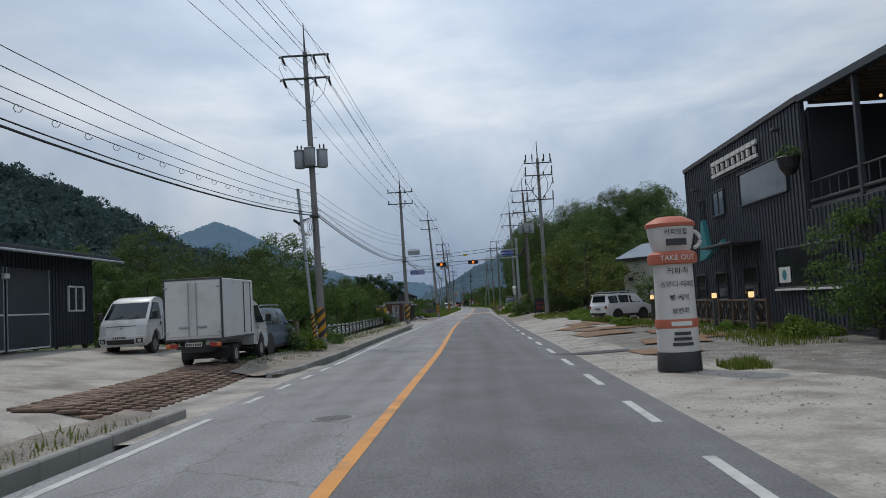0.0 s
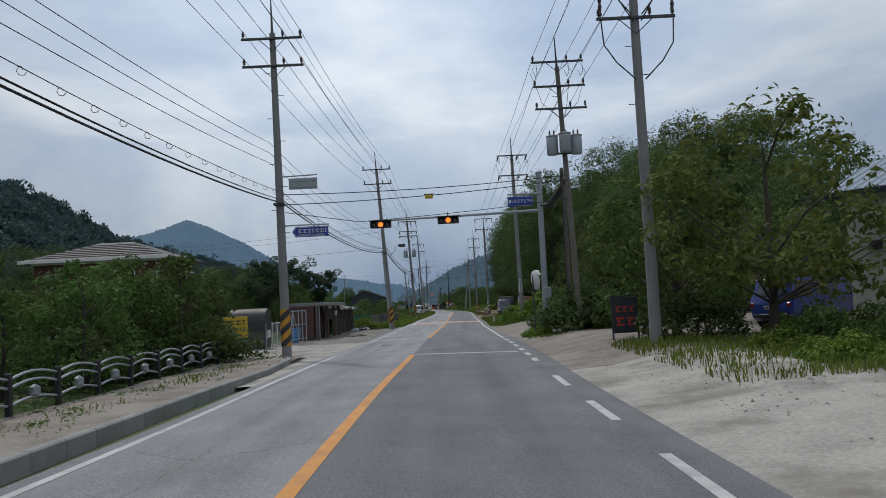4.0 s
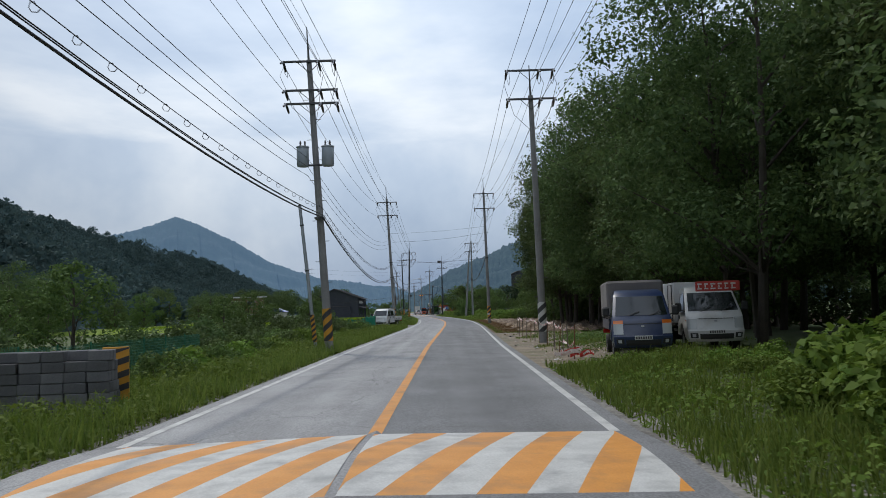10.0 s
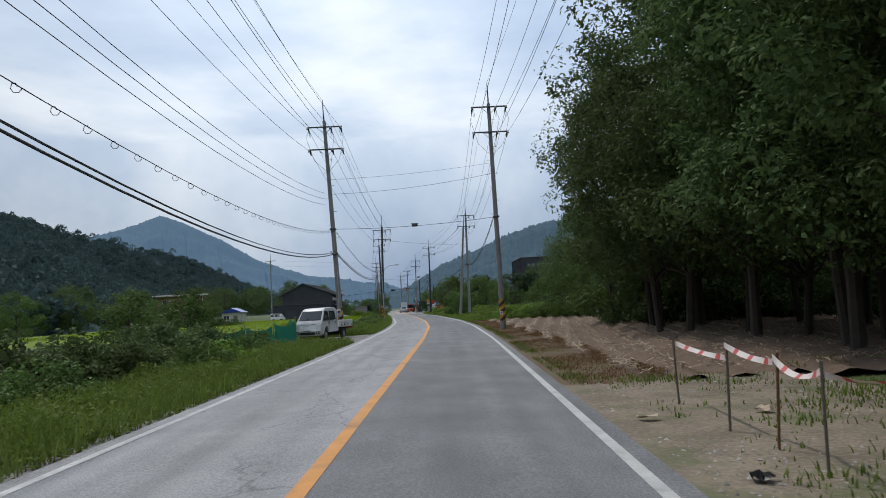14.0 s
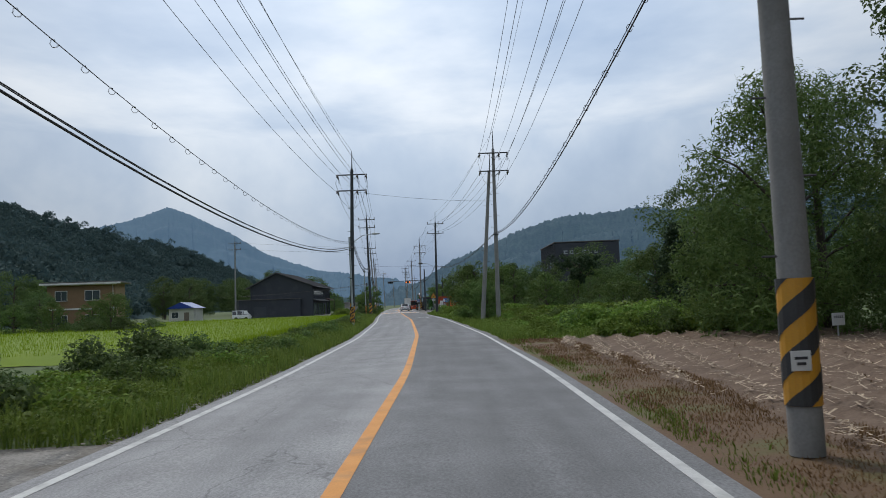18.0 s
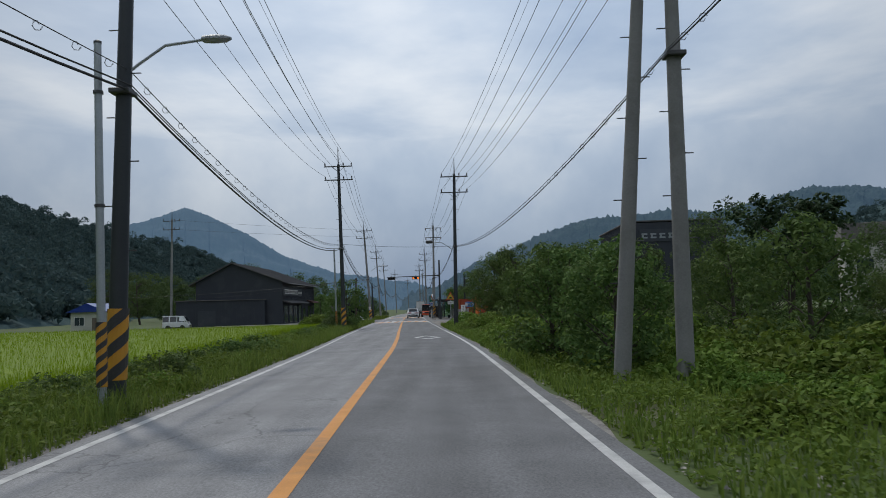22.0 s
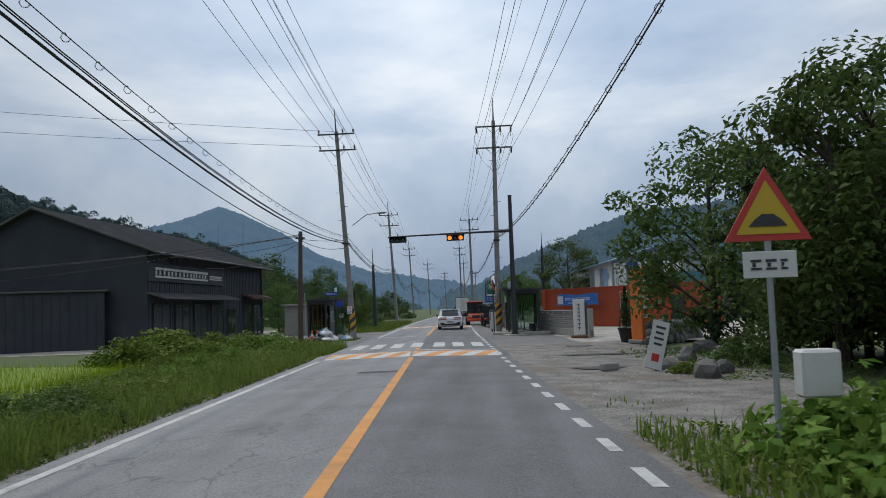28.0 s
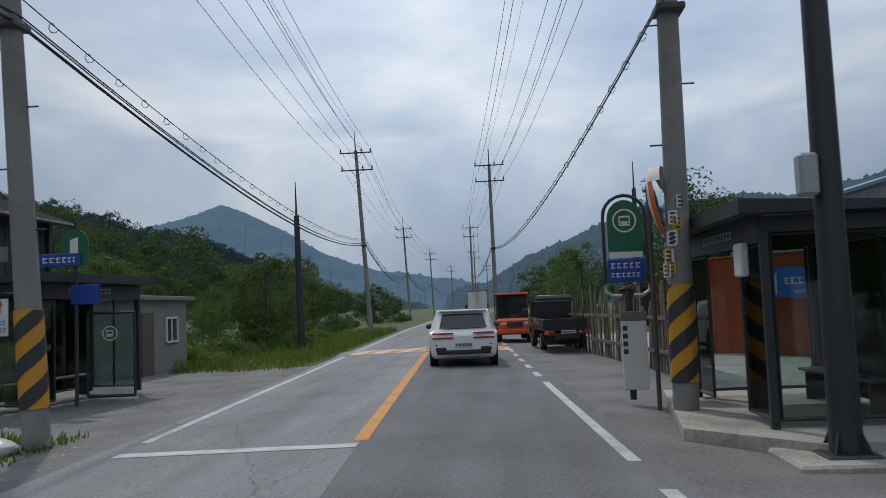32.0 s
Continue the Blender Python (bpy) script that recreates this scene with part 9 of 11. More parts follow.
# flat-roofed brick gate shed
gs = thing("brick_shed", -7.35, 97.3, -0.12, 88, "open brick shed with a flat concrete roof slab", "shed")
part("roof_slab", Geo().box((5.0, 1.0, 2.28), (8.4, 2.9, 0.22), 0.02), M["pole_concrete"], gs, "stained concrete roof slab")
part("back_wall", Geo().box((4.4, 2.2, 1.08), (9.0, 0.2, 2.16)), M["brick_wall"], gs)
for x in (0.1, 3.6):
    part("cross_wall", Geo().box((x + 0.05, 1.2, 1.08), (0.2, 2.0, 2.16)), M["brick_wall"], gs)
BRK = Geo().box((0, 0, 0), (0.21, 0.10, 0.057), 0.006).mesh("brick", M["brick"])
for x in (0.4, 3.7, 6.4, 8.6):
    col = part("column", Geo().box((x, 0.0, 1.08), (0.37, 0.20, 2.16)), M["mortar"], gs)
    for r in range(32):
        for k in range(2):
            b = part("brick", BRK, None, col)
            b.matrix_basis = pose(x - 0.105 + 0.215 * k + (0.03 if r % 2 else -0.02), -0.062, 0.035 + r * 0.067)
part("meter_box", Geo().box((6.4, -0.16, 1.65), (0.28, 0.16, 0.36), 0.02), M["white_panel"], gs)
part("pipe", Geo().cyl((0.15, -0.16, 0), (0.15, -0.16, 2.1), 0.03, sides=8), M["galvanized"], gs)
# shutters coloured dark so that they carry the shed's inner shade
part("shutter", Geo().box((5.0, 1.1, 1.05), (2.3, 0.05, 2.05)), M["trim_black"], gs, "closed shutter, black for the shade inside")
part("shutter", Geo().box((2.0, 1.1, 1.05), (2.9, 0.05, 2.05)), M["steel_dark"], gs, "closed shutter, dark grey for the shade inside")

# junk lean-to with tarps and a tin roof
jk = thing("junk_lean_to", -7.6, 107.2, -0.1, 87, "ramshackle lean-to of tarps, poles and tin sheets", "lean-to")
jr = np.random.default_rng(15)
for i, x in enumerate(np.arange(0, 9.3, 1.15)):
    part("post", Geo().tube([(x, jr.uniform(-0.1, 0.1), 0), (x + jr.uniform(-0.1, 0.1), 0, 1.95)], 0.04, 6), M["wood_grey"], jk)
for i in range(8):
    x = i * 1.15
    s = Geo().sheet([(x + a, -0.55 + b * 2.6 + 0.06 * jr.normal(), 1.9 + 0.36 * b + 0.03 * math.sin(a * 16) + 0.07 * jr.normal()) for b in (0, 0.5, 1.0) for a in np.linspace(-0.1, 1.3, 9)], 9)
    part("roof_sheet", s, M["galvanized" if i in (2, 5) else ("wood_grey" if i % 2 else "roof_dark")], jk)
    part("tarp", Geo().sheet([(x + a, 0.06 + 0.07 * math.sin(a * 7 + b * 3 + i), 1.85 - b * 1.75) for b in np.linspace(0, 1, 6) for a in np.linspace(0, 1.12, 7)], 7), M[("trim_black", "fence_green", "trim_black", "steel_dark", "trim_black", "trim_black", "wood_dark", "trim_black")[i]], jk, ("black", "dark green", "black", "dark grey", "black", "black", "brown", "black")[i] + " hanging tarp")
part("back_tarp", Geo().box((4.6, 2.0, 1.0), (9.2, 0.05, 1.9)), M["trim_black"], jk)
for i in range(9):
    x, y = jr.uniform(-7.3, -6.0), jr.uniform(113.5, 117.5)
    trash_bag(x, y, float(ground_z(x, y)) - 0.03, jr.uniform(0.22, 0.4), ("bag_white", "bag_black", "bag_black")[i % 3], 60 + i, 0.6)
for i in range(7):
    x, y = jr.uniform(-6.6, -5.0), jr.uniform(100, 116)
    pl = solid("wood_scrap", Geo().box((0, 0, 0.03), (jr.uniform(0.5, 1.4), 0.14, 0.05), 0.01), M["wood_grey"], "grey weathered scrap plank lying on gravel", "scrap wood", group="scrap wood")
    pl.matrix_basis = pose(x, y, float(ground_z(x, y)) - 0.02, 0, jr.uniform(-2, 2), jr.uniform(0, 180))


def brick_house(x, y, z, rz, w, d, h, storeys, label, roof="hip", windows=((0.15, 1.3), (0.6, 1.6)), wall="brick_wall"):
    """A brick house with rows of windows and overhanging eaves; it looks to local -y."""
    ob = thing("brick_house", x, y, z, rz, label, "house", "brick houses")
    for nm, c, s in (("front_wall", (w / 2, 0.12, h / 2), (w, 0.24, h)), ("back_wall", (w / 2, d - 0.12, h / 2), (w, 0.24, h)), ("side_wall", (0.12, d / 2, h / 2), (0.24, d - 0.5, h)), ("side_wall", (w - 0.12, d / 2, h / 2), (0.24, d - 0.5, h))):
        part(nm, Geo().box(c, s, 0.01), M[wall], ob)
    for k in range(storeys):
        z0 = k * h / storeys
        part("storey_band", Geo().box((w / 2, -0.06, z0 + h / storeys - 0.12), (w + 0.3, 0.14, 0.2), 0.02), M["white_panel"], ob)
        for f, ww in windows:
            win = window_unit(ob, w * f, -0.03, z0 + 0.95, ww, 1.25)
            part("window_sill", Geo().box((w * f + ww / 2, -0.1, z0 + 0.9), (ww + 0.2, 0.16, 0.07), 0.01), M["mortar"], win)
    o = 0.75
    if roof == "hip":
        r = d * 0.5
        v = [(-o, -o, h), (w + o, -o, h), (w + o, d + o, h), (-o, d + o, h), (r * 0.9, d / 2, h + d * 0.2), (w - r * 0.9, d / 2, h + d * 0.2)]
        part("roof", Geo().add([(a, b, c + 0.06) for a, b, c in v] + [(a, b, c - 0.1) for a, b, c in v[:4]], [(0, 1, 5, 4), (1, 2, 5), (2, 3, 4, 5), (3, 0, 4), (0, 1, 7, 6), (1, 2, 8, 7), (2, 3, 9, 8), (3, 0, 6, 9), (6, 7, 8, 9)]), M["roof_dark"], ob, "dark hip roof with wide eaves")
        for k in range(1, 8):
            t = k / 8.5
            yy, zz = -o + (d / 2 + o) * t, h + 0.08 + d * 0.2 * t
            part("tile_course", Geo().box((w / 2, yy, zz), (w + 2 * o - 2 * (r * 0.9 + o) * t - 0.2, 0.06, 0.05)), M["roof_dark"], ob)
    else:
        part("roof", Geo().box((w / 2, d / 2, h + 0.12), (w + 2 * o, d + 2 * o, 0.2), 0.03), M["roof_dark"], ob)
    part("fascia", Geo().box((w / 2, -o - 0.02, h - 0.02), (w + 2 * o, 0.06, 0.22), 0.01), M["white_panel"], ob)
    part("drainpipe", Geo().cyl((w - 0.3, -0.05, 0), (w - 0.3, -0.05, h), 0.04, sides=8), M["white_panel"], ob)
    return ob


bk = brick_house(-28.1, 103.0, -0.1, 0, 9.0, 7.2, 6.2, 2, "two-storey dark brick house with a hip roof and a balcony", "hip", ((0.1, 1.3), (0.66, 1.2)))
part("balcony", Geo().box((5.9, -0.65, 3.25), (5.8, 1.3, 0.3), 0.02), M["white_panel"], bk, "pale balcony slab")
for k in range(12):
    part("baluster", Geo().cyl((3.2 + k * 0.49, -1.22, 3.4), (3.2 + k * 0.49, -1.22, 4.25), 0.025, sides=6), M["steel_dark"], bk)
part("balcony_rail", Geo().box((5.9, -1.22, 4.28), (5.7, 0.06, 0.06), 0.01), M["steel_dark"], bk)
bay = part("bay_window", Geo().box((9.1, 5.8, 4.6), (0.5, 2.2, 1.6), 0.03), M["white_panel"], bk, "white-framed bay window")
for k in range(3):
    part("pane", Geo().box((9.36, 5.1 + k * 0.7, 4.6), (0.03, 0.58, 1.3), 0.005), M["glass_dark"], bay)
part("pane", Geo().box((9.16, 4.69, 4.6), (0.3, 0.03, 1.3), 0.005), M["glass_dark"], bay)
part("side_door", Geo().box((9.03, 4.6, 1.1), (0.08, 1.0, 2.1), 0.01), M["glass_dark"], bk)
yb = thing("yellow_sign", -8.1, 79.9, 0.1, 12, "yellow roadside board with dark lettering", "sign board")
part("panel", Geo().box((0, 0, 1.1), (1.0, 0.04, 0.9), 0.01), M["sign_yellow"], yb)
for s in (-0.4, 0.4):
    part("leg", Geo().cyl((s, 0.04, 0), (s, 0.04, 1.5), 0.03, sides=6), M["galvanized"], yb)
bars("word_bar", M["ink"], yb, -0.4, 0.4, -0.026, 1.3, 0.2, random.Random(11), 0.008)
bars("word_bar", M["ink"], yb, -0.4, 0.4, -0.026, 1.0, 0.16, random.Random(12), 0.008)
scatter(["bush2", "small"], -13, -9.8, 74, 79, 6, 0.5, 0.7, 43)
# the flat-crowned ornamental pine and garden behind the sheds
plant("pine", -12.6, 113, 0.88)
plant("pine", -10.2, 116.5, 0.75)
plant("broad", -15.5, 112, 0.55)
plant("broad", -19.0, 116, 0.6)
scatter(["pine", "mid"], -21, -12.5, 105, 121, 6, 0.6, 0.75, 44)
scatter(["bush", "vine", "weed"], -13, -8.4, 107, 126, 16, 0.7, 1.1, 45)
# ---- the field stretch: fences, tape, block stack, span wires, barn and store ----
stack = thing("block_stack", -5.75, 130.6, -0.2, 6, "stack of grey concrete blocks beside the road", "block stack")
BLK = Geo().box((0, 0, 0), (0.385, 0.185, 0.185), 0.012).mesh("block", M["block_dark"])
for r in range(7):
    for i in range(5):
        for k in range(3):
            if r == 6 and (i + k) % 3 == 0:
                continue
            b = part("block", BLK, None, stack)
            b.matrix_basis = pose(i * 0.4 + 0.02 * math.sin(r * 5 + i), k * 0.2 + 0.015 * math.sin(i * 3 + r), 0.095 + r * 0.19, 0, 0, 1.2 * math.sin(r + i * 2))
ps = thing("plastic_sheet", -6.4, 130.5, -0.2, 8, "pale plastic sheet leaning on concrete blocks", "plastic sheet")
part("sheet", Geo().sheet([(-0.35 + 0.14 * i, 0.02 * math.sin(i * 2.1 + j), 0.05 + 0.3 * j) for j in range(5) for i in range(6)], 6), M["canvas"], ps)
hb = thing("striped_board", -4.2, 131.6, float(ground_z(-4.2, 131.6)), 4, "slanting yellow and black striped warning board", "warning board")
part("board", Geo().box((0, 0, 0.75), (0.5, 0.03, 1.0), 0.01), M["hazard_yellow"], hb)
for k in range(4):
    z = 0.3 + k * 0.25
    part("black_stripe", Geo().prism([(-0.25, z), (0.25, z + 0.16), (0.25, min(1.24, z + 0.28)), (-0.25, z + 0.12)], -0.022, -0.016), M["hazard_black"], hb)
part("stake", Geo().box((0, 0.04, 0.55), (0.05, 0.04, 1.3)), M["wood_grey"], hb)

# green mesh fence along the left field
gf = thing("green_fence", 0, 0, 0, 0, "long green steel mesh fence beside the field", "fence")
def gfx(y):
    return float(np.interp(y, [124, 150, 176, 182], [-10.2, -8.6, -8.0, -8.0]))
for y in np.arange(124, 152, 2.0):
    x0, x1 = gfx(y), gfx(y + 2)
    z0, z1 = float(ground_z(x0, y)) - 0.05, float(ground_z(x1, y + 2)) - 0.05
    part("post", Geo().cyl((x0, y, z0), (x0, y, z0 + 1.55), 0.03, sides=6), M["fence_green"], gf)
    g = Geo()
    for h in np.arange(0.1, 1.5, 0.1):
        g.tube([(x0, y, z0 + h), (x1, y + 2, z1 + h)], 0.008, 3)
    for t in np.arange(0.02, 1, 0.035):
        g.tube([(x0 + (x1 - x0) * t, y + 2 * t, z0 + 0.08), (x0 + (x1 - x0) * t, y + 2 * t, z0 + 1.48)], 0.009, 3)
    part("mesh_panel", g, M["fence_green"], gf)

# red and white tape on stakes
tape = thing("tape_fence", 0, 0, 0, 0, "sagging red and white barrier tape on thin stakes", "barrier tape")
TY = [142.4, 143.5, 144.8, 146.5, 147.8, 149.8, 152.0, 154.3, 156.6, 158.7, 160.8, 162.7, 164.1, 165.5, 168.3]
TX = [6.33, 6.31, 6.34, 6.45, 6.47, 6.7, 6.72, 6.68, 6.72, 6.74, 6.75, 6.75, 6.87, 6.83, 7.02]
trn = np.random.default_rng(5)
for i, (x, y) in enumerate(zip(TX, TY)):
    z = float(ground_z(x, y)) - 0.05
    part("stake", Geo().tube([(x, y, z), (x + trn.uniform(-0.08, 0.08), y + trn.uniform(-0.08, 0.08), z + trn.uniform(1.1, 1.22))], 0.018, 6), M["wood_grey" if i % 3 else "rust"], tape)
for row, hz in enumerate((1.02, 0.5)):
    for i in range(len(TY) - 1):
        if row and i > 2:
            continue
        a, b = np.array([TX[i], TY[i], 0.0]), np.array([TX[i + 1], TY[i + 1], 0.0])
        za, zb = float(ground_z(a[0], a[1])) + hz + trn.uniform(-0.12, 0.08), float(ground_z(b[0], b[1])) + hz + trn.uniform(-0.12, 0.08)
        sag, tw, n = trn.uniform(0.02, 0.13), trn.uniform(-1.2, 1.2), 13
        for k in range(n):
            pts = []
            for t in (k / n, (k + 1) / n):
                p = a + (b - a) * t
                z = za + (zb - za) * t - 4 * sag * t * (1 - t)
                w = 0.036
                an = tw * math.sin(t * 3.1)
                pts += [(p[0] - w * math.sin(an), p[1], z - w * math.cos(an)), (p[0] + w * math.sin(an), p[1], z + w * math.cos(an))]
            part("tape_piece", Geo().add(pts, [(0, 1, 3, 2)]), M["tape_red" if k % 4 == 1 else "tape_white"], tape)
for i in range(14):
    w = np.linspace(0, trn.uniform(2, 6), 9)
    c = trn.normal(0, 0.22, 2)
    r = trn.uniform(0.1, 0.3)
    z = float(ground_z(6.3, 142.2)) + trn.uniform(0.03, 0.3)
    part("tape_coil", Geo().sheet([(6.3 + c[0] + r * math.cos(v), 142.2 + c[1] + r * math.sin(v), z + d + 0.05 * math.sin(v * 2)) for d in (0, 0.07) for v in w], 9), M["tape_red" if i % 2 else "tape_white"], tape)
lit_rng = np.random.default_rng(44)
for i in range(16):
    y = lit_rng.uniform(138, 172)
    x = float(cx(y) + ur(y)) + lit_rng.uniform(0.5, 3.0)
    q = solid("litter", Geo().sheet([(a + lit_rng.normal(0, 0.02), b + lit_rng.normal(0, 0.02), 0.03 + abs(lit_rng.normal(0, 0.03))) for a in np.linspace(-0.12, 0.12, 4) for b in np.linspace(-0.1, 0.1, 4)], 4), M[("bag_white", "tape_white", "husk", "bag_black")[i % 4]], "crumpled scrap of litter on sandy ground", "litter", group="litter")
    q.matrix_basis = pose(x, y, float(ground_z(x, y)) - 0.02, 0, 0, lit_rng.uniform(0, 360))
rs = thing("red_signboard", 10.4, 140.4, 1.84, -6, "red advertising board fixed above a truck cab", "sign board")
part("board", Geo().box((0, 0, 0.25), (1.3, 0.06, 0.3), 0.02), M["tape_red"], rs)
bars("word_bar", M["white_paint"], rs, -0.6, 0.6, -0.04, 0.25, 0.2, random.Random(4), 0.01)
# paper notice on the pole and the hanging white sign in the hedge
hs = thing("hedge_sign", 8.6, 107.6, 0.9, 0, "small white printed sign hanging in the vines", "sign board")
part("panel", Geo().box((0, 0, 0.5), (0.45, 0.03, 0.75), 0.01), M["white_panel"], hs)
part("picture", Geo().box((0.02, -0.02, 0.62), (0.3, 0.01, 0.32)), M["teal"], hs)
part("stake", Geo().box((0, 0.04, -0.2), (0.05, 0.04, 1.5)), M["wood_grey"], hs)
bars("word_bar", M["ink"], hs, -0.17, 0.17, -0.022, 0.27, 0.09, random.Random(8), 0.008)
pn = thing("pole_notice", 6.78, 109.39, 2.95, 0, "white vertical notice strapped to a concrete pole", "notice")
part("sheet", Geo().box((0.1, 0, 0.0), (0.2, 0.02, 1.0), 0.005), M["white_panel"], pn)
for k in range(8):
    part("word_bar", Geo().box((0.1, -0.014, 0.42 - k * 0.118), (0.11, 0.008, 0.075)), M["ink"], pn)

# green net behind the parked truck
nt = thing("green_net", 0, 0, 0, 0, "green netting tied between stakes on the verge", "net")
NP = [(-9.5, 195.8), (-8.2, 197.1), (-6.9, 198.4), (-5.6, 199.5), (-4.6, 200.6), (-5.4, 204.0), (-6.0, 207.0), (-6.2, 210.5)]
nrn = np.random.default_rng(6)
for i, (x, y) in enumerate(NP):
    z = float(ground_z(x, y)) - 0.1
    part("stake", Geo().cyl((x, y, z), (x, y, z + 1.75), 0.02, sides=6), M["wood_grey"], nt)
    if i + 1 < len(NP):
        x1, y1 = NP[i + 1]
        part("netting", Geo().sheet([(x + (x1 - x) * t + 0.06 * math.sin(t * 9 + v * 2), y + (y1 - y) * t, z + 0.1 + v * 1.5 - 0.22 * v * math.sin(math.pi * t)) for v in np.linspace(0, 1, 5) for t in np.linspace(0, 1, 9)], 9), M["net_green"], nt)
mb = thing("meter_box", -3.2, 210.12, 1.3, 0, "grey electric meter box strapped to a pole", "meter box")
part("case", Geo().box((0, -0.06, 0.2), (0.32, 0.2, 0.5), 0.03), M["mast_grey"], mb)
part("window", Geo().box((0, -0.165, 0.27), (0.16, 0.012, 0.14)), M["glass_dark"], mb)
part("conduit", Geo().cyl((0, 0.0, 0.45), (0, 0.05, 3.0), 0.025, sides=6), M["galvanized"], mb)
ip = thing("field_sign", 18.0, 229.0, float(ground_z(18, 229)) + 0.05, 20, "small white information plate on a field post", "sign board")
part("plate", Geo().box((0, 0, 0.6), (0.6, 0.03, 0.45), 0.01), M["white_panel"], ip)
part("post", Geo().cyl((0, 0.04, 0), (0, 0.04, 0.8), 0.03, sides=6), M["galvanized"], ip)
bars("word_bar", M["ink"], ip, -0.22, 0.22, -0.022, 0.68, 0.09, random.Random(3), 0.008)
for a, b, s, r in (((-3.4, 210.3, 7.2), (7.6, 208.4, 7.3), 4.0, 0.014), ((-3.5, 210.3, 9.6), (7.55, 208.4, 10.2), 5.0, 0.011), ((-3.55, 210.3, 10.6), (7.5, 208.4, 10.9), 3.0, 0.009), ((-2.8, 263.2, 10.6), (8.2, 264.3, 9.6), 4.0, 0.01), ((-6.6, 315.5, 7.2), (3.25, 318.5, 7.0), 4.0, 0.012), ((-4.1, 114.6, 6.8), (-40, 105, 6.5), 1.2, 0.012), ((-4.1, 114.6, 8.2), (-60, 104, 7.5), 0.9, 0.01), ((-4.1, 114.6, 8.7), (-60, 110, 8.0), 0.9, 0.01)):
    wire([a, b], s, r, M["cable"], "black service wire crossing between poles", 14)
cb = thing("cable_box", 2.2, 208.6, 7.02, 0, "black cable splice box hanging on a span wire", "cable box")
part("box", Geo().box((0, 0, 0), (0.4, 0.16, 0.18), 0.04), M["trim_black"], cb)
part("clamp", Geo().box((0, 0, 0.11), (0.5, 0.05, 0.05), 0.01), M["steel_dark"], cb)

# speed hump sign
hs2 = thing("hump_sign", 2.35, 323.3, -0.1, 0, "orange triangular speed hump warning sign on a post", "road sign")
part("post", Geo().cyl((0, 0.03, 0), (0, 0.03, 3.1), 0.035, sides=8), M["galvanized"], hs2)
part("plate", Geo().prism([(-0.45, 2.4), (0.45, 2.4), (0.0, 3.18)], -0.01, 0.012), M["tape_red"], hs2, "red-edged triangle plate")
part("face", Geo().prism([(-0.33, 2.47), (0.33, 2.47), (0.0, 3.04)], -0.018, -0.012), M["sign_yellow"], hs2, "yellow triangle face")
part("hump_symbol", Geo().prism([(-0.2, 2.55), (0.2, 2.55), (0.14, 2.62), (0.06, 2.68), (-0.06, 2.68), (-0.14, 2.62)], -0.026, -0.02), M["ink"], hs2)
part("sub_plate", Geo().box((0, -0.005, 2.15), (0.55, 0.02, 0.28), 0.005), M["white_panel"], hs2)
bars("word_bar", M["ink"], hs2, -0.2, 0.2, -0.02, 2.15, 0.12, random.Random(2), 0.008)
part("white_box", Geo().box((0.45, 0.1, 1.0), (0.4, 0.3, 0.5), 0.03), M["white_panel"], hs2)

# far farm: tall pole, low house, dark barn that is a parts store
fpole = utility_pole("utility_pole", -36.7, 358.8, -36.5, 16.4, (14.6, 13.4), -0.4)
wire([(-36.6, 358.8, 14.8), (-10.8, 365.6, 13.2)], 0.5, 0.012, M["cable"], "black service wire crossing between poles")
wire([(-36.6, 358.8, 13.5), (-10.8, 365.6, 12.2)], 0.5, 0.012, M["cable"], "black service wire crossing between poles")
bh = thing("blue_roof_house", -47.4, 352.0, -0.45, 0, "low white house with a blue metal roof", "house")
part("wall", Geo().box((2.3, 3.0, 1.4), (4.6, 6.0, 2.8), 0.02), M["plaster"], bh)
part("roof", Geo().prism([(-0.4, 2.75), (5.0, 2.75), (2.3, 3.9)], -0.5, 6.6), M["blue_van"], bh, "bright blue metal roof")
window_unit(bh, 0.5, -0.02, 1.0, 1.3, 1.1)
part("door", Geo().box((3.3, -0.03, 1.0), (0.95, 0.06, 2.0), 0.01), M["wood_grey"], bh)

store = thing("parts_store", -22.35, 363.8, -0.2, 90, "dark ribbed metal store with glazed fronts and a gable roof", "shop building")
ribbed_wall("front_wall", store, 23.8, 6.2, M["clad_dark"], 0.4)
part("near_gable", Geo().prism([(0, 0), (12.5, 0), (12.5, 6.3), (7.2, 9.0), (0, 6.2)], -0.16, 0.0, "x"), M["clad_navy"], store)
part("far_gable", Geo().prism([(0, 0), (12.5, 0), (12.5, 6.3), (7.2, 9.0), (0, 6.2)], 23.64, 23.8, "x"), M["clad_navy"], store)
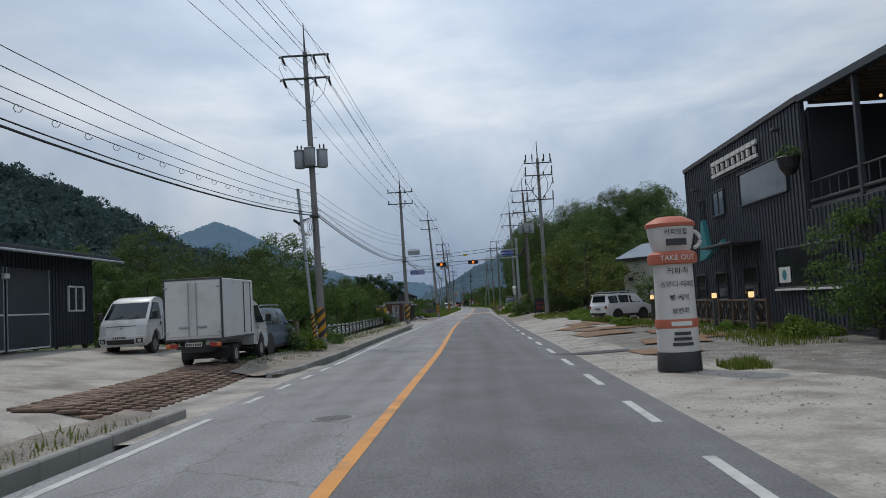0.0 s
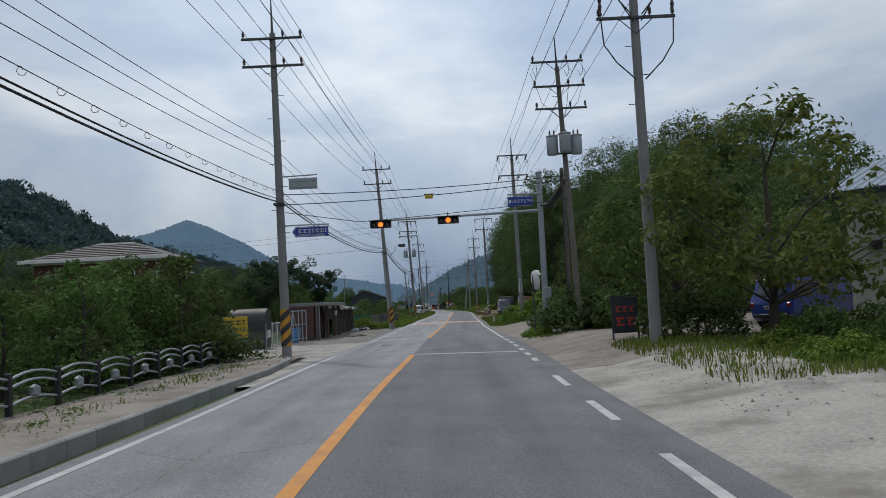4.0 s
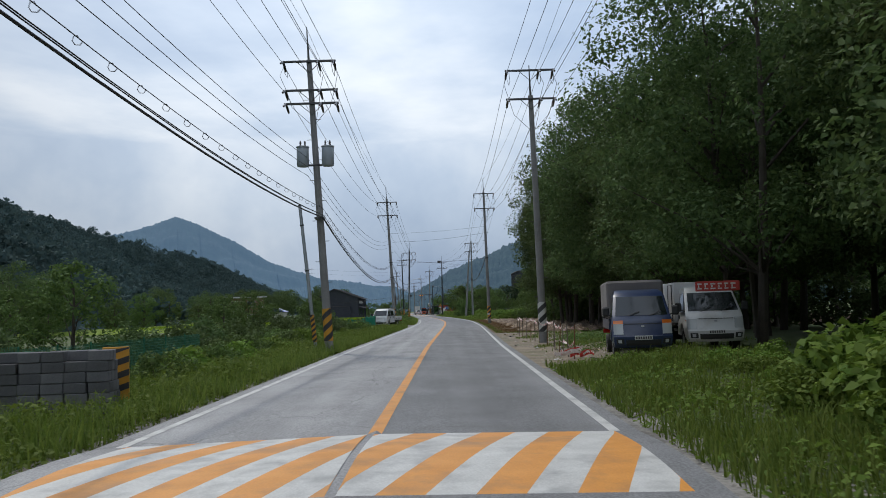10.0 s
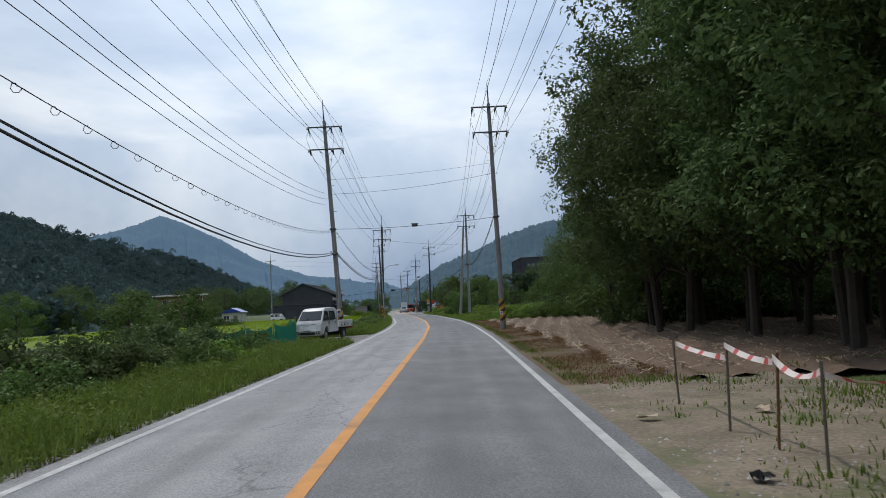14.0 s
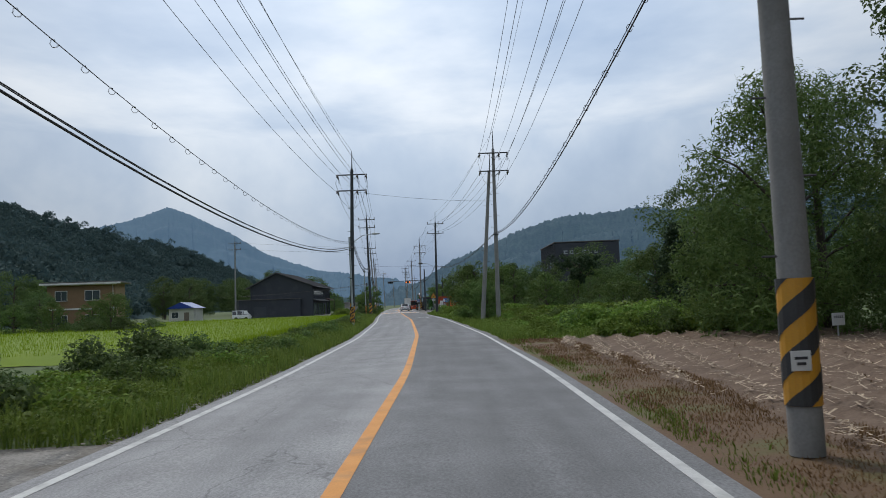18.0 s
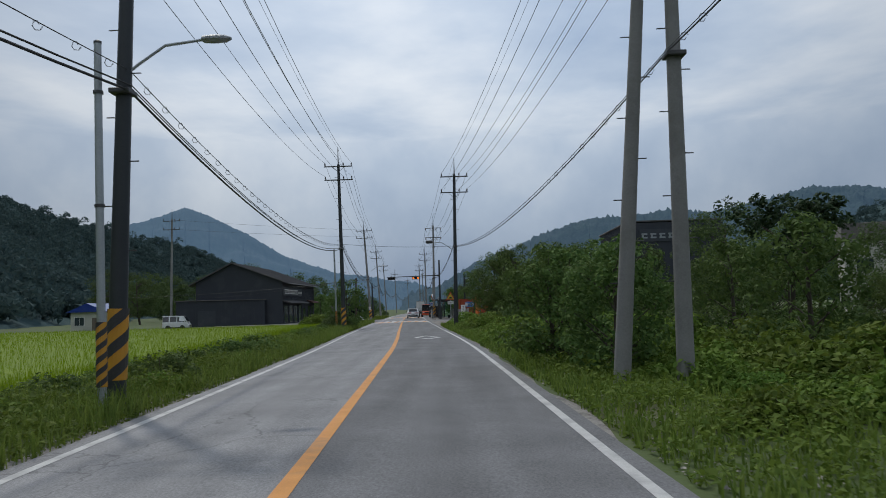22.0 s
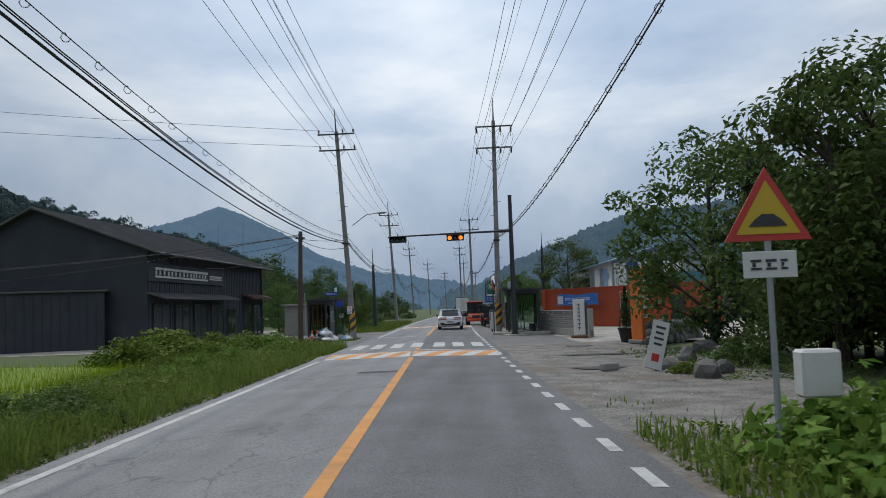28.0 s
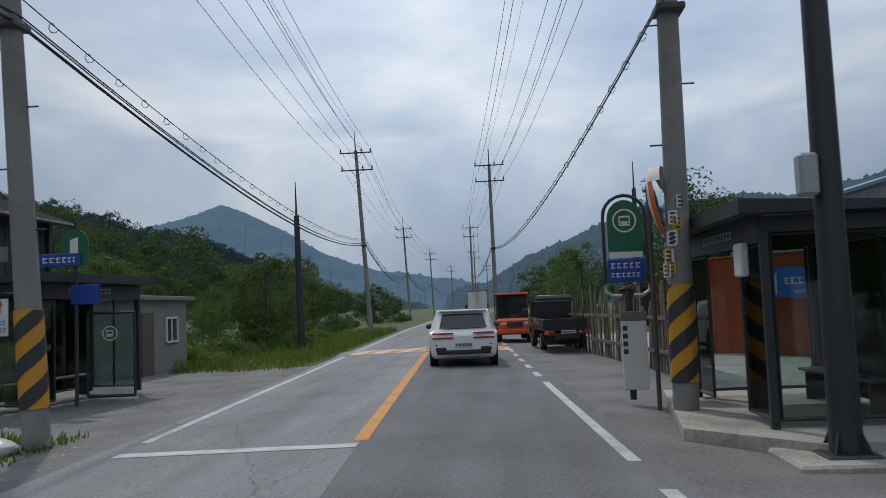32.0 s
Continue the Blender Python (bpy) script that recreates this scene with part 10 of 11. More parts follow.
for k, (y0, z0, y1, z1) in enumerate(((-0.9, 5.95, 7.2, 9.05), (13.4, 5.95, 7.2, 9.05))):
    rf = part("roof", Geo().add([(-0.7, y0, z0), (24.4, y0, z0), (24.4, y1, z1), (-0.7, y1, z1), (-0.7, y0, z0 - 0.12), (24.4, y0, z0 - 0.12), (24.4, y1, z1 - 0.12), (-0.7, y1, z1 - 0.12)], [(0, 1, 2, 3), (4, 5, 6, 7), (0, 1, 5, 4), (1, 2, 6, 5), (2, 3, 7, 6), (3, 0, 4, 7)]), M["roof_dark"], store, "dark ribbed metal roof slope")
    for i in range(50):
        x = -0.6 + i * 0.5
        part("roof_rib", Geo().add([(x - 0.03, y0, z0 + 0.002), (x + 0.03, y0, z0 + 0.002), (x + 0.03, y1, z1 + 0.002), (x - 0.03, y1, z1 + 0.002), (x, y0, z0 + 0.06), (x, y1, z1 + 0.06)], [(0, 4, 5, 3), (1, 2, 5, 4), (0, 1, 4), (3, 5, 2)]), M["roof_dark"], rf)
part("gutter", Geo().cyl((-0.6, -0.95, 5.86), (24.3, -0.95, 5.86), 0.07, sides=8), M["mast_dark"], store)
aw = part("awning", Geo().add([(-0.3, 0, 3.5), (14.0, 0, 3.5), (14.0, -1.25, 3.12), (-0.3, -1.25, 3.12), (-0.3, 0, 3.42), (14.0, 0, 3.42), (14.0, -1.25, 3.02), (-0.3, -1.25, 3.02)], [(0, 1, 2, 3), (4, 5, 6, 7), (0, 1, 5, 4), (1, 2, 6, 5), (2, 3, 7, 6), (3, 0, 4, 7)]), M["roof_dark"], store, "long sloping dark awning")
part("side_awning", Geo().add([(18.0, 0, 3.65), (23.8, 0, 3.65), (23.8, -1.0, 3.35), (18.0, -1.0, 3.35), (18.0, 0, 3.5), (23.8, 0, 3.5), (23.8, -1.0, 3.15), (18.0, -1.0, 3.15)], [(0, 1, 2, 3), (4, 5, 6, 7), (0, 1, 5, 4), (1, 2, 6, 5), (2, 3, 7, 6), (3, 0, 4, 7)]), M["brick_wall"], store, "small reddish awning")
for x in (0.6, 4.0, 7.4, 10.8, 18.6, 21.2):
    window_unit(store, x, -0.05, 0.15, 2.6 if x < 18 else 2.2, 2.6, "clad_navy", "glass_window" if x != 18.6 else "glass_dark", 1)
dd = part("door", Geo().box((15.4, -0.05, 1.2), (1.9, 0.08, 2.3), 0.01), M["glass_dark"], store, "dark glass double door")
part("door_handle", Geo().cyl((15.3, -0.15, 0.9), (15.3, -0.15, 1.4), 0.02, sides=6), M["rim"], dd)
sb = part("sign_band", Geo().box((6.5, -0.1, 4.75), (13.5, 0.12, 1.15), 0.02), M["clad_navy"], store)
bars("sign_shape", M["white_paint"], store, 0.6, 9.8, -0.2, 4.75, 0.72, random.Random(21), 0.06, 0.12)
bars("sign_shape", M["white_paint"], store, 10.2, 12.8, -0.2, 4.7, 0.34, random.Random(22), 0.05, 0.12)
part("corner_trim", Geo().box((23.7, -0.08, 3.0), (0.25, 0.12, 6.0), 0.01), M["mast_dark"], store)
annex = thing("annex", -36.0, 358.8, -0.4, 20, "low dark clad annex wall beside the barn", "shed")
ribbed_wall("wall", annex, 12.0, 3.8, M["clad_navy"], 0.5)
part("roof", Geo().box((6.0, 3.0, 3.86), (12.4, 6.4, 0.12), 0.02), M["roof_dark"], annex)
part("end_wall", Geo().box((0.1, 3.0, 1.9), (0.2, 5.6, 3.8), 0.01), M["clad_navy"], annex)
part("door", Geo().box((4.0, -0.06, 1.2), (2.4, 0.06, 2.4), 0.01), M["clad_dark"], annex)

# dark building with a sign face, and a tan house, on the right
db = thing("dark_building", 25.3, 353.2, -0.2, -90, "tall dark ribbed metal building with a lettered end", "building")
part("side_wall", Geo().box((-10.8, 0.1, 6.1), (21.8, 0.2, 12.2), 0.01), M["clad_dark"], db)
for i in range(44):
    part("rib", Geo().box((-21.6 + i * 0.5, -0.02, 6.1), (0.07, 0.05, 12.1)), M["clad_dark"], db)
part("roof", Geo().box((-10.8, 6.0, 12.2), (22.2, 12.4, 0.2), 0.03), M["roof_dark"], db)
part("front_wall", Geo().box((0.1, 6.0, 6.0), (0.2, 12.0, 12.0), 0.01), M["clad_navy"], db)
part("far_wall", Geo().box((-21.6, 6.0, 6.0), (0.2, 12.0, 12.0), 0.01), M["clad_navy"], db)
part("back_wall", Geo().box((-10.8, 12.0, 6.0), (21.8, 0.2, 12.0), 0.01), M["clad_navy"], db)
sf = part("sign_face", Geo().box((0.3, 5.0, 10.3), (0.1, 7.5, 1.6), 0.02), M["clad_dark"], db)
for k in range(6):
    g = Geo().box((0.38, 1.9 + k * 1.15, 10.5), (0.06, 0.75, 0.2)).box((0.38, 1.9 + k * 1.15, 10.05), (0.06, 0.75, 0.2)).box((0.38, 1.7 + k * 1.15, 10.3), (0.06, 0.22, 0.5))
    part("sign_shape", g, M["mast_grey"], sf)
for x in (-18, -13, -8, -3):
    window_unit(db, x, -0.05, 7.2, 2.2, 1.5, "clad_navy")
th = thing("tan_house", 41.5, 329.0, -0.2, -20, "tan plastered house with a ribbed metal parapet", "house")
part("wall", Geo().box((5.0, 4.0, 3.6), (10.0, 8.0, 7.2), 0.02), M["plaster"], th)
part("parapet", Geo().box((5.0, 4.0, 8.1), (10.3, 8.3, 1.8), 0.02), M["canvas"], th)
for i in range(34):
    part("rib", Geo().box((0.05 + i * 0.3, -0.17, 8.1), (0.06, 0.04, 1.75)), M["canvas"], th)
for x in (1.0, 4.2, 7.4):
    window_unit(th, x, -0.04, 4.2, 1.6, 1.3)
    window_unit(th, x, -0.04, 1.0, 1.6, 1.3)
brick_house(-46.4, 303.0, -0.4, 12, 8.2, 7.0, 6.2, 2, "two-storey tan farmhouse with a flat roof", "flat", ((0.12, 1.4), (0.55, 1.8)), "tan")
scatter(["small", "bush2"], -48, -30, 288, 299, 12, 0.8, 1.2, 62)
plant("broad", -44.6, 298.0, 0.6)
plant("mid", -36.6, 300.0, 0.8)
plant("bush2", -39.5, 299.0, 1.2)
plant("mid", -51, 297, 0.8)
plant("pine", 17.3, 281.8, 0.85)
# leafy vegetable patch
scatter(["weed2", "vine"], -12, -7.2, 213, 240, 46, 0.6, 0.95, 61, flat=0.7)
rag = thing("white_rag", 5.0, 114.6, float(ground_z(5.0, 114.6)), 0, "torn white cloth hanging on a roadside stake", "rag")
part("stake", Geo().cyl((0, 0, 0), (0, 0, 0.75), 0.015, sides=6), M["wood_grey"], rag)
part("cloth", Geo().sheet([(-0.09 + 0.06 * i, 0.02 * math.sin(i * 2 + j), 0.2 + 0.13 * j) for j in range(5) for i in range(4)], 4), M["bag_white"], rag)
# ---- the second junction: mast, shelters, orange wall, warehouse ----
m2 = thing("signal_mast", 0.22, 363.85, -0.1, 0, "dark steel mast arm with amber and unlit signals", "traffic signal", "traffic signals")
part("mast", Geo().tube([(0, 0, 0), (0, 0, 8.4)], [0.17, 0.11], 14), M["mast_dark"], m2, smooth=True)
part("mast_cap", Geo().lathe((0, 0, 8.4), [(0.13, 0), (0.13, 0.04), (0.03, 0.08)], 12), M["mast_dark"], m2)
part("base_plate", Geo().box((0, 0, 0.05), (0.55, 0.55, 0.08), 0.02), M["mast_dark"], m2)
for k in range(4):
    part("gusset", Geo().prism([(0.12, 0.09), (0.27, 0.09), (0.12, 0.42)], -0.012, 0.012), M["mast_dark"], m2).matrix_basis = pose(0, 0, 0, 0, 0, 45 + 90 * k)
part("collar", Geo().cyl((-0.75, 0, 6.29), (0.03, 0, 6.3), 0.1, sides=10), M["mast_dark"], m2)
part("mast_arm", Geo().tube([(0, 0, 6.3), (-3, 0, 6.27), (-7.5, 0, 6.2)], [0.07, 0.06, 0.045], 10), M["mast_dark"], m2, smooth=True)
signal_head(m2, -3.37, 5.98, (0, 2))
signal_head(m2, -6.87, 5.98, ())
part("control_box", Geo().box((-0.24, -0.1, 3.0), (0.2, 0.2, 0.45), 0.03), M["mast_grey"], m2)
pad = solid("mast_footing", Geo().box((0.22, 363.85, -0.1), (1.3, 1.1, 0.12), 0.03), M["concrete"], "square concrete footing of a mast", "footing", "structure")

# raised concrete platform with a ramped front
g = Geo()
plat = [(-1.15, 365.3), (0.1, 363.9), (2.4, 364.3), (2.5, 369.6), (-0.6, 369.6)]
g.prism(plat, -0.15, 0.06, "z")
solid("platform", g.mesh("platform", M["concrete"], True, 0.02), None, "raised pale concrete bus stop platform", "platform", "structure")

def glass_panel(parent, a, b, z0, z1, frame=0.05):
    """A clear pane in a dark frame between two ground points."""
    a, b = Vector((*a, 0)), Vector((*b, 0))
    d = (b - a).normalized()
    n = Vector((-d.y, d.x, 0)) * 0.006
    p = [a + n, b + n, b - n, a - n]
    v = [(q.x, q.y, z) for z in (z0, z1) for q in p]
    pane = part("glass_panel", Geo().add(v, [(0, 1, 2, 3), (4, 5, 6, 7), (0, 1, 5, 4), (1, 2, 6, 5), (2, 3, 7, 6), (3, 0, 4, 7)]), M["glass_clear"], parent, "clear glass pane")
    pane.visible_shadow = False
    for q in (a, b):
        part("frame_bar", Geo().tube([(q.x, q.y, z0), (q.x, q.y, z1)], frame / 2, 4), M["mast_dark"], pane)
    for z in (z0, z1):
        part("frame_bar", Geo().tube([(a.x, a.y, z), (b.x, b.y, z)], frame / 2, 4), M["mast_dark"], pane)


def bus_shelter(x, y, z, rz, w, d, h, label, front=((0, 0.55), (1.5, 1.0))):
    """A dark framed glass shelter; its open front looks to local -y."""
    ob = thing("bus_shelter", x, y, z, rz, label, "bus shelter", "bus shelters")
    for px, py in ((0, 0), (w, 0), (0, d), (w, d)):
        part("post", Geo().box((px, py, h / 2), (0.1, 0.1, h), 0.012), M["mast_dark"], ob)
    part("roof", Geo().prism([(-0.35, h + 0.02), (d + 0.15, h + 0.02), (d + 0.15, h + 0.1), (-0.35, h + 0.2)], -0.25, w + 0.25, "x"), M["mast_dark"], ob, "dark flat roof")
    part("header", Geo().box((w / 2, -0.02, h - 0.16), (w, 0.08, 0.32), 0.01), M["mast_dark"], ob)
    bars("word_bar", M["mast_grey"], ob, w * 0.3, w * 0.7, -0.066, h - 0.14, 0.12, random.Random(5), 0.008)
    part("header", Geo().box((w / 2, d, h - 0.1), (w, 0.08, 0.2), 0.01), M["mast_dark"], ob)
    for s in (0, w):
        part("header", Geo().box((s, d / 2, h - 0.1), (0.08, d, 0.2), 0.01), M["mast_dark"], ob)
        glass_panel(ob, (s, 0.08), (s, d / 2), 0.12, h - 0.22)
        glass_panel(ob, (s, d / 2), (s, d - 0.08), 0.12, h - 0.22)
    n = max(2, int(w / 0.95))
    for i in range(n):
        glass_panel(ob, (w * i / n + 0.03, d), (w * (i + 1) / n - 0.03, d), 0.12, h - 0.22)
    for a, l in front:
        glass_panel(ob, (a + 0.06, 0), (a + l, 0), 0.12, h - 0.34)
    be = part("bench", Geo().box((w / 2, d - 0.32, 0.45), (w * 0.72, 0.36, 0.05), 0.015), M["mast_dark"], ob, "dark slatted bench")
    for i in range(3):
        part("bench_leg", Geo().box((w * (0.2 + 0.3 * i), d - 0.32, 0.21), (0.06, 0.3, 0.42), 0.01), M["mast_dark"], be)
    return ob


# right-hand shelter: open towards the road
sh = bus_shelter(-0.25, 368.4, 0.05, -88, 3.4, 1.9, 2.55, "dark steel and glass bus shelter on a concrete platform", ((0, 0.9), (2.45, 0.9)))
part("screen", Geo().box((2.9, -0.12, 2.05), (0.3, 0.1, 0.42), 0.02), M["white_panel"], sh)

bs = thing("bus_stop_sign", -1.2, 369.0, -0.02, 0, "green round-topped bus stop sign on twin posts", "bus stop sign", "bus stop signs")
a9 = np.linspace(0, math.pi, 11)
part("hoop", Geo().tube([(-0.36, 0, 1.95), (-0.36, 0, 3.1)] + [(-0.36 * math.cos(a), 0, 3.1 + 0.36 * math.sin(a)) for a in a9] + [(0.36, 0, 3.1), (0.36, 0, 1.95)], 0.03, 8), M["mast_dark"], bs)
part("green_disc", Geo().prism([(0.29 * math.cos(a), 3.08 + 0.3 * math.sin(a)) for a in np.linspace(0, math.pi, 11)] + [(-0.29, 2.5), (0.29, 2.5)], -0.02, 0.02), M["sign_green"], bs, "green panel with a white bus symbol")
def bus_symbol(parent, x, y, z, s):
    """A plain front view of a bus within a ring."""
    part("ring", Geo().tube([(x + s * math.cos(a), y, z + s * math.sin(a)) for a in np.linspace(0, 2 * math.pi, 21)], s * 0.08, 4, False), M["white_paint"], parent)
    g = Geo().box((x, y, z), (s * 1.0, 0.008, s * 0.9), 0.0)
    part("bus_shape", g, M["white_paint"], parent)
    part("bus_window", Geo().box((x, y - 0.006, z + s * 0.12), (s * 0.8, 0.006, s * 0.34)), M["sign_green"], parent)
    for q in (-0.32, 0.32):
        part("bus_lamp", Geo().box((x + q * s, y - 0.006, z - s * 0.26), (s * 0.16, 0.006, s * 0.14)), M["sign_green"], parent)
bus_symbol(bs, 0, -0.028, 3.02, 0.19)
part("strip", Geo().box((0, -0.02, 2.44), (0.56, 0.012, 0.1)), M["white_panel"], bs)
blue = part("blue_panel", Geo().box((0, 0, 2.17), (0.62, 0.04, 0.4), 0.01), M["sign_blue"], bs, "blue panel with white lettering")
bars("word_bar", M["white_paint"], blue, -0.26, 0.26, -0.026, 2.26, 0.1, random.Random(7), 0.008)
bars("word_bar", M["white_paint"], blue, -0.26, 0.26, -0.026, 2.1, 0.08, random.Random(8), 0.008)
for s in (-1, 1):
    part("curl", Geo().tube([(0.1 * s, 0, 1.75), (0.25 * s, 0, 1.75), (0.36 * s, 0, 1.82), (0.36 * s, 0, 1.96)], 0.03, 8), M["galvanized"], bs)
part("stem", Geo().cyl((0, 0, 0), (0, 0, 1.8), 0.055, sides=10), M["mast_dark"], bs)
tb = part("timetable", Geo().box((0.05, -0.1, 0.75), (0.42, 0.06, 1.15), 0.015), M["white_panel"], bs, "white timetable board")
part("cap", Geo().box((0.05, -0.1, 1.4), (0.44, 0.08, 0.16), 0.015), M["canvas"], bs)
for k in range(4):
    part("word_bar", Geo().box((-0.1, -0.135, 1.2 - k * 0.13), (0.08, 0.008, 0.08)), M["ink"], tb)
convex_mirror(-1.05, 367.4, 0.0, 3.35, 70, 0.45)
no = thing("pole_notice", -0.78, 366.78, 0.0, 0, "torn yellow and white notices pasted on a pole", "notice")
nr = np.random.default_rng(12)
for k in range(9):
    a, z = nr.uniform(-0.9, 0.6), 2.0 + 0.24 * (k % 5) + nr.uniform(0, 0.1)
    m = pose(0.19 * math.sin(a) , 0.22 - 0.19 * math.cos(a) - 0.0, z, 0, 0, math.degrees(a))
    part("paper", Geo().box((0, 0, 0), (0.13, 0.006, 0.2), 0.0, m), M["hazard_yellow" if k % 3 == 0 else "white_panel"], no)
    for q in range(3):
        part("word_bar", Geo().box((0, -0.006, 0.06 - q * 0.06), (0.08, 0.004, 0.03), 0.0, m), M["ink"], no)

# pierced block wall, running back from the yard to the shelter
bw = thing("block_wall", 4.15, 358.0, -0.12, 103.5, "low wall of pierced concrete screen blocks", "wall")
L = 9.4
part("footing", Geo().box((L / 2, 0.0, 0.2), (L, 0.2, 0.4), 0.02), M["block_pale"], bw, "plain concrete footing")
part("coping", Geo().box((L / 2, 0.0, 1.4), (L, 0.22, 0.07), 0.015), M["block_pale"], bw)
for x in (0.12, L - 0.12):
    part("pier", Geo().box((x, 0, 0.75), (0.24, 0.24, 1.5), 0.015), M["block_pale"], bw)
SB = Geo()
SB.box((0, 0, 0.044), (0.38, 0.14, 0.02)).box((0, 0, -0.044), (0.38, 0.14, 0.02))
for q in (-0.175, 0.0, 0.175):
    SB.box((q, 0, 0), (0.03 if q else 0.045, 0.14, 0.07))
SBM = SB.mesh("screen_block", M["block_pale"])
for r in range(9):
    for i in range(23):
        ob = part("screen_block", SBM, None, bw)
        ob.matrix_basis = pose(0.45 + i * 0.385 + (0.095 if r % 2 else 0), 0, 0.455 + r * 0.108)
for i in range(8):
    part("string_bulb", Geo().lathe((0.8 + i * 1.1, 0.16, 1.24), [(0.02, 0.1), (0.035, 0.06), (0.03, 0.02), (0.01, 0)], 8), M["white_panel"], bw, "white unlit string lamp")

wb = thing("standing_board", 3.5, 357.7, -0.12, 4, "white standing board with vertical dark lettering", "sign board")
part("panel", Geo().box((0, 0, 1.08), (0.62, 0.06, 1.85), 0.02), M["white_panel"], wb)
part("edge", Geo().box((0.36, 0.06, 1.0), (0.1, 0.3, 1.7), 0.02), M["steel_dark"], wb)
part("foot", Geo().box((0, 0.1, 0.06), (0.85, 0.5, 0.12), 0.02), M["rust"], wb)
for k in range(7):
    z = 1.75 - k * 0.2
    part("word_bar", Geo().box((-0.02, -0.036, z), (0.17, 0.01, 0.035)), M["ink"], wb)
    part("word_bar", Geo().box((0.0, -0.036, z - 0.07), (0.05, 0.01, 0.1)), M["ink"], wb)

# orange wall with a door, banner hung before it
ow = thing("orange_wall", 2.95, 381.2, -0.1, -52, "long orange painted wall with a grey door", "wall")
part("wall", Geo().box((8.5, 0.1, 1.45), (17.0, 0.2, 2.9), 0.02), M["terracotta"], ow)
part("coping", Geo().box((8.5, 0.1, 2.92), (17.1, 0.26, 0.06), 0.01), M["terracotta"], ow)
part("pillar", Geo().box((0.1, 0.0, 1.45), (0.35, 0.45, 2.9), 0.02), M["terracotta"], ow)
d1 = part("door", Geo().box((13.6, -0.02, 1.05), (1.1, 0.08, 2.1), 0.01), M["mast_dark"], ow, "dark grey door")
part("door_handle", Geo().cyl((13.2, -0.1, 0.95), (13.2, -0.1, 1.15), 0.015, sides=6), M["rim"], d1)
part("gate_panel", Geo().box((9.6, -0.05, 1.15), (1.7, 0.1, 2.3), 0.02), M["rust"], ow, "brown sliding gate panel")
part("frame_bar", Geo().tube([(8.6, -0.3, 0.02), (8.6, -0.3, 2.5), (10.7, -0.3, 2.5)], 0.025, 6), M["galvanized"], ow)
bn = thing("banner", 3.9, 379.0, 1.5, -52, "blue cloth banner with white lettering on a wall", "banner")
part("cloth", Geo().sheet([(4.5 * i / 20, -0.12 - 0.03 * math.sin(i * 0.9 + j), 0.0 + 0.85 * j / 4 + 0.05 * math.sin(i * 0.45)) for j in range(5) for i in range(21)], 21), M["banner_blue"], bn)
part("picture", Geo().box((0.45, -0.19, 0.44), (0.6, 0.01, 0.6)), M["bag_white"], bn)
bars("word_bar", M["white_paint"], bn, 1.0, 3.7, -0.2, 0.5, 0.2, random.Random(14), 0.01, 0.3)
bars("word_bar", M["white_paint"], bn, 1.3, 3.2, -0.2, 0.2, 0.08, random.Random(15), 0.01)

# warehouse: grey sheet metal with blue trim, its front towards the yard
wh = thing("warehouse", 9.25, 387.0, -0.1, 3, "grey sheet metal warehouse with blue trim and patches", "warehouse")
W = 11.6
part("front_wall", Geo().prism([(0, 0), (W, 0), (W, 5.4), (W / 2, 6.95), (0, 5.4)], 0.0, 0.2), M["sheet_grey"], wh)
for i in range(29):
    x = 0.2 + i * 0.4
    part("rib", Geo().box((x, -0.015, (5.3 + 1.5 * (1 - abs(2 * x / W - 1))) / 2), (0.05, 0.03, 5.3 + 1.5 * (1 - abs(2 * x / W - 1)))), M["sheet_grey"], wh)
part("side_wall", Geo().box((0.1, 13.6, 2.7), (0.2, 26.8, 5.4), 0.01), M["white_panel"], wh)
part("far_wall", Geo().box((W - 0.1, 13.6, 2.7), (0.2, 26.8, 5.4), 0.01), M["sheet_grey"], wh)
part("teal_band", Geo().box((6.8, -0.05, 3.7), (9.4, 0.03, 1.0), 0.005), M["teal_dull"], wh, "dull teal painted band")
for a, b in (((-0.4, 5.35), (W / 2, 7.07)), ((W + 0.4, 5.35), (W / 2, 7.07))):
    part("verge_trim", Geo().prism([a, b, (b[0], b[1] - 0.14), (a[0], a[1] - 0.14)], -0.3, -0.1), M["trim_blue"], wh, "dull blue verge trim")
    part("roof", Geo().prism([a, b, (b[0], b[1] - 0.08), (a[0], a[1] - 0.08)], -0.25, 27.2), M["roof_blue"], wh)
part("gutter", Geo().box((-0.42, 13.4, 5.28), (0.14, 27.0, 0.14), 0.02), M["trim_blue"], wh)
for x, z, w, h, c in ((0.15, 3.0, 1.05, 2.15, "white_panel"), (1.3, 4.25, 0.9, 0.95, "sign_blue"), (2.3, 4.25, 3.7, 0.95, "white_panel"), (6.2, 4.25, 2.6, 0.8, "roof_blue")):
    part("panel", Geo().box((x + w / 2, -0.05, z + h / 2), (w, 0.04, h), 0.005), M[c], wh)
for z, r in ((3.6, 0.4), (4.65, 0.34)):
    part("round_emblem", Geo().tube([(0.68 + r * math.cos(a), -0.08, z + r * math.sin(a)) for a in np.linspace(0, 6.283, 21)], 0.04, 4, False), M["roof_blue"], wh)
for k, (y, h, c) in enumerate(((0.2, 1.9, "white_paint"), (2.3, 1.7, "sheet_blue"), (4.4, 1.9, "sheet_grey"), (6.8, 1.8, "white_paint"), (9.5, 2.0, "roof_blue"))):
    part("side_panel", Geo().box((-0.02, y + 0.95, 4.0), (0.04, 1.8, h), 0.005), M[c], wh)
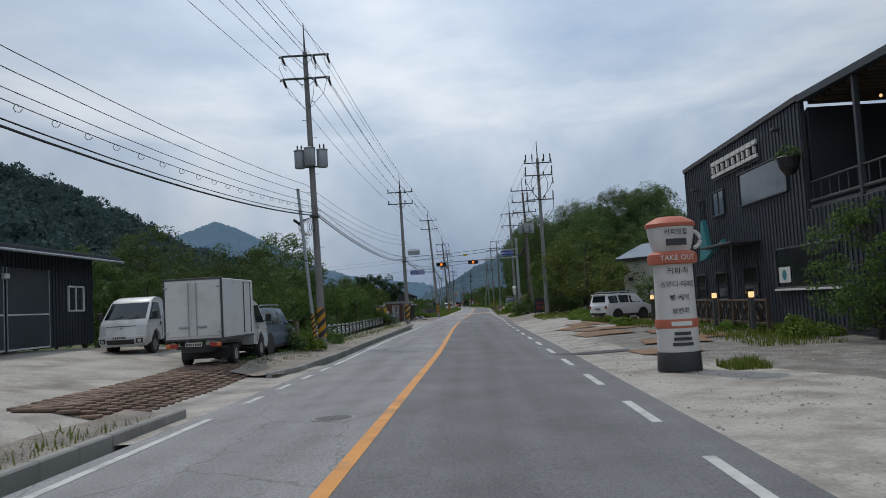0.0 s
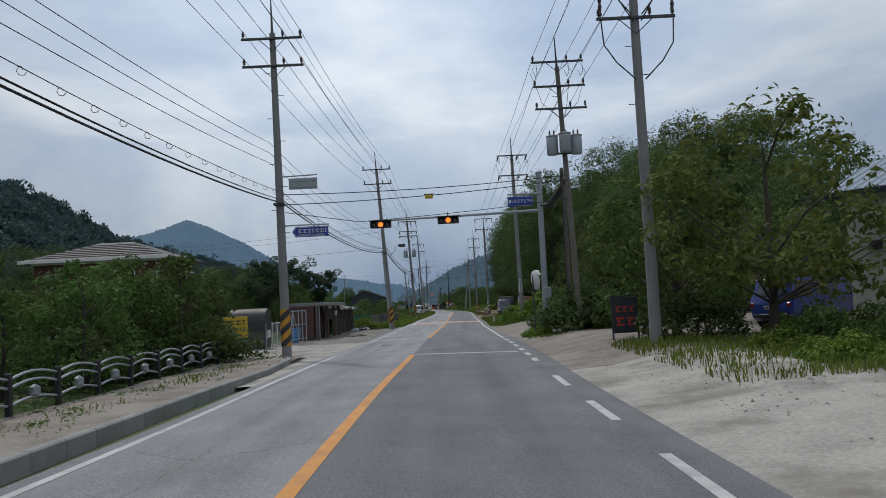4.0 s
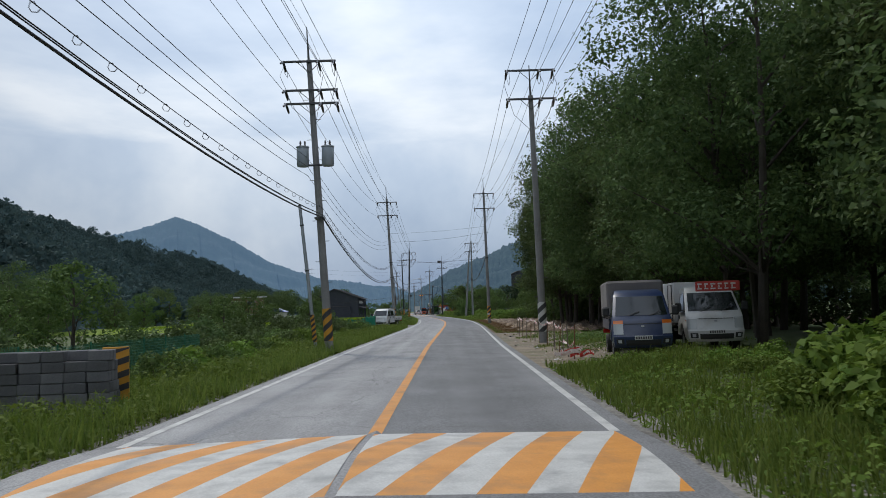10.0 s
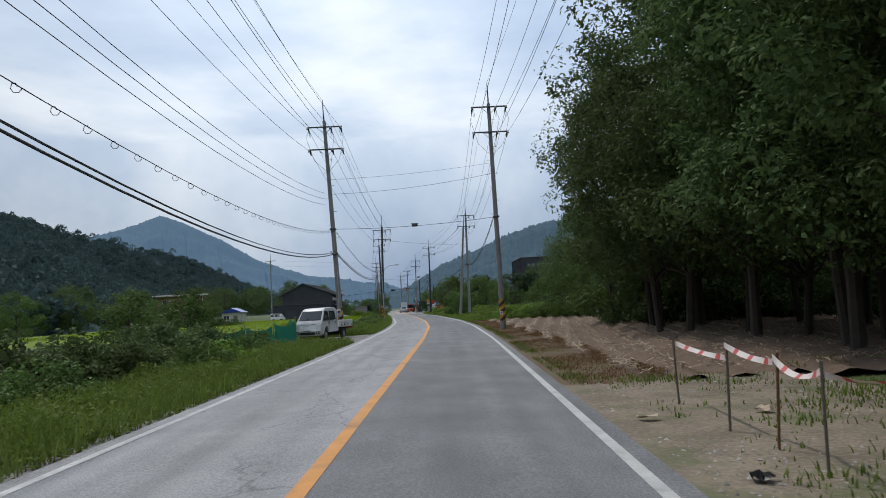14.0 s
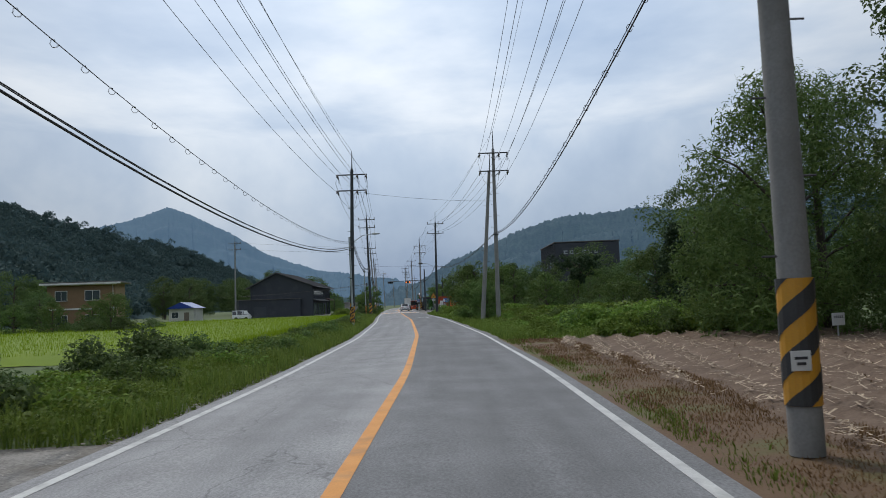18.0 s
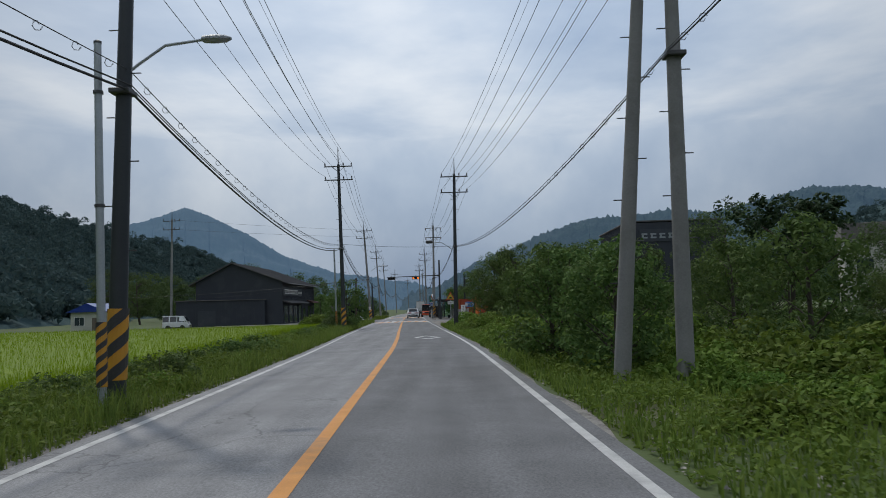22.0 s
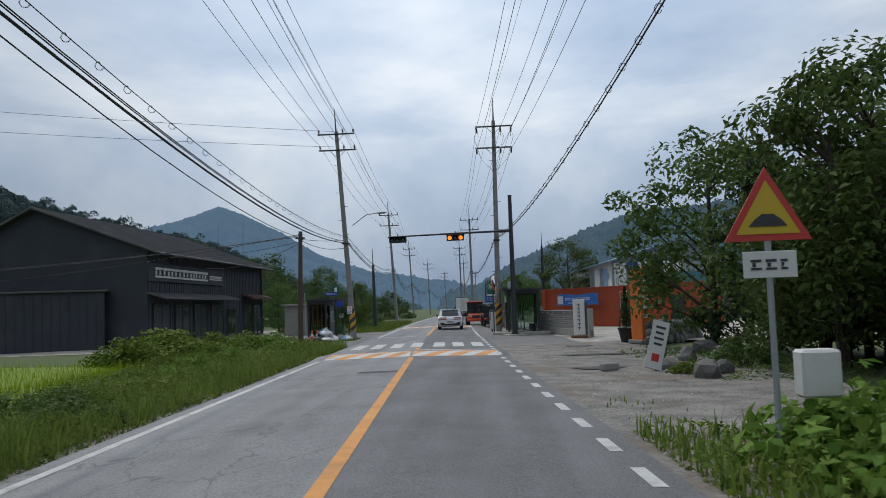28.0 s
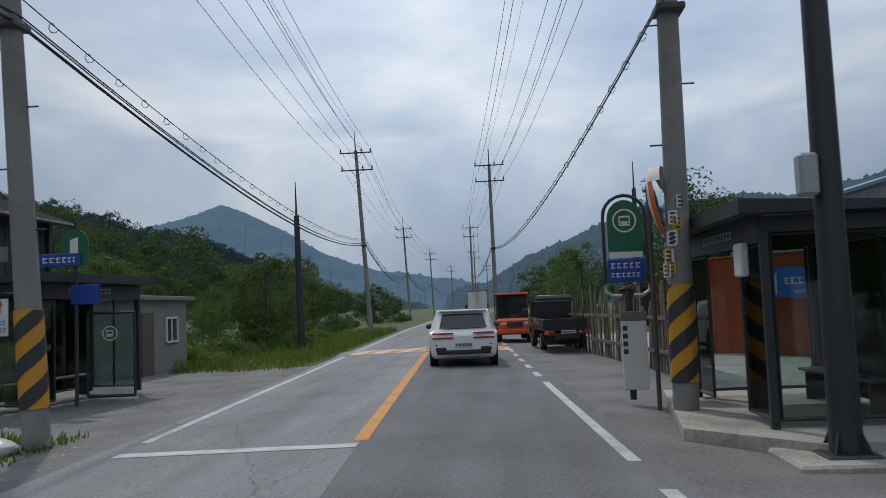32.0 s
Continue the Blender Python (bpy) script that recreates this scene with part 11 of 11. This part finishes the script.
for k in range(3):
    part("side_picture", Geo().box((-0.05, 1.6 + k * 1.5, 4.1 + 0.2 * (k % 2)), (0.03, 0.7, 0.6), 0.005), M["sheet_blue"], wh)
part("leaning_pole", Geo().cyl((0.5, -0.4, 0), (0.4, -0.4, 4.0), 0.04, sides=6), M["galvanized"], wh)

# orange pylon sign, potted conifer, stone wall, leaning board
py = thing("orange_pylon", 5.4, 350.0, -0.1, 20, "narrow orange advertising pylon beside the drive", "pylon sign")
part("body", Geo().box((0, 0, 1.6), (0.45, 0.95, 3.2), 0.02), M["sign_orange"], py)
part("foot", Geo().box((0, 0, 0.08), (0.7, 1.2, 0.16), 0.03), M["kerb"], py)
for k in range(5):
    part("word_bar", Geo().box((0, -0.48, 2.7 - k * 0.38), (0.26, 0.012, 0.2)), M["white_paint"], py)
pt = thing("potted_conifer", 5.0, 351.6, -0.1, 0, "slim dark conifer in a black tapered pot", "potted plant")
part("pot", Geo().lathe((0, 0, 0), [(0.24, 0), (0.36, 0.55), (0.40, 0.58), (0.40, 0.63), (0.34, 0.62), (0.3, 0.5)], 18), M["trim_black"], pt, "black pot", True)
crn = np.random.default_rng(17)
cc = [(0.16 * (1 - t) * math.cos(k * 2.4), 0.16 * (1 - t) * math.sin(k * 2.4), 0.7 + 1.75 * t) for k, t in enumerate(np.linspace(0, 1, 26))]
p_, n_ = crown_points(crn, cc, 90, [0.24 * (1.15 - t) for t in np.linspace(0, 1, 26)])
v_, f_ = leaf_quads(p_, n_, 0.1, crn, 0.35)
part("foliage", raw_mesh("foliage", v_, f_, M["pine"]), None, pt, "dark needled foliage")
part("trunk", Geo().cyl((0, 0, 0.45), (0, 0, 2.2), 0.03, 0.01, 6), M["bark"], pt)

srng = np.random.default_rng(23)
def rock_mesh(seed):
    r = np.random.default_rng(seed)
    bm = bmesh.new()
    bmesh.ops.create_icosphere(bm, subdivisions=2, radius=0.5)
    o = Vector(r.uniform(0, 40, 3))
    st = r.uniform(0.75, 1.2, 3)
    for v in bm.verts:
        k = 1 + 0.45 * noise.noise(v.co * 1.5 + o) + 0.15 * noise.noise(v.co * 4 + o)
        v.co = Vector((v.co.x * k * st[0], v.co.y * k * st[1], v.co.z * k * 0.8))
    me = bpy.data.meshes.new("rock")
    bm.to_mesh(me)
    bm.free()
    me.materials.append(M["stone"])
    return me
ROCKS = [rock_mesh(s) for s in range(7)]
sw = thing("stone_wall", 5.75, 349.0, -0.15, 58, "low dry wall of rough rubble stones", "wall")
for r in range(3):
    for i in range(16):
        ob = part("stone", ROCKS[srng.integers(7)], None, sw)
        s = srng.uniform(0.42, 0.6)
        ob.matrix_basis = pose(i * 0.42 + srng.uniform(-0.08, 0.08) + r * 0.15, srng.uniform(-0.1, 0.1) + 0.3, 0.16 + r * 0.3, srng.uniform(0, 360), srng.uniform(0, 360), srng.uniform(0, 360)) @ Matrix.Diagonal((s * 1.1, s, s, 1))
for i, (x, y, s) in enumerate(((4.3, 334.2, 0.8), (4.9, 335.2, 0.6), (3.9, 336.6, 0.5), (5.6, 338.0, 0.9), (5.0, 339.6, 0.7), (4.5, 341.2, 0.55), (6.3, 342.5, 0.8))):
    ob = tagged(new("boulder", ROCKS[i]), "grey weathered boulder beside the apron", "boulder", "boulders")
    ob.matrix_basis = pose(x, y, float(ground_z(x, y)) + 0.14 * s, 10 * i, 20 * i, 50 * i) @ Matrix.Diagonal((s, s, s, 1))
lb = thing("leaning_board", 3.35, 336.2, -0.1, 8, "white board leaning on a stake beside the apron", "sign board", lean=(-8, 17))
part("panel", Geo().box((0, 0, 0.68), (0.46, 0.03, 1.3), 0.01), M["white_panel"], lb)
part("edge", Geo().tube([(-0.22, -0.018, 0.04), (0.22, -0.018, 0.04), (0.22, -0.018, 1.32), (-0.22, -0.018, 1.32), (-0.22, -0.018, 0.04)], 0.012, 4, False), M["galvanized"], lb)
part("picture", Geo().box((0, -0.02, 0.34), (0.2, 0.008, 0.2)), M["tape_red"], lb, "small red print")
for k in range(4):
    part("word_bar", Geo().box((0.0, -0.02, 1.15 - k * 0.15), (0.26 - 0.04 * (k % 2), 0.008, 0.06)), M["ink"], lb)
part("stake", Geo().box((0.1, 0.05, 0.6), (0.05, 0.05, 1.4)), M["wood_grey"], lb)
kb = tagged(new("kerb_block", Geo().box((0, 0, 0.1), (0.5, 0.2, 0.2), 0.03).mesh("kerb_block", M["kerb"])), "grey kerb block lying on the apron", "stone block")
kb.matrix_basis = pose(2.3, 336.6, -0.1, 0, 0, 25)

# left side of the junction
sp = thing("cable_pole", -10.75, 355.6, -0.1, 0, "short dark wooden pole carrying fanned-out cables", "pole")
part("pole", Geo().tube([(0, 0, 0), (0.03, 0, 3), (0.1, 0, 5.95)], [0.14, 0.12, 0.1], 10), M["wood_dark"], sp, smooth=True)
for z in (5.5, 5.75):
    part("band", Geo().tube([(0.09, 0, z), (0.09, 0, z + 0.06)], 0.125, 10), M["steel_dark"], sp)
part("clamp", Geo().box((0.1, -0.12, 5.6), (0.5, 0.06, 0.08), 0.01), M["steel_dark"], sp)
part("riser_pipe", Geo().cyl((0.3, -0.1, 0), (0.26, -0.05, 2.8), 0.02, sides=6), M["galvanized"], sp)
for i, (e, s) in enumerate((((-34, 357, 3.6), 1.5), ((-36, 355, 4.2), 1.3), ((-40, 352, 4.0), 1.1), ((-6.7, 315.6, 6.9), 1.2), ((-10.5, 365.6, 6.2), 2.0), ((-10.4, 365.6, 5.7), 6.0), ((-22, 366, 5.6), 3.0), ((-22, 371, 5.2), 4.0))):
    wire([(-10.65, 355.6, 5.7 - 0.06 * i), e], s, 0.014, M["cable"], "black cable fanning out from a short pole", 14)
lsx = bus_shelter(-12.6, 370.2, -0.05, 84, 3.9, 1.3, 2.5, "dark steel bus shelter with glass walls and bench", ((0.0, 0.8),))
ep = thing("glass_screen", -11.87, 372.1, -0.08, 8, "framed glass screen with a bus symbol", "glass screen")
glass_panel(ep, (-0.5, 0), (0.5, 0), 0.1, 1.9, 0.06)
bus_symbol(ep, -0.02, -0.02, 1.45, 0.15)
ls = thing("bus_stop_sign", -12.6, 371.0, 2.7, 0, "green and blue bus stop signs above a shelter", "bus stop sign", "bus stop signs")
part("pole", Geo().cyl((0.55, 0, -2.75), (0.55, 0, 1.0), 0.04, sides=8), M["mast_dark"], ls)
part("green_disc", Geo().prism([(0.55 + 0.3 * math.cos(a), 0.55 + 0.3 * math.sin(a)) for a in np.linspace(0, math.pi, 11)] + [(0.25, 0.1), (0.85, 0.1)], -0.07, -0.04), M["sign_green"], ls, "green panel with a white symbol")
part("white_mark", Geo().prism([(0.47, 0.35), (0.64, 0.35), (0.64, 0.68), (0.47, 0.62)], -0.085, -0.075), M["white_paint"], ls)
bl = part("blue_plate", Geo().box((0.25, -0.1, 0.22), (0.9, 0.04, 0.26), 0.01), M["sign_blue"], ls, "blue name plate")
bars("word_bar", M["white_paint"], bl, -0.1, 0.6, -0.126, 0.22, 0.12, random.Random(6), 0.008)
part("blue_plate", Geo().box((0.75, -0.02, -0.5), (0.6, 0.04, 0.4), 0.01), M["sign_blue"], ls, "blue name plate")
hut = thing("grey_hut", -14.6, 378.6, -0.15, 90, "small grey block hut behind a bus shelter", "hut")
part("wall", Geo().box((2.2, 1.6, 1.2), (4.4, 3.2, 2.4), 0.02), M["block"], hut)
part("roof", Geo().box((2.2, 1.6, 2.45), (4.9, 3.7, 0.14), 0.02), M["pole_concrete"], hut)
window_unit(hut, 2.6, -0.03, 1.0, 0.9, 0.8)
part("door", Geo().box((1.2, -0.03, 1.0), (0.85, 0.06, 1.95), 0.01), M["wood_grey"], hut)
for i, (x, y, z, s, c) in enumerate(((-11.75, 364.0, 0.0, 0.42, "bag_black"), (-11.2, 363.8, 0.0, 0.36, "bag_white"), (-10.85, 364.1, 0.0, 0.32, "bag_white"), (-11.5, 364.6, 0.0, 0.45, "bag_blue"), (-11.05, 364.6, 0.0, 0.44, "bag_white"), (-11.35, 364.3, 0.38, 0.4, "bag_white"), (-11.55, 364.5, 0.42, 0.34, "bag_blue"), (-10.3, 365.6, 0.0, 0.32, "bag_white"), (-10.42, 365.4, 0.0, 0.24, "bag_blue"))):
    trash_bag(x, y, float(ground_z(x, y)) - 0.04 + z, s, c, 80 + i)
for x, y in ((-12.3, 364.6), (-12.05, 365.0)):
    co = thing("traffic_cone", x, y, float(ground_z(x, y)) - 0.02, 15, "worn orange traffic cone beside trash bags", "traffic cone", "traffic cones")
    part("base", Geo().box((0, 0, 0.02), (0.36, 0.36, 0.04), 0.015), M["trim_black"], co)
    part("cone", Geo().lathe((0, 0, 0.04), [(0.14, 0), (0.09, 0.3), (0.035, 0.64), (0.03, 0.65)], 16), M["cone_orange"], co, smooth=True)
    part("band", Geo().lathe((0, 0, 0.32), [(0.096, 0), (0.072, 0.14)], 16), M["white_paint"], co, smooth=True)
pb = thing("pole_notice", -10.05, 365.37, 1.75, 0, "white poster with a red Korean word on a pole", "notice")
part("paper", Geo().box((0, -0.01, 0), (0.3, 0.012, 0.5), 0.003), M["white_panel"], pb)
letters("땅", 0.2, 0.003, M["tape_red"], "lettering", pb, (0, -0.02, 0.12), 90, 0, "red Korean word")
bars("word_bar", M["sign_blue"], pb, -0.12, 0.12, -0.02, -0.07, 0.06, random.Random(1), 0.006)
bars("word_bar", M["sign_blue"], pb, -0.12, 0.12, -0.02, -0.17, 0.06, random.Random(2), 0.006)
part("paper", Geo().box((0.02, -0.0, 0.85), (0.24, 0.012, 0.2), 0.003), M["canvas"], pb)

# orange machine at the roadside
om = thing("road_machine", -3.15, 394.0, -0.06, 4, "orange cabbed road machine parked facing traffic", "construction machine")
part("hood", Geo().box((0, -1.2, 0.95), (1.5, 1.6, 0.75), 0.1), M["orange_machine"], om)
part("chassis", Geo().box((0, 0.4, 0.62), (1.4, 4.4, 0.4), 0.05), M["orange_machine"], om)
cabb = part("cab", Geo().box((0, 0.4, 1.95), (1.45, 1.7, 1.5), 0.08), M["glass_dark"], om, "glazed dark cab")
part("cab_roof", Geo().box((0, 0.4, 2.74), (1.6, 1.9, 0.12), 0.04), M["orange_machine"], cabb)
for sx in (-0.7, 0.7):
    for yy in (-0.42, 1.22):
        part("cab_post", Geo().box((sx, yy, 1.95), (0.09, 0.09, 1.5), 0.01), M["trim_black"], cabb)
    for yy in (-1.2, 1.7):
        wheel(om, sx * 1.05, yy, 0.5, 0.32)
    part("headlight", Geo().box((sx * 0.75, -2.02, 1.05), (0.26, 0.05, 0.16), 0.03), M["lamp_clear"], om)
part("bumper", Geo().box((0, -2.05, 0.6), (1.7, 0.14, 0.25), 0.04), M["orange_machine"], om)
part("grille", Geo().box((0, -2.01, 0.98), (0.7, 0.04, 0.3), 0.01), M["trim_black"], om)
om.matrix_basis = om.matrix_basis @ Matrix.Diagonal((1, 1, 0.8, 1))
# plank fence
pf = thing("plank_fence", 0.6, 372.5, -0.1, 96, "uneven fence of rough dark planks and poles", "fence")
prn2 = np.random.default_rng(31)
for i in range(110):
    x = i * 0.21
    h = prn2.uniform(1.5, 2.4)
    part("plank", Geo().box((0, 0, h / 2), (prn2.uniform(0.09, 0.19), 0.03, h), 0.006, pose(x, prn2.uniform(-0.05, 0.05), 0, prn2.uniform(-3, 3), prn2.uniform(-4, 4), 0)), M["wood_dark" if prn2.random() < 0.6 else "wood_grey"], pf)
for z in (0.5, 1.3):
    part("rail", Geo().box((11.5, 0.06, z), (23.2, 0.06, 0.09)), M["wood_grey"], pf)
# long low building with a red roof further on, and a dump truck in the lane
lowb = thing("low_building", 4.5, 415.0, -0.1, 85, "long low building with a rusty red roof", "building")
part("wall", Geo().box((9.0, -4.0, 1.3), (18.0, 6.0, 2.6), 0.02), M["brick_wall"], lowb)
part("roof", Geo().prism([(-7.4, 2.6), (-0.6, 2.6), (-4.0, 3.9)], -0.6, 18.6, "x"), M["rust"], lowb, "rusty red roof")
dt = cab_truck(-6.6, 440.0, -0.05, 3, "white_truck", "box", label="large pale dump truck driving far ahead")
dt.matrix_basis = dt.matrix_basis @ Matrix.Diagonal((1.15, 1.15, 1.2, 1))
dpole = utility_pole("utility_pole", 3.8, 400.0, 3.85, 9.2, (), dark=True, label="short dark service pole behind a plank fence")
cpole = utility_pole("utility_pole", -12.3, 390.0, -12.4, 7.4, (), dark=True, label="short dark pole carrying cables on the verge")
scatter(["weed", "weed2"], -8.5, -5.6, 338, 353, 22, 0.5, 0.8, 71)
scatter(["weed", "vine"], -11.0, -7.0, 344, 353.5, 14, 0.9, 1.2, 73)
scatter(["bush", "weed"], -12.0, -6.2, 380, 410, 26, 0.6, 1.0, 72)
grass("tuft_grass", [(-8.2, -4.4, 363.2, 367.2, 1.6)], 160, 0.16, 29, M["grass_blade"], "tufts of green grass on a forecourt")
far_woods()
